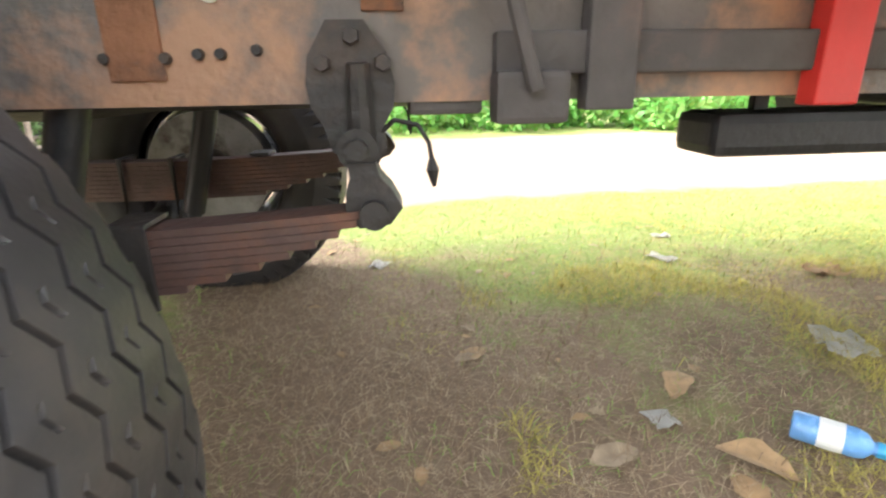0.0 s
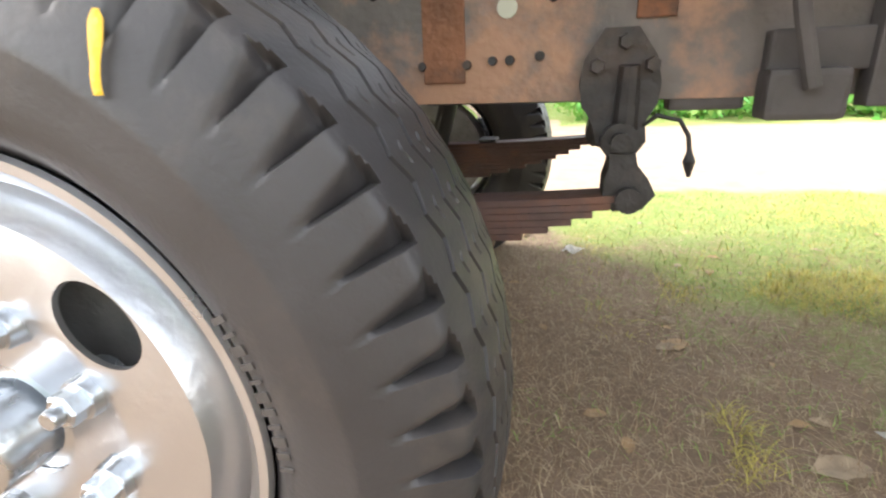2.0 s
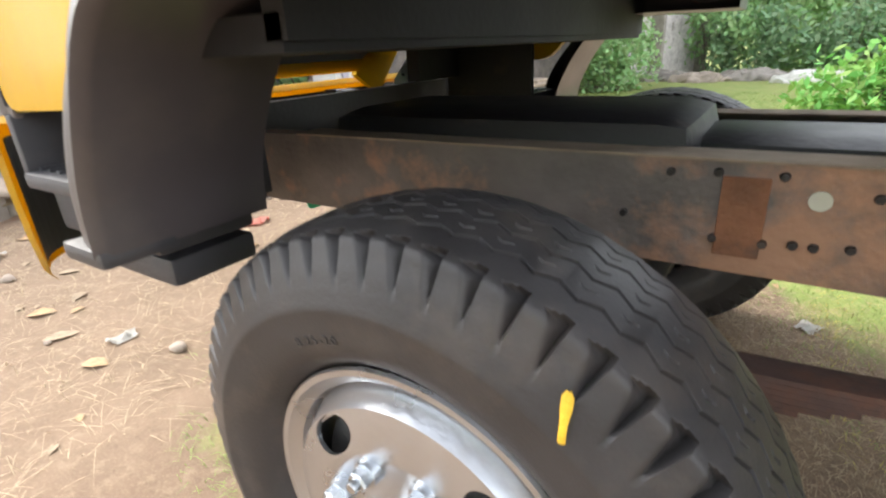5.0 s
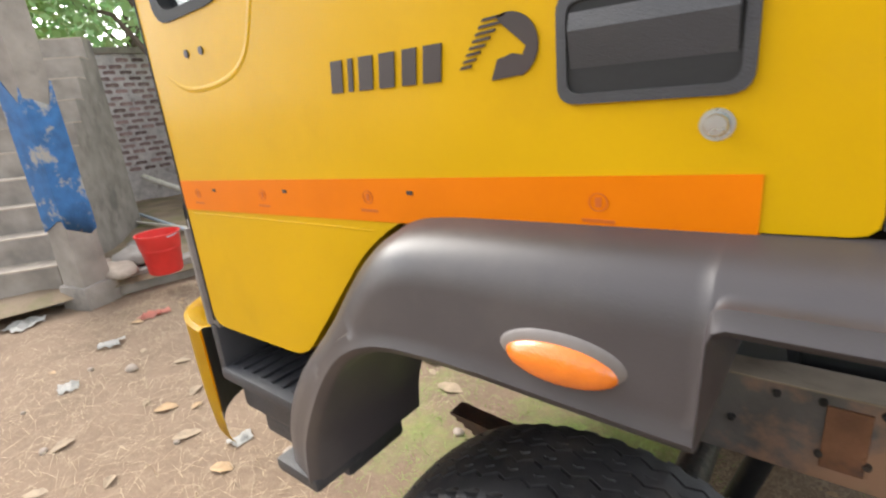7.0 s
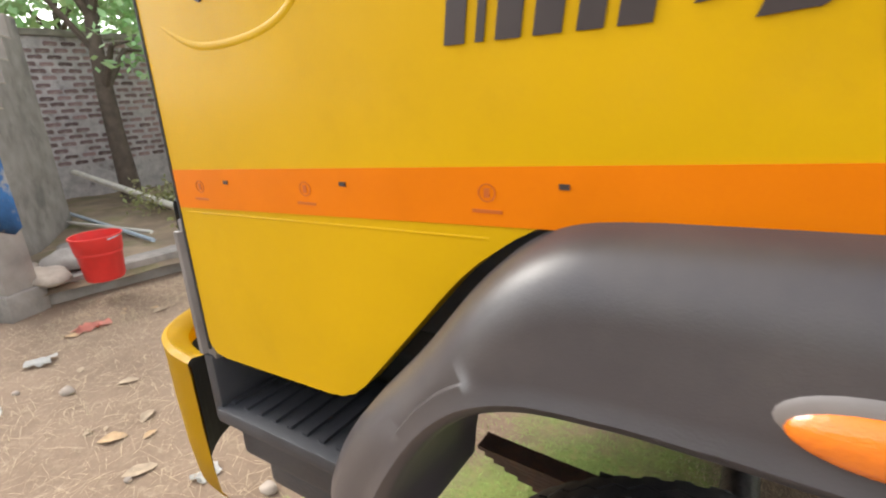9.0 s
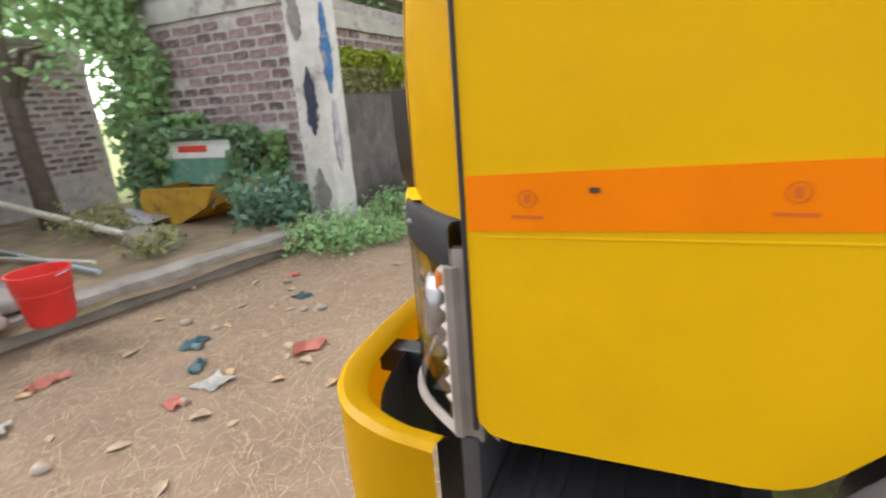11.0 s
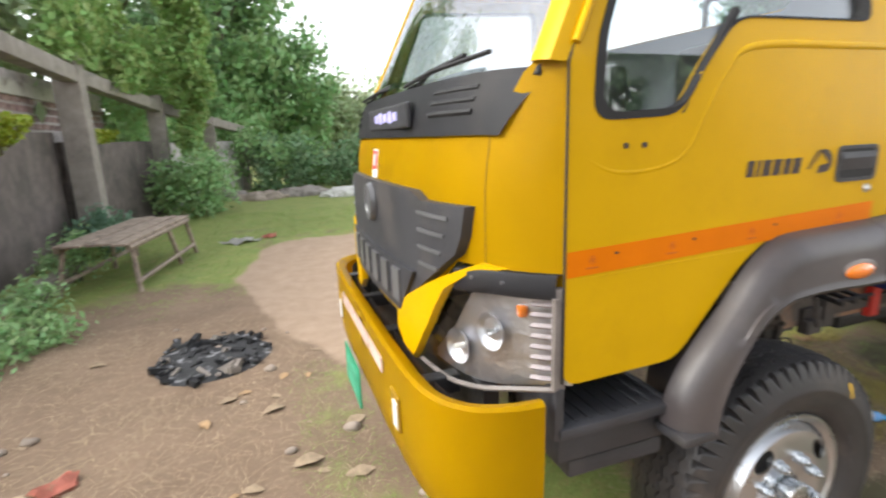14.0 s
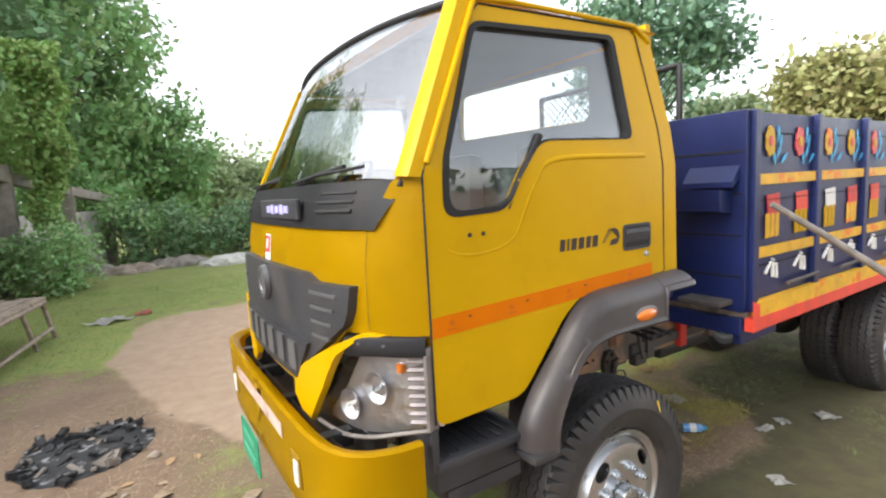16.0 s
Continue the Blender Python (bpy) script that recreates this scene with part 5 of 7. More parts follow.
# ---- load body ----
BED_X0, BED_X1, BED_Z0, BED_Z1, BED_Y0, BED_Y1 = 1.12, 5.0, 0.985, 2.22, -0.01, 2.02
mat_ytrim = mat("yellow_trim", (0.75, 0.42, 0.02), 0.5, 0, 0.15, 9, 0.1, 50, (0.8, 0.2, 0.01), 6, 0.55, 0.05)
mat_pink = mat("coral_red_trim", (0.78, 0.07, 0.04), 0.5, 0, 0.12, 9, 0.1, 50)


def build_bed():
    def flat(name, x0, x1, z0, z1, mt, proud=0.006, parent=None, label=""):
        bm = bmesh.new()
        box(bm, ((x0 + x1) / 2, BED_Y0 - proud / 2, (z0 + z1) / 2), (x1 - x0, proud, z1 - z0))
        return cab_part(name, bm, mt, parent or truck, label)
    # floor and walls
    bm = bmesh.new()
    box(bm, ((BED_X0 + BED_X1) / 2, MID, BED_Z0 + 0.09), (BED_X1 - BED_X0, BED_Y1 - BED_Y0 - 0.01, 0.12))
    cab_part("bed_floor", bm, WOOD, truck)
    nb = 4
    pitch = (BED_X1 - BED_X0) / 5
    for near in (True, False):
        f = (lambda p: p) if near else mirrored
        bm = bmesh.new()
        box(bm, f(((BED_X0 + BED_X1) / 2, BED_Y0 + 0.025, (BED_Z0 + BED_Z1) / 2 + 0.06)), (BED_X1 - BED_X0, 0.04, BED_Z1 - BED_Z0 - 0.12), 0.004)
        side = cab_part("side_board", bm, NAVY, truck, "navy painted wooden side board")
        for k in range(6):
            bm = bmesh.new()
            box(bm, f((BED_X0 + 0.03 + (BED_X1 - BED_X0 - 0.06) * k / 5, BED_Y0 - 0.008, (BED_Z0 + BED_Z1) / 2 + 0.06)), (0.06, 0.045, BED_Z1 - BED_Z0 - 0.10), 0.006)
            cab_part("stake", bm, NAVY, side)
        for k in range(3):
            bm = bmesh.new()
            box(bm, f(((BED_X0 + BED_X1) / 2, BED_Y0 - 0.002, BED_Z0 + 0.36 + 0.38 * k)), (BED_X1 - BED_X0, 0.008, 0.006))
            cab_part("board_gap", bm, CAVITY, side)
    bm = bmesh.new()
    box(bm, (BED_X0 - 0.02, MID, (BED_Z0 + BED_Z1) / 2 + 0.06), (0.05, BED_Y1 - BED_Y0, BED_Z1 - BED_Z0 - 0.1), 0.004)
    head = cab_part("headboard", bm, NAVY, truck, "navy painted headboard")
    for k in range(4):
        bm = bmesh.new()
        box(bm, (BED_X0 - 0.046, MID, 1.30 + 0.235 * k), (0.006, BED_Y1 - BED_Y0 - 0.04, 0.010))
        cab_part("board_gap", bm, CAVITY, head)
    # slanted shelves on the headboard
    bm = bmesh.new()
    prism(bm, [(BED_X0 - 0.045, 1.86), (BED_X0 - 0.045, 1.93), (BED_X0 - 0.12, 1.84), (BED_X0 - 0.12, 1.81)], 0.02, 0.32, 1)
    prism(bm, [(BED_X0 - 0.045, 1.66), (BED_X0 - 0.045, 1.78), (BED_X0 - 0.18, 1.80), (BED_X0 - 0.17, 1.68)], 0.06, 0.36, 1)
    cab_part("headboard_box", bm, NAVY, head)
    bm = bmesh.new()
    box(bm, (BED_X0 - 0.11, 0.18, 1.15), (0.14, 0.26, 0.03), 0.006)
    cab_part("headboard_step", bm, mat_greybeam, head)
    bm = bmesh.new()
    box(bm, (BED_X0 + 0.02, MID, BED_Z0 + 0.02), (0.14, 2.0, 0.10), 0.01)
    cab_part("front_bolster", bm, NAVY, head)
    # mesh guard over the headboard
    bm = bmesh.new()
    y0, y1, z0, z1 = 0.42, 1.65, BED_Z1, 2.56
    for y in (y0, y1):
        rod(bm, (BED_X0, y, z0 - 0.3), (BED_X0, y, z1), 0.02, seg=8)
    rod(bm, (BED_X0, y0, z1), (BED_X0, y1, z1), 0.02, seg=8)
    guard = cab_part("cab_guard", bm, BLACK, truck, "black steel mesh guard", 40)
    bm = bmesh.new()
    for k in range(22):
        t = k / 21
        for d in (1, -1):
            ya, yb = y0 + (y1 - y0) * t, y0 + (y1 - y0) * t + d * (z1 - z0)
            za, zb = z0, z1
            if yb > y1:
                zb, yb = z0 + (y1 - ya), y1
            if yb < y0:
                zb, yb = z0 + (ya - y0), y0
            if abs(zb - za) > 0.02:
                rod(bm, (BED_X0, ya, za), (BED_X0, yb, zb), 0.004, seg=4, caps=False)
    cab_part("guard_mesh", bm, BLACK, guard)
    # painted trim and panels on the near side
    side = [o for o in truck.children if o.name.startswith("side_board")][0]
    flat("red_edge", BED_X0 - 0.03, BED_X1, BED_Z0, BED_Z0 + 0.075, mat_pink, 0.05, side, "coral red painted edge")
    flat("yellow_edge", BED_X0 + 0.04, BED_X1, BED_Z0 + 0.075, BED_Z0 + 0.165, mat_ytrim, 0.045, side, "yellow painted edge")
    bm = bmesh.new()
    prism(bm, [(BED_X0 - 0.032, BED_Z0), (BED_X0 - 0.032, BED_Z0 + 0.18), (BED_X0 + 0.04, BED_Z0 + 0.15), (BED_X0 + 0.04, BED_Z0)], BED_Y0 - 0.054, BED_Y0 - 0.05, 1)
    cab_part("red_corner", bm, mat_pink, side)
    rng = random.Random(4)
    xs = [BED_X0 + 0.06 + (BED_X1 - BED_X0 - 0.06) * k / 5 for k in range(6)]
    cells = []
    for k in range(5):
        cells += [(xs[k] + 0.03, (xs[k] + xs[k + 1]) / 2 - 0.01), ((xs[k] + xs[k + 1]) / 2 + 0.02, xs[k + 1] - 0.05)]
    for i, (a, b) in enumerate(cells):
        for z in (BED_Z0 + 0.44, BED_Z0 + 0.86):
            flat("yellow_rail", a - 0.02, b + 0.02, z - 0.03, z + 0.03, mat_ytrim, 0.018, side)
        c, w = (a + b) / 2, (b - a)
        # top row: flower and blue leaves
        fl = (YELLOW, REDP, mat_ytrim)[i % 3]
        bm = bmesh.new()
        for q in range(7):
            t = 2 * math.pi * q / 7
            prism(bm, [(c - 0.05 + 0.034 * math.cos(t) + 0.026 * math.cos(s), 2.06 + 0.055 * math.sin(t) + 0.036 * math.sin(s)) for s in np.linspace(0, 2 * math.pi, 8, endpoint=False)], BED_Y0 - 0.006 - 0.0004 * q, BED_Y0 - 0.001, 1)
        cab_part("painted_flower", bm, fl, side)
        bm = bmesh.new()
        prism(bm, [(c - 0.05 + 0.022 * math.cos(s), 2.06 + 0.03 * math.sin(s)) for s in np.linspace(0, 2 * math.pi, 10, endpoint=False)], BED_Y0 - 0.012, BED_Y0 - 0.009, 1)
        cab_part("flower_eye", bm, REDP if fl is not REDP else YELLOW, side)
        bm = bmesh.new()
        for q, (dx, dz, an) in enumerate(((0.05, 1.99, 60), (0.08, 2.04, 75), (0.03, 1.95, 100), (0.1, 1.96, 40), (0.06, 2.08, 85))):
            d = Vector((math.cos(radians(an)), math.sin(radians(an))))
            e = Vector((-d.y, d.x))
            p = Vector((c + dx - 0.02, dz - 0.03))
            prism(bm, [tuple(p), tuple(p + d * 0.05 + e * 0.012), tuple(p + d * 0.10), tuple(p + d * 0.05 - e * 0.012)], BED_Y0 - 0.005 - 0.0005 * q, BED_Y0 - 0.001, 1)
        cab_part("painted_leaf", bm, CYANP, side)
        # middle row: vase-like motif in red, yellow and white
        top, low = ((REDP, mat_ytrim), (mat_pink, YELLOW), (WHITE, YELLOW))[i % 3]
        bm = bmesh.new()
        prism(bm, [(c - 0.08, 1.75), (c + 0.07, 1.76), (c + 0.08, 1.63), (c - 0.06, 1.63)], BED_Y0 - 0.006, BED_Y0 - 0.001, 1)
        cab_part("painted_panel", bm, top, side)
        for q in range(3):
            bm = bmesh.new()
            prism(bm, [(c - 0.085 + 0.055 * q, 1.50), (c - 0.085 + 0.055 * q, 1.64), (c - 0.045 + 0.055 * q, 1.645), (c - 0.045 + 0.055 * q, 1.505)], BED_Y0 - 0.008, BED_Y0 - 0.001, 1)
            cab_part("painted_stroke", bm, low, side)
        # bottom row: small white bird-like flourish
        bm = bmesh.new()
        for q, (x0, z0, x1, z1) in enumerate(((-0.08, 1.29, -0.02, 1.35), (-0.02, 1.35, 0.05, 1.33), (0.0, 1.34, 0.01, 1.26), (0.045, 1.34, 0.055, 1.25), (0.0, 1.37, 0.02, 1.36))):
            rod(bm, (c + x0, BED_Y0 - 0.004, z0), (c + x1, BED_Y0 - 0.004, z1), 0.010, seg=5)
        cab_part("painted_flourish", bm, WHITE, side)
    for k in range(6):
        bm = bmesh.new()
        rod(bm, (xs[k] + 0.35, BED_Y0 - 0.03, 1.205), (xs[k] + 0.75, BED_Y0 - 0.03, 1.215), 0.012, seg=8)
        cab_part("latch_bar", bm, mat_greybeam, side)
    # tail
    bm = bmesh.new()
    box(bm, (BED_X1, MID, (BED_Z0 + BED_Z1) / 2), (0.04, BED_Y1 - BED_Y0, BED_Z1 - BED_Z0), 0.004)
    cab_part("tail_board", bm, NAVY, truck)
    # side guard hanging under the bed edge
    bm = bmesh.new()
    box(bm, (1.35, 0.06, 0.93), (0.42, 0.05, 0.10), 0.008)
    cab_part("under_rail", bm, NAVY, truck)
    # space behind the cab: black equipment between cab and body
    bm = bmesh.new()
    box(bm, (0.74, 0.75, 1.10), (0.34, 0.30, 0.34), 0.03)
    cab_part("air_filter", bm, BLACK, truck, smooth=40)
    bm = bmesh.new()
    box(bm, (0.62, 0.38, 1.28), (0.30, 0.32, 0.16), 0.02)
    cab_part("battery_box", bm, NAVY, truck, "dark blue box behind the cab")
    bm = bmesh.new()
    for x in (0.62, 0.70, 0.78):
        rod(bm, (x, 0.25, 0.98), (x + 0.05, 0.62, 1.0), 0.012, seg=6)
    for y in (0.27, 0.42, 0.58):
        rod(bm, (0.60, y, 0.99), (0.84, y, 0.99), 0.010, seg=6)
    cab_part("step_grating", bm, BLACK, truck)


build_bed()

# long pole leaning from the body's side
pole = thing("leaning_pole", "long grey wooden pole leaning against the truck body", "pole")
bm = bmesh.new()
tube(bm, [(1.28, -0.055, 1.70), (1.6, -0.22, 1.50), (2.0, -0.42, 1.24), (2.6, -0.73, 0.85), (3.3, -1.08, 0.40), (3.92, -1.40, 0.0)], [0.018, 0.021, 0.024, 0.028, 0.03, 0.032], 10)
cab_part("shaft", bm, mat("pole_wood", (0.26, 0.23, 0.21), 0.7, 0, 0.3, 12, 0.3, 40), pole, smooth=50)

# ---- leaves ----
def leaf_material(name, color, rand=0.18):
    m = bpy.data.materials.new(name)
    m.use_nodes = True
    n, l = m.node_tree.nodes, m.node_tree.links
    b = n["Principled BSDF"]
    g = n.new("ShaderNodeNewGeometry")
    r = n.new("ShaderNodeMapRange")
    r.inputs["To Min"].default_value, r.inputs["To Max"].default_value = 1 - rand, 1 + rand
    l.new(g.outputs["Random Per Island"], r.inputs["Value"])
    v = n.new("ShaderNodeVectorMath")
    v.operation = "SCALE"
    v.inputs[0].default_value = color
    l.new(r.outputs[0], v.inputs["Scale"])
    hs = n.new("ShaderNodeHueSaturation")
    r2 = n.new("ShaderNodeMapRange")
    r2.inputs["To Min"].default_value, r2.inputs["To Max"].default_value = 0.47, 0.53
    l.new(g.outputs["Random Per Island"], r2.inputs["Value"])
    l.new(r2.outputs[0], hs.inputs["Hue"])
    l.new(v.outputs[0], hs.inputs["Color"])
    l.new(hs.outputs[0], b.inputs["Base Color"])
    b.inputs["Roughness"].default_value = 0.55
    tr = n.new("ShaderNodeBsdfTranslucent")
    l.new(hs.outputs[0], tr.inputs[0])
    mx = n.new("ShaderNodeMixShader")
    mx.inputs[0].default_value = 0.25
    l.new(b.outputs[0], mx.inputs[1])
    l.new(tr.outputs[0], mx.inputs[2])
    l.new(mx.outputs[0], n["Material Output"].inputs["Surface"])
    return m


LEAF_DARK = leaf_material("dark_leaves", (0.212, 0.33, 0.178))
LEAF_MID = leaf_material("green_leaves", (0.3, 0.463, 0.203))
LEAF_LIGHT = leaf_material("light_creeper_leaves", (0.284, 0.419, 0.135))
LEAF_CROP = leaf_material("bright_crop_leaves", (0.20, 0.42, 0.09))
LEAF_LIME = leaf_material("lime_leaves", (0.30, 0.36, 0.03))
LEAF_BLUE = leaf_material("bluish_leaves", (0.156, 0.273, 0.176))
# haze over the trees is put into this paler leaf colour
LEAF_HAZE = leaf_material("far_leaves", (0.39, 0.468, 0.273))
LEAF_OLIVE = leaf_material("olive_leaves", (0.33, 0.33, 0.14))
GRASS = mat("grass_blades", (0.25, 0.35, 0.085), 0.7, 0, 0.3, 30)
GRASSY = mat("yellow_grass_blades", (0.50, 0.42, 0.10), 0.7, 0, 0.3, 30)
STRAW = mat("dry_straw", (0.46, 0.35, 0.22), 0.7, 0, 0.35, 40)
rs = np.random.RandomState(3)


def leaf_mesh(name, centres, size, mt, parent=None, flat=0.5, narrow=0.5):
    """Many small pointed leaves, each one folded quad, at the given places."""
    c = np.asarray(centres, float)
    n = len(c)
    d = rs.normal(size=(n, 3))
    d /= np.linalg.norm(d, axis=1)[:, None]
    up = rs.normal(size=(n, 3)) * (1 - flat) + np.array([0, 0, 1]) * flat
    e = np.cross(d, up)
    e /= np.linalg.norm(e, axis=1)[:, None] + 1e-9
    s = (size * (0.6 + 0.8 * rs.rand(n)))[:, None]
    v = np.stack([c - d * s * 0.5, c + e * s * narrow * 0.5, c + d * s * 0.5, c - e * s * narrow * 0.5], 1).reshape(-1, 3)
    me = bpy.data.meshes.new(name)
    me.vertices.add(4 * n)
    me.vertices.foreach_set("co", v.ravel())
    me.loops.add(4 * n)
    me.loops.foreach_set("vertex_index", np.arange(4 * n, dtype=np.int32))
    me.polygons.add(n)
    me.polygons.foreach_set("loop_start", np.arange(0, 4 * n, 4, dtype=np.int32))
    me.polygons.foreach_set("loop_total", np.full(n, 4, dtype=np.int32))
    me.update(calc_edges=True)
    me.shade_flat()
    me.materials.append(mt)
    ob = new(name, me)
    ob.parent = parent
    return ob


def clumps(centre, radius, n_clumps, per, spread):
    """Leaf places in clumps over a rough ball, thinner inside."""
    out = []
    for _ in range(n_clumps):
        d = rs.normal(size=3)
        d /= np.linalg.norm(d)
        k = (0.55 + 0.5 * rs.rand())
        c = np.array(centre) + d * np.array(radius) * k
        out.append(c + rs.normal(size=(per, 3)) * spread)
    return np.concatenate(out)


def tree(label, x, y, h, r, mt, leaf=0.22, trunk=0.16, lean=0.0, low=0.35, n=42, per=80, group=""):
    t = thing("tree", label, "tree", group, m=Matrix.Translation((x, y, 0)))
    bm = bmesh.new()
    top = Vector((lean * h, 0.05 * h, h * 0.8))
    pts = curve_pts([(0, 0, -0.1), (lean * h * 0.3, 0, h * 0.3), (lean * h * 0.6, 0.02 * h, h * 0.55), tuple(top)], 10)
    tube(bm, pts, [trunk * (1 - 0.8 * k / 9) for k in range(10)], 8)
    tips = []
    for k in range(9):
        a = k * 2.4
        base = pts[3 + k % 6]
        tip = base + Vector((math.cos(a) * r * 0.75, math.sin(a) * r * 0.75, h * (0.10 + 0.06 * (k % 3))))
        tube(bm, [base, base.lerp(tip, 0.5) + Vector((0, 0, 0.05 * h)), tip], [trunk * 0.4, trunk * 0.25, trunk * 0.08], 6)
        tips.append(tip)
    part("trunk", bm, BARK, t, smooth=50)
    places = [clumps((lean * h * 0.7, 0, h * (low + (1 - low) / 2)), (r, r, h * (1 - low) / 2), n, per, r * 0.16)]
    for tip in tips:
        places.append(np.array(tip) + rs.normal(size=(per, 3)) * r * 0.2)
    leaf_mesh("crown", np.concatenate(places), leaf, mt, t, 0.62, 0.6)
    return t


def bush(label, x, y, z, r, h, mt, leaf=0.08, n=26, per=60, category="bush", name="bush"):
    t = thing(name, label, category, m=Matrix.Translation((x, y, z)))
    bm = bmesh.new()
    for k in range(7):
        a = k * 0.9
        tube(bm, [(0.05 * math.cos(a), 0.05 * math.sin(a), -0.02), (0.3 * r * math.cos(a), 0.3 * r * math.sin(a), h * 0.5), (0.7 * r * math.cos(a), 0.7 * r * math.sin(a), h * 0.8)], [0.012, 0.008, 0.003], 5)
    part("stems", bm, BARK, t)
    p = clumps((0, 0, h * 0.5), (r, r, h * 0.5), n, per, r * 0.2)
    p[:, 2] = np.abs(p[:, 2])
    leaf_mesh("foliage", p, leaf, mt, t)
    return t


# ---- yard setting ----
def block(name, c, s, mt, label="", cat="", kind="structure", bev=0.01, m=None):
    bm = bmesh.new()
    box(bm, (0, 0, 0), s, bev)
    ob = part(name, bm, mt)
    ob.matrix_world = Matrix.Translation(c) @ (m or Matrix())
    return tagged(ob, label, cat, kind=kind)


def chipped(name, c, s, mt, label, cat, seed, m=None, amount=0.012, kind="structure", step=0.12):
    """A cast block with uneven, chipped faces."""
    bm = bmesh.new()
    box(bm, (0, 0, 0), s, 0.012)
    for ax in range(3):
        k = -s[ax] / 2 + step
        while k < s[ax] / 2 - 0.03:
            no = [0, 0, 0]
            no[ax] = 1
            co = [0, 0, 0]
            co[ax] = k
            bmesh.ops.bisect_plane(bm, geom=[*bm.verts, *bm.edges, *bm.faces], plane_co=co, plane_no=no)
            k += step
    for v in bm.verts:
        v.co += Vector(noise.noise_vector(v.co * 4 + Vector((seed, 0, 0)))) * amount
    ob = part(name, bm, mt, smooth=50)
    ob.matrix_world = Matrix.Translation(c) @ (m or Matrix())
    return tagged(ob, label, cat, kind=kind)


kerb_turn = Matrix.Rotation(math.atan2(-0.55, 2.6), 4, "Z")
chipped("kerb", (-4.80, 2.2, 0.095), (0.26, 3.0, 0.21), CONC, "worn concrete kerb edging a raised strip", "kerb", 1, kerb_turn)
chipped("kerb", (-4.22, 5.55, 0.08), (0.2, 3.2, 0.18), CONC, "low concrete kerb half hidden by weeds", "kerb", 2, Matrix.Rotation(radians(-3), 4, "Z"))

# raised earth behind the kerb
bm = bmesh.new()
grid = []
for j in range(40):
    y = -3 + 0.2 * j
    row = []
    for i in range(34):
        edge = -4.9 + 0.21 * min(max(y - 0.7, -1.2), 4.2)
        x = edge - 0.16 * i
        z = (0.17 + 0.05 * noise.noise((x * 1.5, y * 1.5, 2)) + 0.03 * noise.noise((x * 5, y * 5, 9))) * (1 if i else 0.6)
        row.append(bm.verts.new((x, y, z)))
    grid.append(row)
skin(bm, grid, False)
tagged(part("earth_bank", bm, mat("trodden_earth", (0.24, 0.175, 0.115), 0.95, 0, 0.3, 3, 0.8, 25, (0.16, 0.15, 0.06), 2.2, 0.5, 0.2), smooth=60), "trodden earth strip with rubble and weeds", "ground", kind="structure")

# columns and beam
COLS = [(-4.44, 4.46, 3.5), (-4.40, 9.11, 3.3), (-3.85, 13.2, 2.9), (-2.95, 16.0, 2.5), (-2.10, 18.6, 2.2)]
for k, (x, y, h) in enumerate(COLS):
    c = chipped("column", (x, y, h / 2 - 0.03), (0.40 - 0.02 * k, 0.40 - 0.02 * k, h), (PLASTER if k == 0 else CONC), "weathered concrete column" if k else "whitewashed column with flaking blue and black paint", "column", 10 + k, step=0.25)
    c["group"] = "yard columns"
for (a, b) in (((-4.40, 4.5, 3.0), (-4.34, 9.1, 2.86)), ((-4.34, 9.12, 2.86), (-3.80, 13.2, 2.60)), ((-3.80, 13.22, 2.60), (-2.07, 18.6, 2.12))):
    a, b = Vector(a), Vector(b)
    chipped("beam", (a + b) / 2, (0.24, (b - a).length, 0.25), CONC, "weathered concrete beam across the columns", "beam", 30, (b - a).to_track_quat("Y", "Z").to_matrix().to_4x4(), step=0.4)
stain = mat("black_paint_stain", (0.03, 0.035, 0.06), 0.8, 0, 0.3, 9, 0.3, 60, (0.30, 0.28, 0.26), 5, 0.6, 0.05)


def paint_patch(name, cx, cz, w, h, plane, at, mt, seed, label):
    """A ragged patch of paint on a column face."""
    left, right = [], []
    for k in range(31):
        t = k / 30
        z = cz + h * (t - 0.5)
        q = 0.5 * w * min(1, 4 * t + 0.15, 3 * (1 - t) + 0.1)
        left.append((cx - q * (0.75 + 0.6 * noise.noise((z * 5, seed, 1)) + 0.35 * noise.noise((z * 17, seed, 2))), z))
        right.append((cx + q * (0.75 + 0.6 * noise.noise((z * 5, seed, 5)) + 0.35 * noise.noise((z * 17, seed, 7))), z))
    pts = left + right[::-1]
    bm = bmesh.new()
    prism(bm, pts, at - 0.012, at + 0.02, plane)
    return tagged(part(name, bm, mt), label, "paint", kind="structure")


paint_patch("trim", -4.42, 1.55, 0.20, 0.75, 1, 4.46 - 0.2, stain, 1, "black paint daubed on the column")
paint_patch("trim", -4.50, 2.45, 0.22, 0.5, 1, 4.46 - 0.2, mat("grey_stain", (0.22, 0.20, 0.19), 0.85, 0, 0.3, 8, 0.3, 60), 5, "grey stain on the column")
paint_patch("trim", 4.40, 2.10, 0.20, 0.95, 0, -4.24, BLUEP, 9, "flaking blue paint on the column")
paint_patch("trim", 4.42, 1.15, 0.16, 0.8, 0, -4.24, mat("lavender_stain", (0.36, 0.34, 0.38), 0.85, 0, 0.3, 8, 0.3, 60), 12, "greyish paint streak on the column")
paint_patch("trim", -4.44, 0.45, 0.24, 0.7, 1, 4.46 - 0.2, bpy.data.materials["grey_stain"], 15, "grey stain on the column")

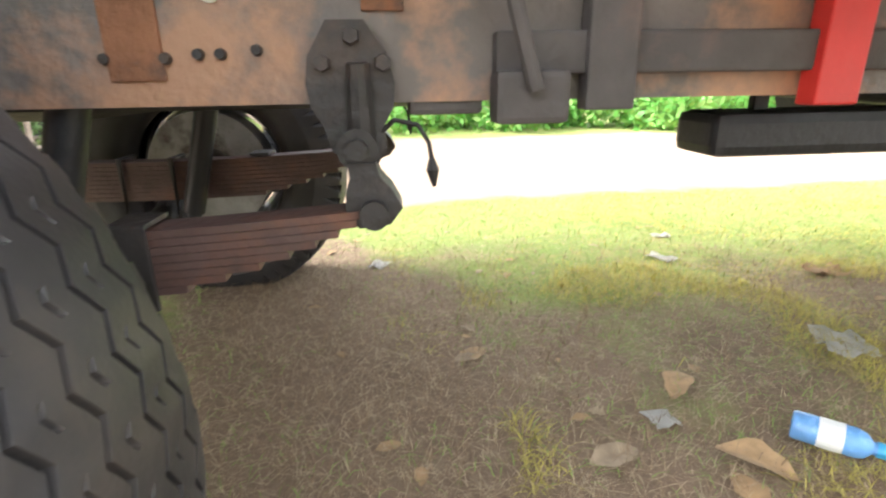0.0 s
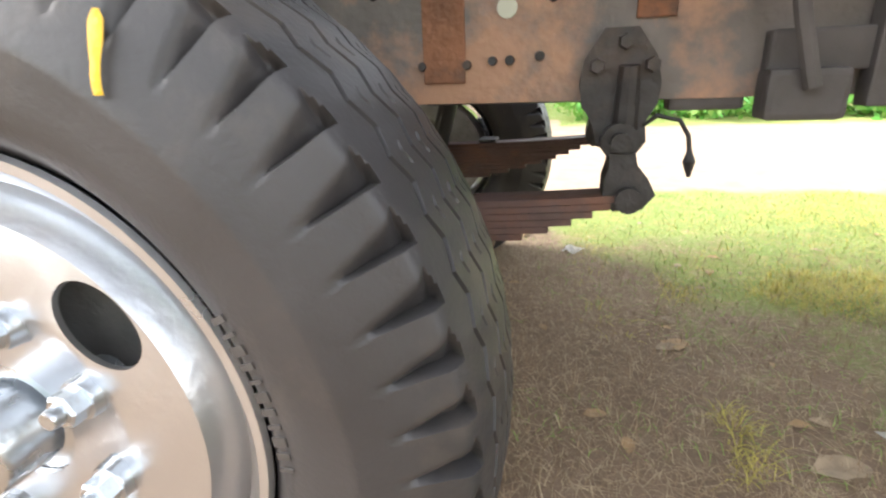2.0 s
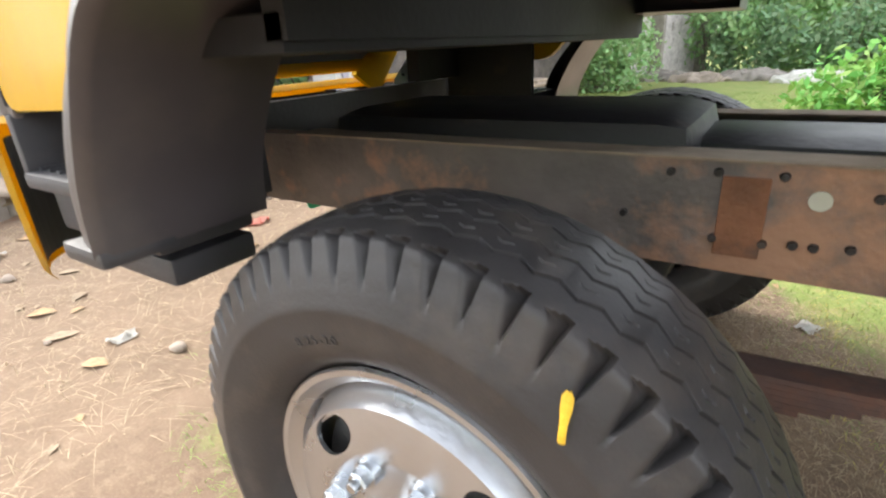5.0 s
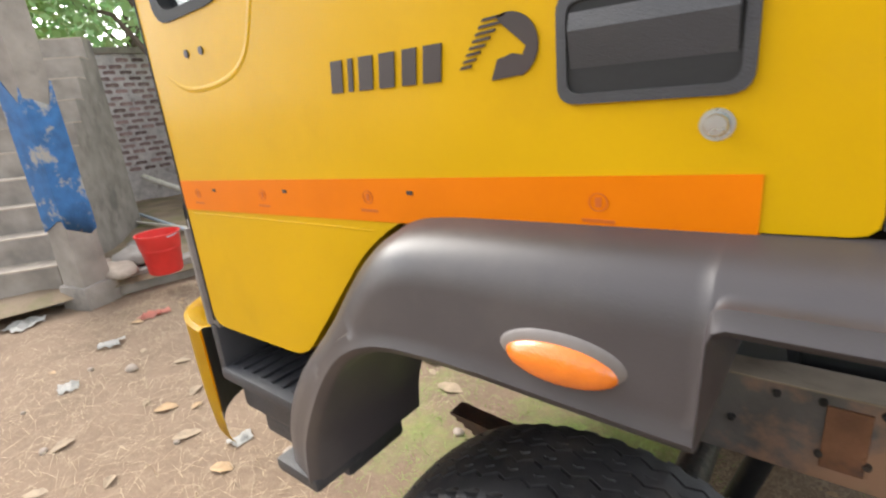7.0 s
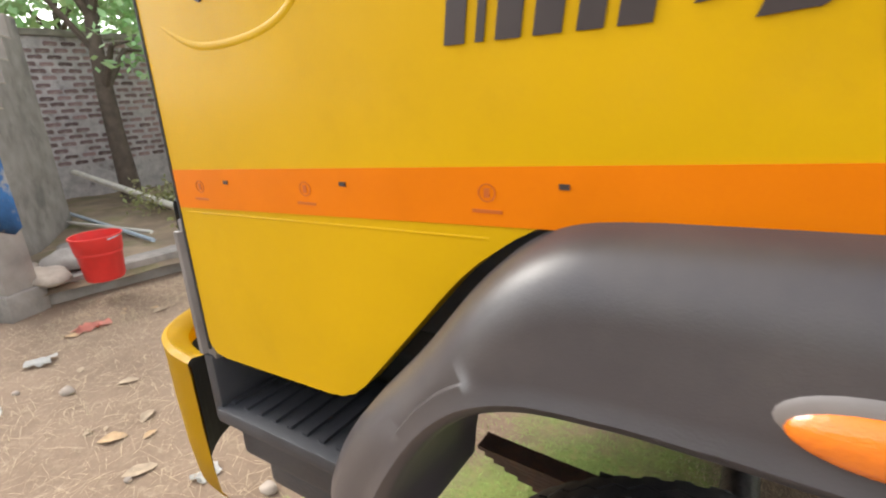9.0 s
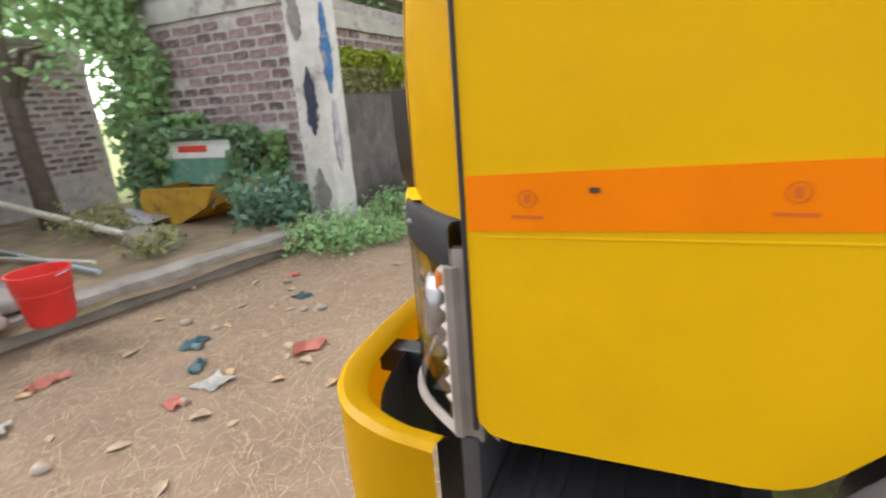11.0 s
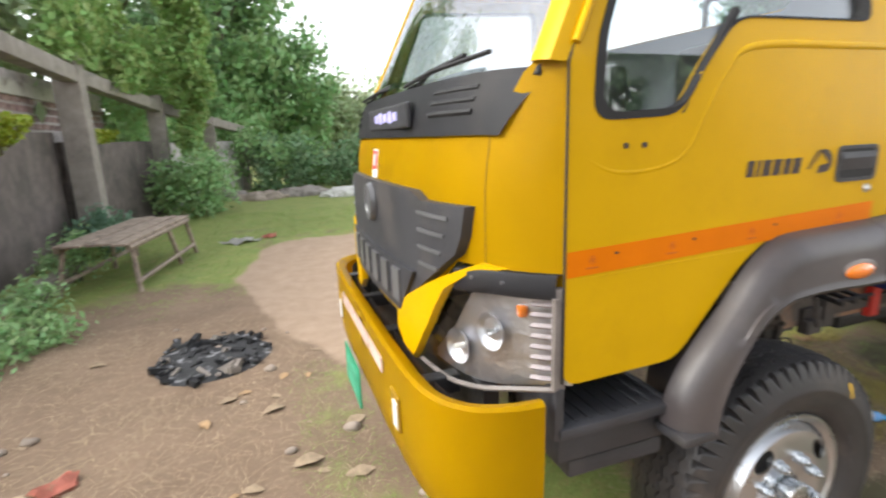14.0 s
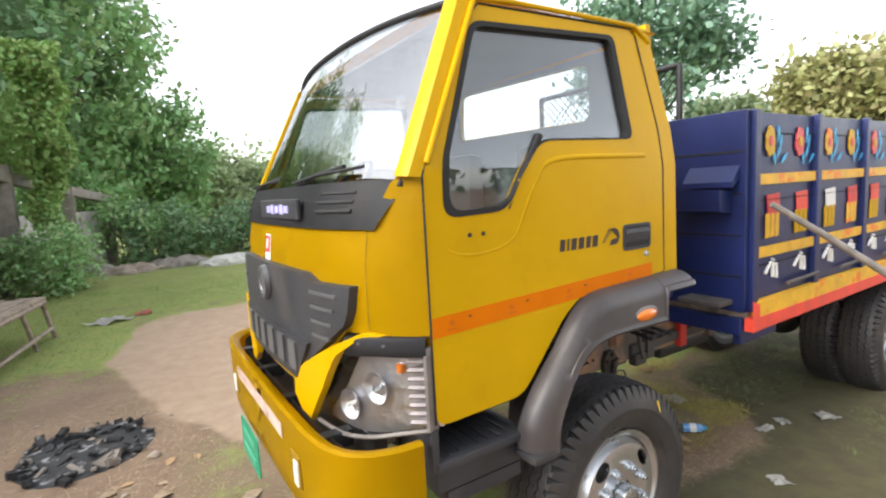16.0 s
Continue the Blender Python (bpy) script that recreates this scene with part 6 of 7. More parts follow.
# brick walls
def brick_wall(name, label, origin, along, length, height, course, pitch, start, skip, seed, thick=0.24):
    """Bricks as parts on a mortar body; along is the wall's direction."""
    ang = math.atan2(along[1], along[0])
    m = Matrix.Translation(origin) @ Matrix.Rotation(ang, 4, "Z")
    bm = bmesh.new()
    box(bm, (length / 2, thick / 2 + 0.012, height / 2), (length, thick, height))
    body = part(name, bm, MORTAR)
    body.matrix_world = m
    tagged(body, label, "wall", kind="structure")
    shapes = []
    rng = random.Random(seed)
    for q in range(5):
        b = bmesh.new()
        w, h = pitch - 0.035, course - 0.03
        pts = [(-w / 2 + rng.uniform(0, 0.02), -h / 2 + rng.uniform(0, 0.012)), (w / 2 - rng.uniform(0, 0.02), -h / 2 + rng.uniform(0, 0.012)), (w / 2 - rng.uniform(0, 0.02), h / 2 - rng.uniform(0, 0.012)), (-w / 2 + rng.uniform(0, 0.02), h / 2 - rng.uniform(0, 0.012))]
        prism(b, rounded(pts, 0.018, 1), -0.012 + 0.003 * q, 0.05, 1)
        me = bpy.data.meshes.new("brick")
        bmesh.ops.recalc_face_normals(b, faces=b.faces)
        b.to_mesh(me)
        b.free()
        me.materials.append(BRICK)
        shapes.append(me)
    rows = int((height - start) / course)
    for r in range(rows):
        z = start + course * (r + 0.5)
        if skip(z):
            continue
        n = int(length / pitch)
        for k in range(n):
            if rng.random() < 0.07:
                continue
            ob = new("brick", shapes[rng.randrange(5)])
            ob.parent = body
            x = pitch * (k + 0.5 + (0.5 if r % 2 else 0)) + rng.uniform(-0.012, 0.012)
            if x > length - 0.05:
                bpy.data.objects.remove(ob)
                continue
            ob.location = (x, rng.uniform(-0.003, 0.006), z + rng.uniform(-0.006, 0.006))
            ob.rotation_euler = (0, rng.uniform(-0.03, 0.03), 0)
    return body


def plain_band(name, c, s, mt, label, m=None):
    return chipped(name, c, s, mt, label, "wall", 44, m, 0.01, step=0.3)


plain_band("trim", (-6.55, 4.98, 2.88), (3.9, 0.24, 0.27), PLASTER, "whitewashed plaster band on the wall")
plain_band("trim", (-5.02, 9.0, 2.62), (0.16, 7.8, 0.22), PLASTER, "whitewashed plaster band on the wall")

# sooty lower wall with a ledge between the columns
chipped("wall_west_low", (-4.86, 7.0, 0.98), (0.22, 4.2, 1.96), OLDWALL, "sooty old wall under a ledge of creeper", "wall", 51, None, 0.02, step=0.3)
for (a, b, h) in (((-4.80, 9.2, 0), (-4.10, 13.3, 0), 1.8), ((-4.10, 13.3, 0), (-2.30, 18.7, 0), 1.75)):
    a, b = Vector(a), Vector(b)
    chipped("wall_west_low", (a + b) / 2 + Vector((0, 0, h / 2)), (0.2, (b - a).length, h), OLDWALL if a.y < 10 else MORTAR, "old wall between columns", "wall", 52, (b - a).to_track_quat("Y", "Z").to_matrix().to_4x4(), 0.02, step=0.5)

# coping of the far boundary wall
chipped("trim", (-9.6, 1.0, 2.70), (0.34, 8.3, 0.10), CONC, "concrete coping on the boundary wall", "coping", 61, step=0.4)

# stairs beside the near column
stairs = thing("stairs", "concrete stairs with worn pale treads", "stairs", kind="structure")
sm = Matrix.Translation((-5.41, 0.29, 0)) @ Matrix.Rotation(math.atan2(0.82, 0.57), 4, "Z")
for k in range(10):
    bm = bmesh.new()
    top = 0.37 + 0.245 * k
    box(bm, (-0.62, 0.27 * k + 0.16, top / 2), (2.0, 0.32, top), 0.012)
    for v in bm.verts:
        v.co = sm @ v.co
        v.co += Vector(noise.noise_vector(v.co * 6)) * 0.006
    st = part("step", bm, CONC, stairs)
    bm = bmesh.new()
    box(bm, (-0.62, 0.27 * k + 0.15, top + 0.006), (2.0, 0.30, 0.014), 0.004)
    for v in bm.verts:
        v.co = sm @ v.co
    part("tread", bm, mat_tread if k else mat("worn_tread", (0.38, 0.32, 0.26), 0.9, 0, 0.2, 7, 0.4, 50), st)
    if not k:
        mat_tread = bpy.data.materials["worn_tread"]
col = chipped("column", (-4.98, 0.74, 1.7), (0.255, 0.255, 3.4), CONC, "concrete column painted blue half way up", "column", 71, Matrix.Rotation(radians(20), 4, "Z"), step=0.25)
col["group"] = "yard columns"
blue = chipped("trim", (-4.98, 0.74, 1.30), (0.270, 0.270, 1.12), BLUEP, "flaking blue paint round the column", "paint", 72, Matrix.Rotation(radians(20), 4, "Z"), 0.01, step=0.2)
for v in blue.data.vertices:
    if abs(v.co.z) > 0.4:
        v.co.z += 0.22 * noise.noise((v.co.x * 9, v.co.y * 9, v.co.z)) + 0.1 * noise.noise((v.co.x * 30, v.co.y * 30, 3))
chipped("trim", (-4.98, 0.74, 0.10), (0.32, 0.32, 0.22), CONC, "rough concrete column foot", "column", 73, Matrix.Rotation(radians(20), 4, "Z"), 0.02)

# ---- things of the yard ----
bucket = thing("bucket", "red plastic bucket with a wire handle", "bucket", m=Matrix.Translation((-4.60, 1.27, 0.19)))
bm = bmesh.new()
prof = [(0.0, 0.01), (0.125, 0.01), (0.135, 0.0), (0.145, 0.02), (0.165, 0.22), (0.17, 0.225), (0.17, 0.245), (0.175, 0.25), (0.185, 0.36), (0.193, 0.362), (0.193, 0.375), (0.182, 0.375), (0.165, 0.24), (0.135, 0.025), (0.0, 0.02)]
rings = []
for k in range(32):
    a = 2 * math.pi * k / 32
    rings.append([bm.verts.new((r * math.cos(a), r * math.sin(a), z)) for r, z in prof])
for k in range(32):
    for i in range(len(prof) - 1):
        bm.faces.new((rings[k][i], rings[k][i + 1], rings[(k + 1) % 32][i + 1], rings[(k + 1) % 32][i]))
bmesh.ops.remove_doubles(bm, verts=bm.verts, dist=0.0005)
part("tub", bm, REDP, bucket, smooth=40)
bm = bmesh.new()
tube(bm, [(0.19 * math.cos(a), 0.19 * math.sin(a), 0.35 + 0.02 * math.sin(a)) for a in np.linspace(0, math.pi, 14)], 0.005, 6)
part("handle", bm, ZINC, bucket)

pvc = mat("pale_pipe", (0.62, 0.58, 0.50), 0.5, 0, 0.15, 6)
for a, b, r, mt, lb in (((-9.3, 3.05, 0.62), (-6.2, 2.95, 0.27), 0.045, pvc, "long pale plastic pipe on the earth bank"), ((-8.3, 2.35, 0.24), (-5.3, 2.05, 0.22), 0.022, mat("blue_grey_pipe", (0.35, 0.42, 0.48), 0.5, 0, 0.15, 6), "thin blue-grey pipe lying on the bank"), ((-7.9, 2.0, 0.22), (-5.6, 2.2, 0.24), 0.02, pvc, "thin pale pipe lying on the bank")):
    p = thing("pipe", lb, "pipe")
    bm = bmesh.new()
    rod(bm, a, b, r, seg=14)
    part("tube", bm, mt, p, smooth=40)
lump = thing("concrete_lump", "broken concrete lump half overgrown with grass", "rubble")
bm = bmesh.new()
bmesh.ops.create_icosphere(bm, subdivisions=3, radius=0.26, matrix=Matrix.Translation((-5.75, 2.9, 0.2)) @ Matrix.Diagonal((1.5, 0.8, 0.75, 1)))
for v in bm.verts:
    v.co += Vector(noise.noise_vector(v.co * 5)) * 0.06
part("lump", bm, CONC, lump, smooth=60)

scrap = thing("scrap_bucket", "rusty yellow steel loader bucket overgrown with vines", "scrap metal")
mat_oldy = mat("old_yellow_paint", (0.50, 0.28, 0.03), 0.6, 0.1, 0.25, 5, 0.3, 40, (0.14, 0.08, 0.05), 4, 0.53, 0.1)
bm = bmesh.new()
prism(bm, rounded([(-6.95, 0.62), (-5.65, 0.66), (-5.80, 0.42), (-6.35, 0.18), (-6.85, 0.16), (-6.98, 0.35)], 0.05), 3.75, 3.80, 1)
part("side_plate", bm, mat_oldy, scrap)
bm = bmesh.new()
prism(bm, rounded([(-6.95, 0.62), (-5.65, 0.66), (-5.80, 0.42), (-6.35, 0.18), (-6.85, 0.16), (-6.98, 0.35)], 0.05), 4.55, 4.60, 1)
part("side_plate", bm, mat_oldy, scrap)
bm = bmesh.new()
sheet(bm, [[(-5.80, y, 0.42), (-6.35, y, 0.17), (-6.85, y, 0.15), (-6.99, y, 0.35), (-6.96, y, 0.6)] for y in (3.78, 4.57)])
bmesh.ops.solidify(bm, geom=list(bm.faces), thickness=0.02)
part("shell", bm, mat_oldy, scrap)
board = thing("sign_board", "faded green and white sign board leaning among vines", "sign", m=Matrix.Translation((-6.75, 4.45, 0.0)) @ Matrix.Rotation(radians(-8), 4, "X"))
bm = bmesh.new()
box(bm, (0, 0, 0.88), (1.35, 0.05, 0.64), 0.008)
part("panel", bm, mat("faded_green", (0.12, 0.27, 0.19), 0.6, 0, 0.2, 5, 0.1, 30, (0.3, 0.38, 0.33), 4, 0.55), board)
bm = bmesh.new()
box(bm, (0.0, -0.03, 1.04), (1.3, 0.02, 0.24), 0.004)
top = part("white_strip", bm, WHITE, board)
bm = bmesh.new()
box(bm, (-0.05, -0.043, 1.05), (0.55, 0.006, 0.09))
part("red_bar", bm, mat_pink, top)
for x in (-0.55, 0.55):
    bm = bmesh.new()
    box(bm, (x, 0.05, 0.45), (0.05, 0.05, 0.9))
    part("frame_leg", bm, WOOD, board)
sheetm = thing("metal_sheet", "bent grey metal sheets lying by the bank", "scrap metal")
bm = bmesh.new()
prism(bm, [(-7.4, 3.3), (-6.6, 3.1), (-6.5, 3.75), (-7.3, 3.8)], 0.24, 0.252, 2)
for v in bm.verts:
    v.co.z += 0.1 * (v.co.y - 3.1) + 0.04 * math.sin(v.co.x * 5)
part("sheet", bm, mat("dull_zinc", (0.36, 0.37, 0.40), 0.45, 0.6, 0.2, 6), sheetm)

# slatted bench
bench = thing("wooden_bench", "rough grey wooden platform bench with plank top", "bench")
p0, p1, dep = Vector((-3.14, 5.55, 0)), Vector((-2.76, 7.6, 0)), Vector((-0.80, 0.2, 0))
along = (p1 - p0).normalized()
for k in range(5):
    bm = bmesh.new()
    a = p0 + dep * (k + 0.5) / 5
    m = Matrix.Translation(a + (p1 - p0) / 2 + Vector((0, 0, 0.60 + 0.008 * (k % 2)))) @ Matrix.Rotation(math.atan2(along.y, along.x), 4, "Z")
    box(bm, (0, 0, 0), ((p1 - p0).length + 0.16 - 0.07 * (k % 3), 0.15, 0.03), 0.004, m)
    part("plank", bm, WOOD, bench)
for k, t in enumerate((0.06, 0.62, 0.97)):
    for s in (0, 1):
        bm = bmesh.new()
        a = p0.lerp(p1, t) + dep * (0.04 + 0.92 * s)
        rod(bm, a + Vector((0, 0, 0.59)), a + Vector((0.07 if s == 0 else -0.07, 0, 0.0)) - along * (0.12 if t < 0.5 else -0.12), 0.032, seg=6)
        part("leg", bm, WOOD, bench)
for s in (0, 1):
    bm = bmesh.new()
    a = p0 + dep * (0.02 + 0.96 * s)
    tube(bm, [a + along * -0.03 + Vector((0.05 - 0.1 * s, 0, 0.14)), a + (p1 - p0) + Vector((0.05 - 0.1 * s, 0, 0.16))], 0.028, 6)
    tube(bm, [a + Vector((0, 0, 0.55)), a + (p1 - p0) + Vector((0, 0, 0.55))], 0.035, 6)
    part("rail", bm, WOOD, bench)

# burnt fire patch
fire = thing("fire_patch", "burnt black patch of ash and charred bits", "ash")
ASH = mat("ash", (0.035, 0.035, 0.037), 0.95, 0, 0.4, 14, 0.8, 40, (0.30, 0.30, 0.31), 9, 0.57, 0.08)
bm = bmesh.new()
grid = []
for i in range(9):
    ring = []
    for k in range(48):
        a = 2 * math.pi * k / 48
        q = 1 + 0.14 * noise.noise((math.cos(a) * 1.5, math.sin(a) * 1.5, 4)) + 0.05 * noise.noise((math.cos(a) * 5, math.sin(a) * 5, 8))
        r = (0.02 + 0.43 * i / 8) * q
        x, y = -2.15 + r * math.cos(a), 3.18 + r * 1.12 * math.sin(a)
        ring.append(bm.verts.new((x, y, bumps(x, y) + 0.032 * (1 - (i / 8) ** 3) - 0.004 + 0.03 * max(noise.noise((x * 9, y * 9, 0)), 0) * (1 - i / 8))))
    grid.append(ring)
skin(bm, grid, True)
bm.faces.new(grid[0])
part("ash_bed", bm, ASH, fire, smooth=60)
rng = random.Random(8)
for k in range(70):
    bm = bmesh.new()
    a, r = rng.uniform(0, 6.28), 0.43 * math.sqrt(rng.random())
    x, y, s = -2.15 + r * math.cos(a), 3.18 + 1.12 * r * math.sin(a), rng.uniform(0.015, 0.05)
    m = Matrix.Translation((x, y, bumps(x, y) + 0.03)) @ Matrix.Rotation(rng.uniform(0, 6), 4, "Z") @ Matrix.Rotation(rng.uniform(-0.5, 0.5), 4, "Y")
    box(bm, (0, 0, 0), (s * rng.uniform(1, 4), s, s * 0.7), s * 0.2, m)
    part("charred_bit", bm, ASH if k % 5 else CONC, fire)

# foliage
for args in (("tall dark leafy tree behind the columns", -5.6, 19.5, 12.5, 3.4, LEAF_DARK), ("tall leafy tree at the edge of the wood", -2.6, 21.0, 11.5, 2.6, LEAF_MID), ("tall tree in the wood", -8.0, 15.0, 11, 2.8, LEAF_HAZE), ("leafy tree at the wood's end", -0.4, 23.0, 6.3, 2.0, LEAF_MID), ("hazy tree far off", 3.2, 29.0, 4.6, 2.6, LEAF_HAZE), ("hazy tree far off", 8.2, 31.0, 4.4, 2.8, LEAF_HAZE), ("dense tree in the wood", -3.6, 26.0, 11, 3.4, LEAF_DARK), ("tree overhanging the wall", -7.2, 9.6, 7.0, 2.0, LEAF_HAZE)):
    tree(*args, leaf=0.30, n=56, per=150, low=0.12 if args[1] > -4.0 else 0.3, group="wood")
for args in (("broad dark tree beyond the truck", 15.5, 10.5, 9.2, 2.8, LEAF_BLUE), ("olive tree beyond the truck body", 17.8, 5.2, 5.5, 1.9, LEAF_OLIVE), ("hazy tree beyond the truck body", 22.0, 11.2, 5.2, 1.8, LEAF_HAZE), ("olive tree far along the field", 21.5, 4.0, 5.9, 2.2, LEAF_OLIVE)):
    tree(*args, leaf=0.27, n=64, per=140, low=0.5, group="trees beyond the truck")
for args in (("leafy tree behind the boundary wall", -13.5, 5.0, 6.5, 2.2, LEAF_MID), ("leafy tree behind the boundary wall", -13.0, 1.2, 6.0, 2.2, LEAF_LIGHT), ("leafy tree behind the boundary wall", -12.5, 8.5, 7.0, 2.2, LEAF_MID)):
    tree(*args, leaf=0.24, n=50, per=70, low=0.2, group="trees behind the wall")
tree("dark slanting tree trunk clad in creeper", -8.35, 3.4, 6.0, 1.3, LEAF_MID, 0.16, 0.16, -0.05, 0.45, 30, 60)
# row out of view, added to dim the near side and reflect in windows
for k in range(11):
    tree("unseen leafy tree at the back of the yard", -20.0 + 4.4 * k, -19.0 - 2 * math.sin(k * 2.1), 7.5 + 1.2 * math.cos(k * 1.3), 2.3, LEAF_MID if k % 2 else LEAF_DARK, leaf=0.5, n=40, per=60, low=0.15, group="trees at the back")
# low wood edge and field shrubs
for k in range(9):
    bush("dense shrub at the edge of the field", -3.0 + 1.2 * k + 0.3 * math.sin(k * 3), 18.5 + 0.9 * math.cos(k * 2.1), 0, 1.1, (2.0 if k < 3 else 1.5) + 0.6 * math.sin(k * 1.7), LEAF_MID if k % 2 else LEAF_DARK, 0.2, 26, 60)["group"] = "field shrubs"
for k in range(20):
    bush("low green crop bush in the field", 1.2 + 0.75 * k, 8.3 + 0.4 * math.sin(k * 2.3), 0, 0.75, 0.66 + 0.12 * math.sin(k * 1.9), LEAF_CROP, 0.13, 24, 50)["group"] = "field shrubs"
# creepers and bushes along the columns
def creeper(label, boxes, mt, leaf, n, name="creeper"):
    t = thing(name, label, "creeper")
    pts = []
    for (x, y, z), (sx, sy, sz), k in boxes:
        p = (rs.rand(int(n * k), 3) - 0.5) * np.array([sx, sy, sz])
        p += np.array([x, y, z]) + np.stack([0.1 * np.sin(p[:, 2] * 5), 0.12 * np.sin(p[:, 2] * 4 + 1), 0 * p[:, 2]], 1)
        pts.append(p)
    leaf_mesh("leaves", np.concatenate(pts), leaf, mt, t, 0.2, 0.7)
    bm = bmesh.new()
    for (x, y, z), (sx, sy, sz), k in boxes:
        tube(bm, [(x, y, z - sz / 2), (x + sx * 0.2, y + sy * 0.2, z), (x - sx * 0.1, y - sy * 0.2, z + sz / 2)], 0.012, 5)
    part("vine", bm, BARK, t)
    return t


creeper("pale green creeper smothering a column above the beam", [((-3.0, 13.2, 4.15), (0.95, 1.0, 2.7), 1), ((-3.1, 13.2, 2.2), (0.6, 0.6, 1.6), 0.3), ((-4.0, 11.4, 3.2), (0.5, 2.2, 0.9), 0.3)], LEAF_LIGHT, 0.13, 7000)
creeper("green creeper hanging over the beam", [((-4.6, 11.5, 4.2), (0.9, 3.2, 2.2), 1), ((-4.3, 9.3, 3.5), (0.5, 1.6, 0.9), 0.4), ((-3.9, 14.8, 3.6), (0.9, 2.2, 2.0), 0.6)], LEAF_LIGHT, 0.14, 3600)
creeper("lime green creeper on the ledge", [((-4.72, 5.7, 2.05), (0.3, 1.4, 0.28), 1), ((-4.55, 6.6, 1.95), (0.3, 0.9, 0.36), 0.8), ((-4.5, 10.6, 1.9), (0.3, 1.6, 0.25), 0.6)], LEAF_LIME, 0.085, 900)
creeper("dry brown creeper hanging from the ledge", [((-4.68, 5.9, 1.80), (0.2, 2.2, 0.3), 1)], LEAF_OLIVE, 0.07, 1500)
creeper("dark creeper climbing the wall's end", [((-7.75, 4.6, 1.9), (0.9, 0.5, 3.4), 1), ((-7.3, 4.75, 0.9), (1.0, 0.3, 1.2), 0.4), ((-5.7, 4.75, 0.75), (0.5, 0.25, 0.9), 0.25)], LEAF_MID, 0.12, 3600)
creeper("green creeper trailing on the sign board", [((-5.95, 4.5, 0.9), (0.35, 0.3, 0.9), 1), ((-7.55, 4.3, 1.0), (0.4, 0.4, 0.9), 1), ((-6.7, 4.42, 1.27), (1.3, 0.14, 0.12), 0.4)], LEAF_DARK, 0.11, 600)
creeper("mixed green creeper grown over the far wall", [((-5.0, 16.2, 2.4), (0.9, 6.0, 2.6), 1), ((-3.4, 18.6, 2.2), (2.0, 0.8, 2.2), 0.6)], LEAF_MID, 0.16, 6000)
bush("dark green bush beside the column row", -3.05, 12.3, 0, 0.85, 1.5, LEAF_MID, 0.13, 46, 80)
bush("dark green bush by the bench", -4.15, 8.4, 0, 0.5, 0.7, LEAF_BLUE, 0.10, 26, 50)
bush("low bluish leafy bush under the column", -5.15, 4.05, 0.15, 0.55, 0.5, LEAF_BLUE, 0.10, 30, 50)
bush("leafy weeds at the kerb's end", -4.15, 3.75, 0.0, 0.45, 0.26, LEAF_MID, 0.07, 30, 40, "weeds", "weeds")
bush("leafy weeds at the kerb's end", -3.75, 4.15, 0.0, 0.4, 0.2, LEAF_MID, 0.07, 24, 40, "weeds", "weeds")
bush("weeds beside the low kerb", -3.95, 5.0, 0.0, 0.35, 0.35, LEAF_MID, 0.06, 24, 40, "weeds", "weeds")
bush("weeds behind the bench", -4.05, 6.6, 0.0, 0.4, 0.6, LEAF_MID, 0.07, 26, 40, "weeds", "weeds")
bush("grass tuft on the concrete lump", -5.5, 2.75, 0.2, 0.3, 0.16, LEAF_OLIVE, 0.06, 20, 30, "weeds", "weeds")
bush("weeds at the stairs' foot", -6.9, 3.1, 0.2, 0.4, 0.3, LEAF_OLIVE, 0.07, 20, 30, "weeds", "weeds")

# ---- ground cover ----
def blades(name, label, n, place, height, width, mt, lay=0.4):
    """Grass or straw: thin bent blades over the ground, one object of stuff."""
    pts = []
    while len(pts) < n:
        p = place()
        if p is not None:
            pts.append(p)
    p = np.array(pts)
    z = np.array([bumps(x, y) for x, y in p])
    a = rs.rand(n) * 2 * np.pi
    h = height * (0.5 + rs.rand(n))
    d = np.stack([np.cos(a), np.sin(a)], 1)
    e = np.stack([-d[:, 1], d[:, 0]], 1)
    ly = lay * (0.3 + 1.4 * rs.rand(n))
    w = width * (0.6 + 0.8 * rs.rand(n))
    base = np.column_stack([p, z - 0.004])
    mid = base + np.column_stack([d * (h * ly * 0.45)[:, None], h * 0.55 * np.sqrt(np.maximum(1 - 0.5 * ly, 0.05))])
    tip = base + np.column_stack([d * (h * ly * 1.1)[:, None], h * np.maximum(1 - 0.75 * ly, 0.04)])
    e3 = np.column_stack([e * w[:, None], np.zeros(n)])
    v = np.stack([base - e3, base + e3, mid + e3 * 0.8, tip, mid - e3 * 0.8], 1).reshape(-1, 3)
    me = bpy.data.meshes.new(name)
    me.vertices.add(5 * n)
    me.vertices.foreach_set("co", v.ravel())
    me.loops.add(7 * n)
    order = np.array([0, 1, 2, 4, 4, 2, 3])[None, :] + 5 * np.arange(n)[:, None]
    me.loops.foreach_set("vertex_index", order.ravel().astype(np.int32))
    me.polygons.add(2 * n)
    me.polygons.foreach_set("loop_start", (np.array([0, 4])[None, :] + 7 * np.arange(n)[:, None]).ravel().astype(np.int32))
    me.polygons.foreach_set("loop_total", np.tile(np.array([4, 3], dtype=np.int32), n))
    me.update(calc_edges=True)
    me.shade_flat()
    me.materials.append(mt)
    return tagged(new(name, me), label, "grass", kind="stuff")


def spot(x0, x1, y0, y1, want, keep):
    def pick():
        x, y = x0 + (x1 - x0) * rs.rand(), y0 + (y1 - y0) * rs.rand()
        return (x, y) if want(x, y) > 0.3 and rs.rand() < keep * want(x, y) ** 1.5 and sandiness(x, y) < 0.4 else None
    return pick


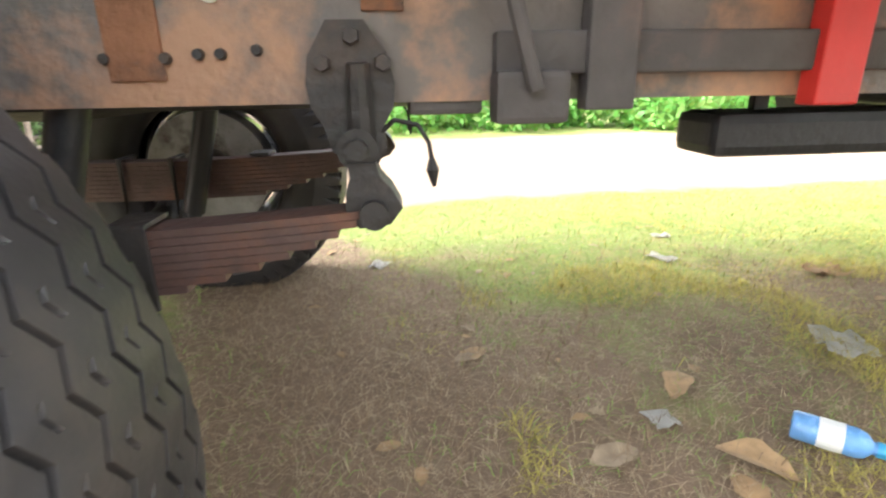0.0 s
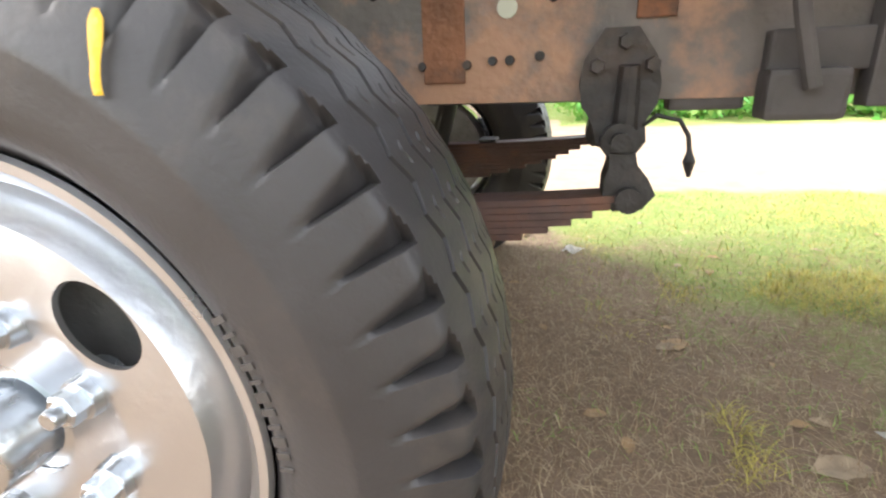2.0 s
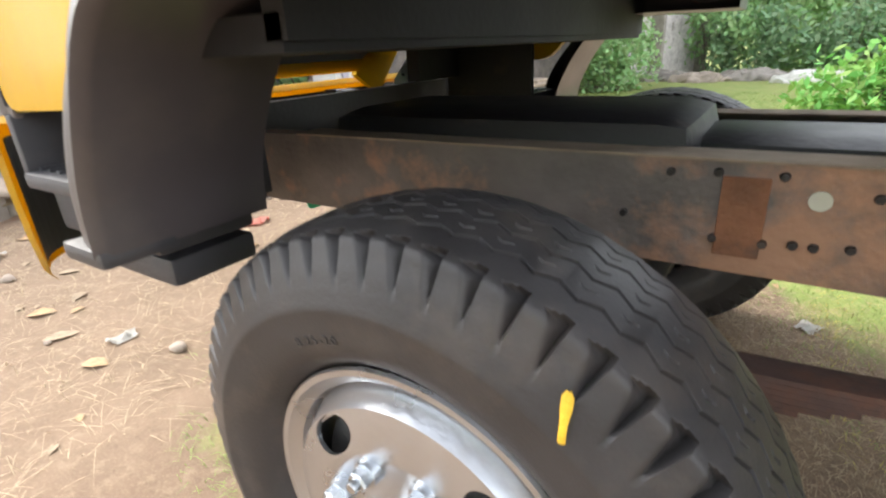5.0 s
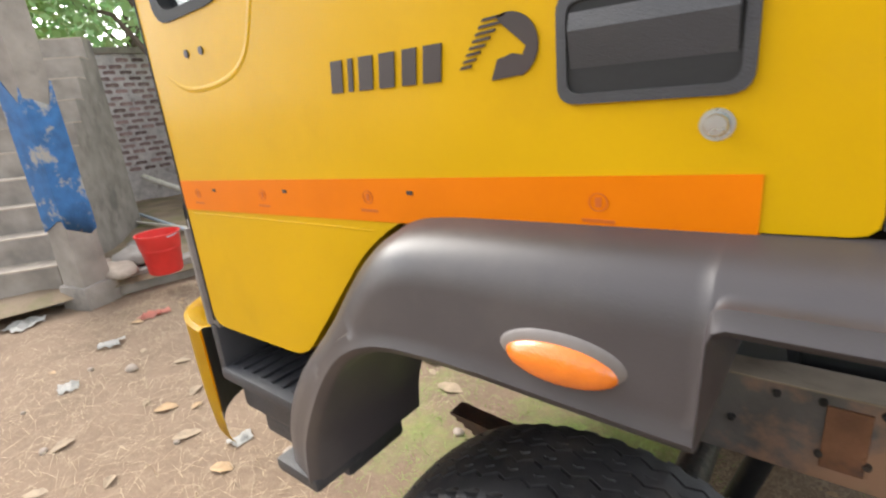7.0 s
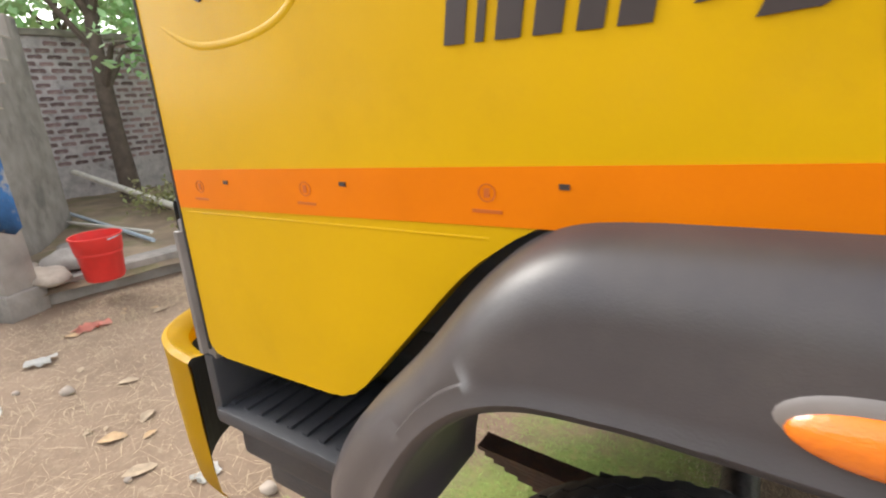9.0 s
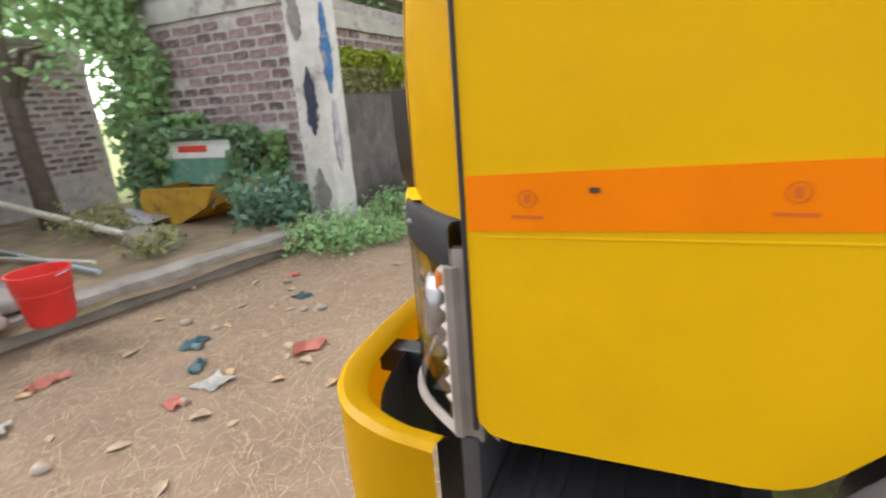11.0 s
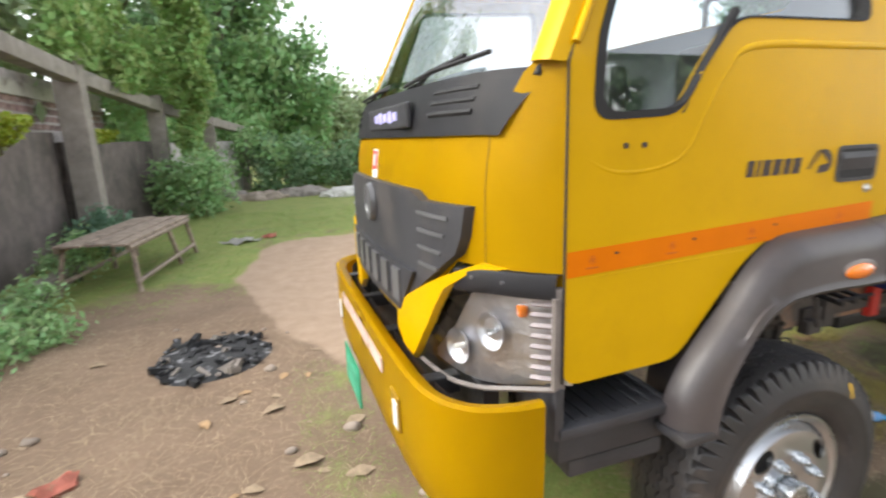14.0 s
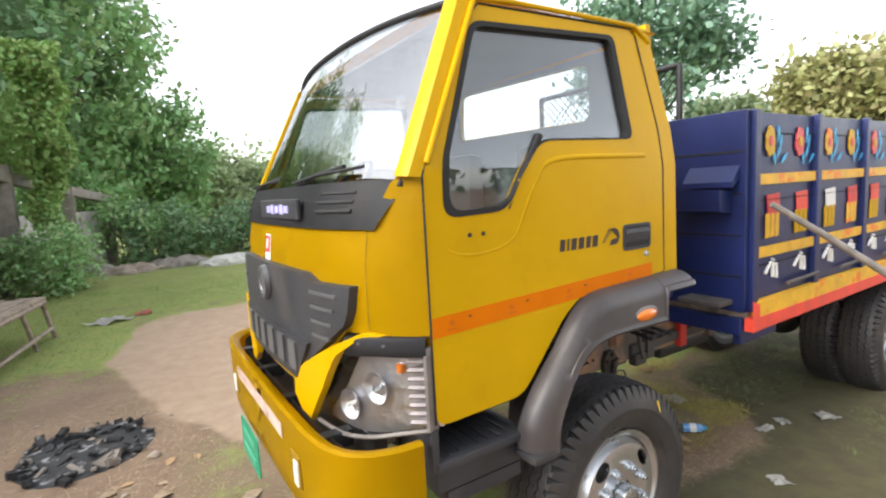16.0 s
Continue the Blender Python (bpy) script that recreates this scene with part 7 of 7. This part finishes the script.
blades("grass", "short green grass under and beyond the truck", 40000, spot(-1.6, 4.5, -0.2, 3.6, grassiness, 1), 0.038, 0.0011, GRASS, 1.2)
blades("grass", "short green grass at the yard's edge", 20000, spot(-4.2, 2.0, 3.5, 12.0, grassiness, 1), 0.06, 0.0028, GRASS, 1.4)
blades("grass", "yellowing grass under the truck", 12000, spot(0.6, 4.0, 0.4, 3.2, lambda x, y: grassiness(x, y) * (0.35 + smooth01(noise.noise((x * 1.2, y * 2.2, 5)), 0.0, 0.5)), 1), 0.035, 0.0012, GRASSY, 1.4)

def bare(x, y):
    return (1.05 - 0.7 * grassiness(x, y)) * (1 - 0.95 * truck_shade(x, y)) * smooth01(math.hypot(x + 2.15, (y - 3.18) / 1.1), 0.42, 0.6)


blades("straw", "dry straw scattered on bare earth", 16000, spot(-0.2, 2.6, 0.1, 2.2, bare, 1), 0.045, 0.0008, STRAW, 1.8)
blades("straw", "brown dead grass under the truck", 9000, spot(0.1, 2.8, 0.4, 1.9, bare, 1), 0.06, 0.0009, mat("brown_straw", (0.29, 0.20, 0.12), 0.8, 0, 0.35, 40), 1.1)
blades("grass", "thin yellow-green tufts in the dead grass", 5000, spot(0.9, 2.8, 0.45, 1.7, lambda x, y: smooth01(noise.noise((x * 2.3, y * 2.3, 15)), 0.05, 0.4), 1), 0.055, 0.0011, GRASSY, 0.9)
blades("straw", "dry straw scattered on bare earth", 9000, spot(-4.7, -1.2, -1.2, 4.2, bare, 1), 0.07, 0.0012, STRAW, 2.0)
blades("straw", "dry grass along the kerb", 2600, spot(-4.55, -3.9, 0.6, 3.6, bare, 1), 0.06, 0.0011, STRAW, 1.7)

# ---- litter ----
PAPER = mat("crumpled_white", (0.62, 0.60, 0.56), 0.7, 0, 0.15, 20, 0.3, 60)
CORAL = mat("coral_plastic", (0.62, 0.22, 0.16), 0.6, 0, 0.2, 15)
TEAL = mat("teal_plastic", (0.05, 0.13, 0.16), 0.5, 0, 0.3, 15)
DRYLEAF = mat("dry_leaf", (0.42, 0.27, 0.14), 0.75, 0, 0.25, 25, 0.3, 80)
TAN = mat("tan_leaf", (0.35, 0.26, 0.17), 0.75, 0, 0.25, 25, 0.3, 80)


def scrap_of(name, label, category, x, y, w, mt, seed, tall=0.35):
    """A crumpled scrap: a creased sheet with a ragged edge, lying on the ground."""
    r = random.Random(seed)
    bm = bmesh.new()
    n = 6
    rows = []
    turn = r.uniform(0, 6.28)
    asp = r.uniform(0.5, 0.95)
    for i in range(n):
        row = []
        for j in range(n):
            u, v = (i / (n - 1) - 0.5), (j / (n - 1) - 0.5)
            q = 1 + 0.35 * noise.noise((u * 3 + seed, v * 3, 2))
            a, b = u * w * q, v * w * asp * q
            zz = w * tall * abs(noise.noise((u * 3.5 + seed * 1.7, v * 3.5, 6))) + 0.004
            px, py = x + a * math.cos(turn) - b * math.sin(turn), y + a * math.sin(turn) + b * math.cos(turn)
            row.append((px, py, bumps(px, py) + zz))
        rows.append(row)
    sheet(bm, rows)
    bmesh.ops.solidify(bm, geom=list(bm.faces), thickness=0.002)
    t = part(name, bm, mt, smooth=30)
    tagged(t, label, category)
    return t


def dry_leaf(x, y, w, mt, seed, label="curled dry leaf on the ground"):
    r = random.Random(seed)
    bm = bmesh.new()
    turn, curl = r.uniform(0, 6.28), r.uniform(0.1, 0.45)
    rows = []
    for i in range(7):
        u = i / 6
        half = w * 0.28 * math.sin(math.pi * min(u * 0.95 + 0.03, 1)) ** 0.8 * (1 + 0.15 * math.sin(u * 14 + seed))
        row = []
        for s in (-1, -0.5, 0, 0.5, 1):
            a, b = (u - 0.5) * w, s * half
            z = curl * half * abs(s) + 0.1 * w * math.sin(u * 3.1) * curl * 2 + 0.003
            px, py = x + a * math.cos(turn) - b * math.sin(turn), y + a * math.sin(turn) + b * math.cos(turn)
            row.append((px, py, bumps(px, py) + z))
        rows.append(row)
    sheet(bm, rows)
    t = part("dry_leaf", bm, mt, smooth=60)
    tagged(t, label, "leaf", "dry leaves")


k = 0
for x, y, w, mt, lb in ((-4.95, 0.2, 0.24, PAPER, "white and red plastic wrapper on the earth"), (-3.84, 0.48, 0.15, PAPER, "crumpled white paper scrap"), (-3.37, 0.08, 0.12, PAPER, "crumpled white paper scrap"), (-1.92, 0.4, 0.11, PAPER, "crumpled white paper scrap"), (-4.1, 0.89, 0.22, CORAL, "faded coral plastic scrap"), (-2.78, 1.75, 0.20, CORAL, "coral plastic scrap on the earth"), (-3.6, 1.55, 0.17, TEAL, "dark teal plastic scrap"), (-3.31, 1.32, 0.15, TEAL, "teal plastic scrap"), (-3.06, 1.22, 0.17, PAPER, "pinkish white paper scrap"), (-3.1, 0.99, 0.14, CORAL, "small red plastic scrap"), (-3.87, 2.91, 0.14, CORAL, "faded pink plastic scrap"), (-3.4, 2.45, 0.16, TEAL, "blue-green plastic scrap"), (-3.83, 4.3, 0.18, CORAL, "pinkish plastic scrap by the weeds"), (-1.59, 8.5, 0.30, CORAL, "bright coral plastic bag on the grass"), (-2.05, 8.2, 0.5, PAPER, "pale sack lying on the grass"), (1.97, 2.06, 0.09, PAPER, "white paper scrap on grass"), (1.81, 1.76, 0.10, PAPER, "white paper scrap on grass"), (1.26, 0.73, 0.07, PAPER, "white paper scrap in dry grass"), (1.94, 0.97, 0.16, PAPER, "crumpled white plastic bag in grass"), (0.59, 1.85, 0.08, PAPER, "white stone-like scrap on grass"), (2.5, 0.13, 0.14, PAPER, "white scrap under the truck body"), (2.17, 0.28, 0.10, PAPER, "white scrap under the truck body"), (1.95, 0.29, 0.12, PAPER, "white scrap under the truck body"), (1.39, -0.04, 0.10, PAPER, "white scrap beside the truck"), (2.37, 1.53, 0.15, DRYLEAF, "brown cardboard scrap on grass")):
    scrap_of("litter", lb, "litter", x, y, w, mt, k)
    k += 1
for x, y, w, mt in ((1.38, 0.58, 0.15, DRYLEAF), (1.32, 0.51, 0.11, DRYLEAF), (1.37, 0.86, 0.13, DRYLEAF), (0.87, 1.06, 0.11, DRYLEAF), (0.85, 1.04, 0.08, TAN), (1.10, 0.63, 0.12, TAN), (-1.29, 1.29, 0.16, TAN), (-1.23, 1.78, 0.15, TAN), (-1.99, 2.38, 0.12, TAN), (-1.54, 1.46, 0.17, TAN), (-1.70, 2.12, 0.14, TAN), (-1.63, 1.02, 0.14, TAN), (-2.22, 0.27, 0.14, TAN), (-2.57, 0.32, 0.13, DRYLEAF)):
    dry_leaf(x, y, w, mt, k)
    k += 1
rl = random.Random(21)
for _ in range(60):
    x, y = rl.uniform(-4.3, -1.1), rl.uniform(-0.6, 3.4)
    if math.hypot(x + 2.15, y - 3.18) < 0.6:
        continue
    dry_leaf(x, y, rl.uniform(0.04, 0.12), TAN if rl.random() < 0.6 else DRYLEAF, k)
    k += 1
for _ in range(40):
    x, y = rl.uniform(0.3, 2.4), rl.uniform(0.5, 2.4)
    dry_leaf(x, y, rl.uniform(0.02, 0.06), TAN if rl.random() < 0.5 else DRYLEAF, k)
    k += 1
# stones and clods
STONE = mat("pale_stone", (0.33, 0.27, 0.22), 0.85, 0, 0.25, 8, 0.5, 40)
for _ in range(26):
    x, y = rl.uniform(-4.6, -1.0), rl.uniform(-0.8, 4.0)
    s = rl.uniform(0.012, 0.045)
    bm = bmesh.new()
    bmesh.ops.create_icosphere(bm, subdivisions=2, radius=s, matrix=Matrix.Translation((x, y, bumps(x, y) + s * 0.3)) @ Matrix.Diagonal((1.3, 1, 0.7, 1)))
    for v in bm.verts:
        v.co += Vector(noise.noise_vector(v.co * 25)) * s * 0.3
    tagged(part("stone", bm, STONE, smooth=50), "small pale stone on the earth", "stone", "stones")
for x, y, z, s in ((-4.95, 1.0, 0.2, 0.16), (-5.2, 1.25, 0.22, 0.2), (-5.35, 0.95, 0.2, 0.14), (-5.6, 1.5, 0.22, 0.18), (-5.05, 1.45, 0.22, 0.12)):
    bm = bmesh.new()
    bmesh.ops.create_icosphere(bm, subdivisions=3, radius=s, matrix=Matrix.Translation((x, y, z + s * 0.2)) @ Matrix.Diagonal((1.2, 0.9, 0.45, 1)))
    for v in bm.verts:
        v.co += Vector(noise.noise_vector(v.co * 6)) * s * 0.3
    tagged(part("rubble", bm, STONE if s < 0.17 else CONC, smooth=40), "broken rubble slab on the bank", "rubble", "rubble")
# heaps of rubble far down the yard
for x, y, s, mt in ((-1.6, 15.0, 0.5, STONE), (-0.4, 15.4, 0.6, CONC), (0.9, 14.5, 0.6, PAPER), (1.9, 15.0, 0.5, CONC), (-2.6, 15.6, 0.5, CONC)):
    bm = bmesh.new()
    bmesh.ops.create_icosphere(bm, subdivisions=4, radius=s, matrix=Matrix.Translation((x, y, 0)) @ Matrix.Diagonal((1.5, 0.8, 0.45, 1)))
    for v in bm.verts:
        v.co += Vector(noise.noise_vector(v.co * 5)) * 0.12
    tagged(part("rubble_mound", bm, mt, smooth=30), "heap of pale rubble at the yard's end", "rubble", "rubble heaps")
# blue bottle under the truck
bottle = thing("bottle", "small blue plastic bottle lying in the grass", "bottle", m=Matrix.Translation((1.555, 0.59, 0.033)) @ Matrix.Rotation(radians(-132), 4, "Z"))
bm = bmesh.new()
spin(bm, [(0.0, -0.075), (0.028, -0.075), (0.031, -0.068), (0.031, 0.035), (0.026, 0.05), (0.013, 0.062), (0.013, 0.072)], 20)
part("body", bm, mat("pale_blue_plastic", (0.16, 0.36, 0.68), 0.25, 0, 0.15, 30, 0.1, 80), bottle, smooth=40)
bm = bmesh.new()
spin(bm, [(0.0315, -0.03), (0.0318, -0.028), (0.0318, 0.012), (0.0315, 0.014)], 20)
part("label_band", bm, WHITE, bottle)
bm = bmesh.new()
spin(bm, [(0.015, 0.068), (0.016, 0.07), (0.016, 0.085), (0.0, 0.086)], 16)
part("cap", bm, CYANP, bottle, smooth=40)

# ---- bricks, last ----
brick_wall("wall_south", "old brick wall with thick pale mortar", (-8.5, 4.9, 0.0), (1, 0), 3.9, 3.45, 0.135, 0.30, 0.25, lambda z: 2.72 < z < 3.03, 1)
brick_wall("wall_west", "old brick wall behind the columns", (-5.02, 5.05, 0.0), (0, 1), 8.5, 2.9, 0.135, 0.30, 2.0, lambda z: z > 2.5, 2)
brick_wall("wall_far", "weathered brick boundary wall", (-9.475, -3.1, 0.0), (0, 1), 8.2, 2.66, 0.10, 0.25, 0.1, lambda z: z < 0.75, 3)
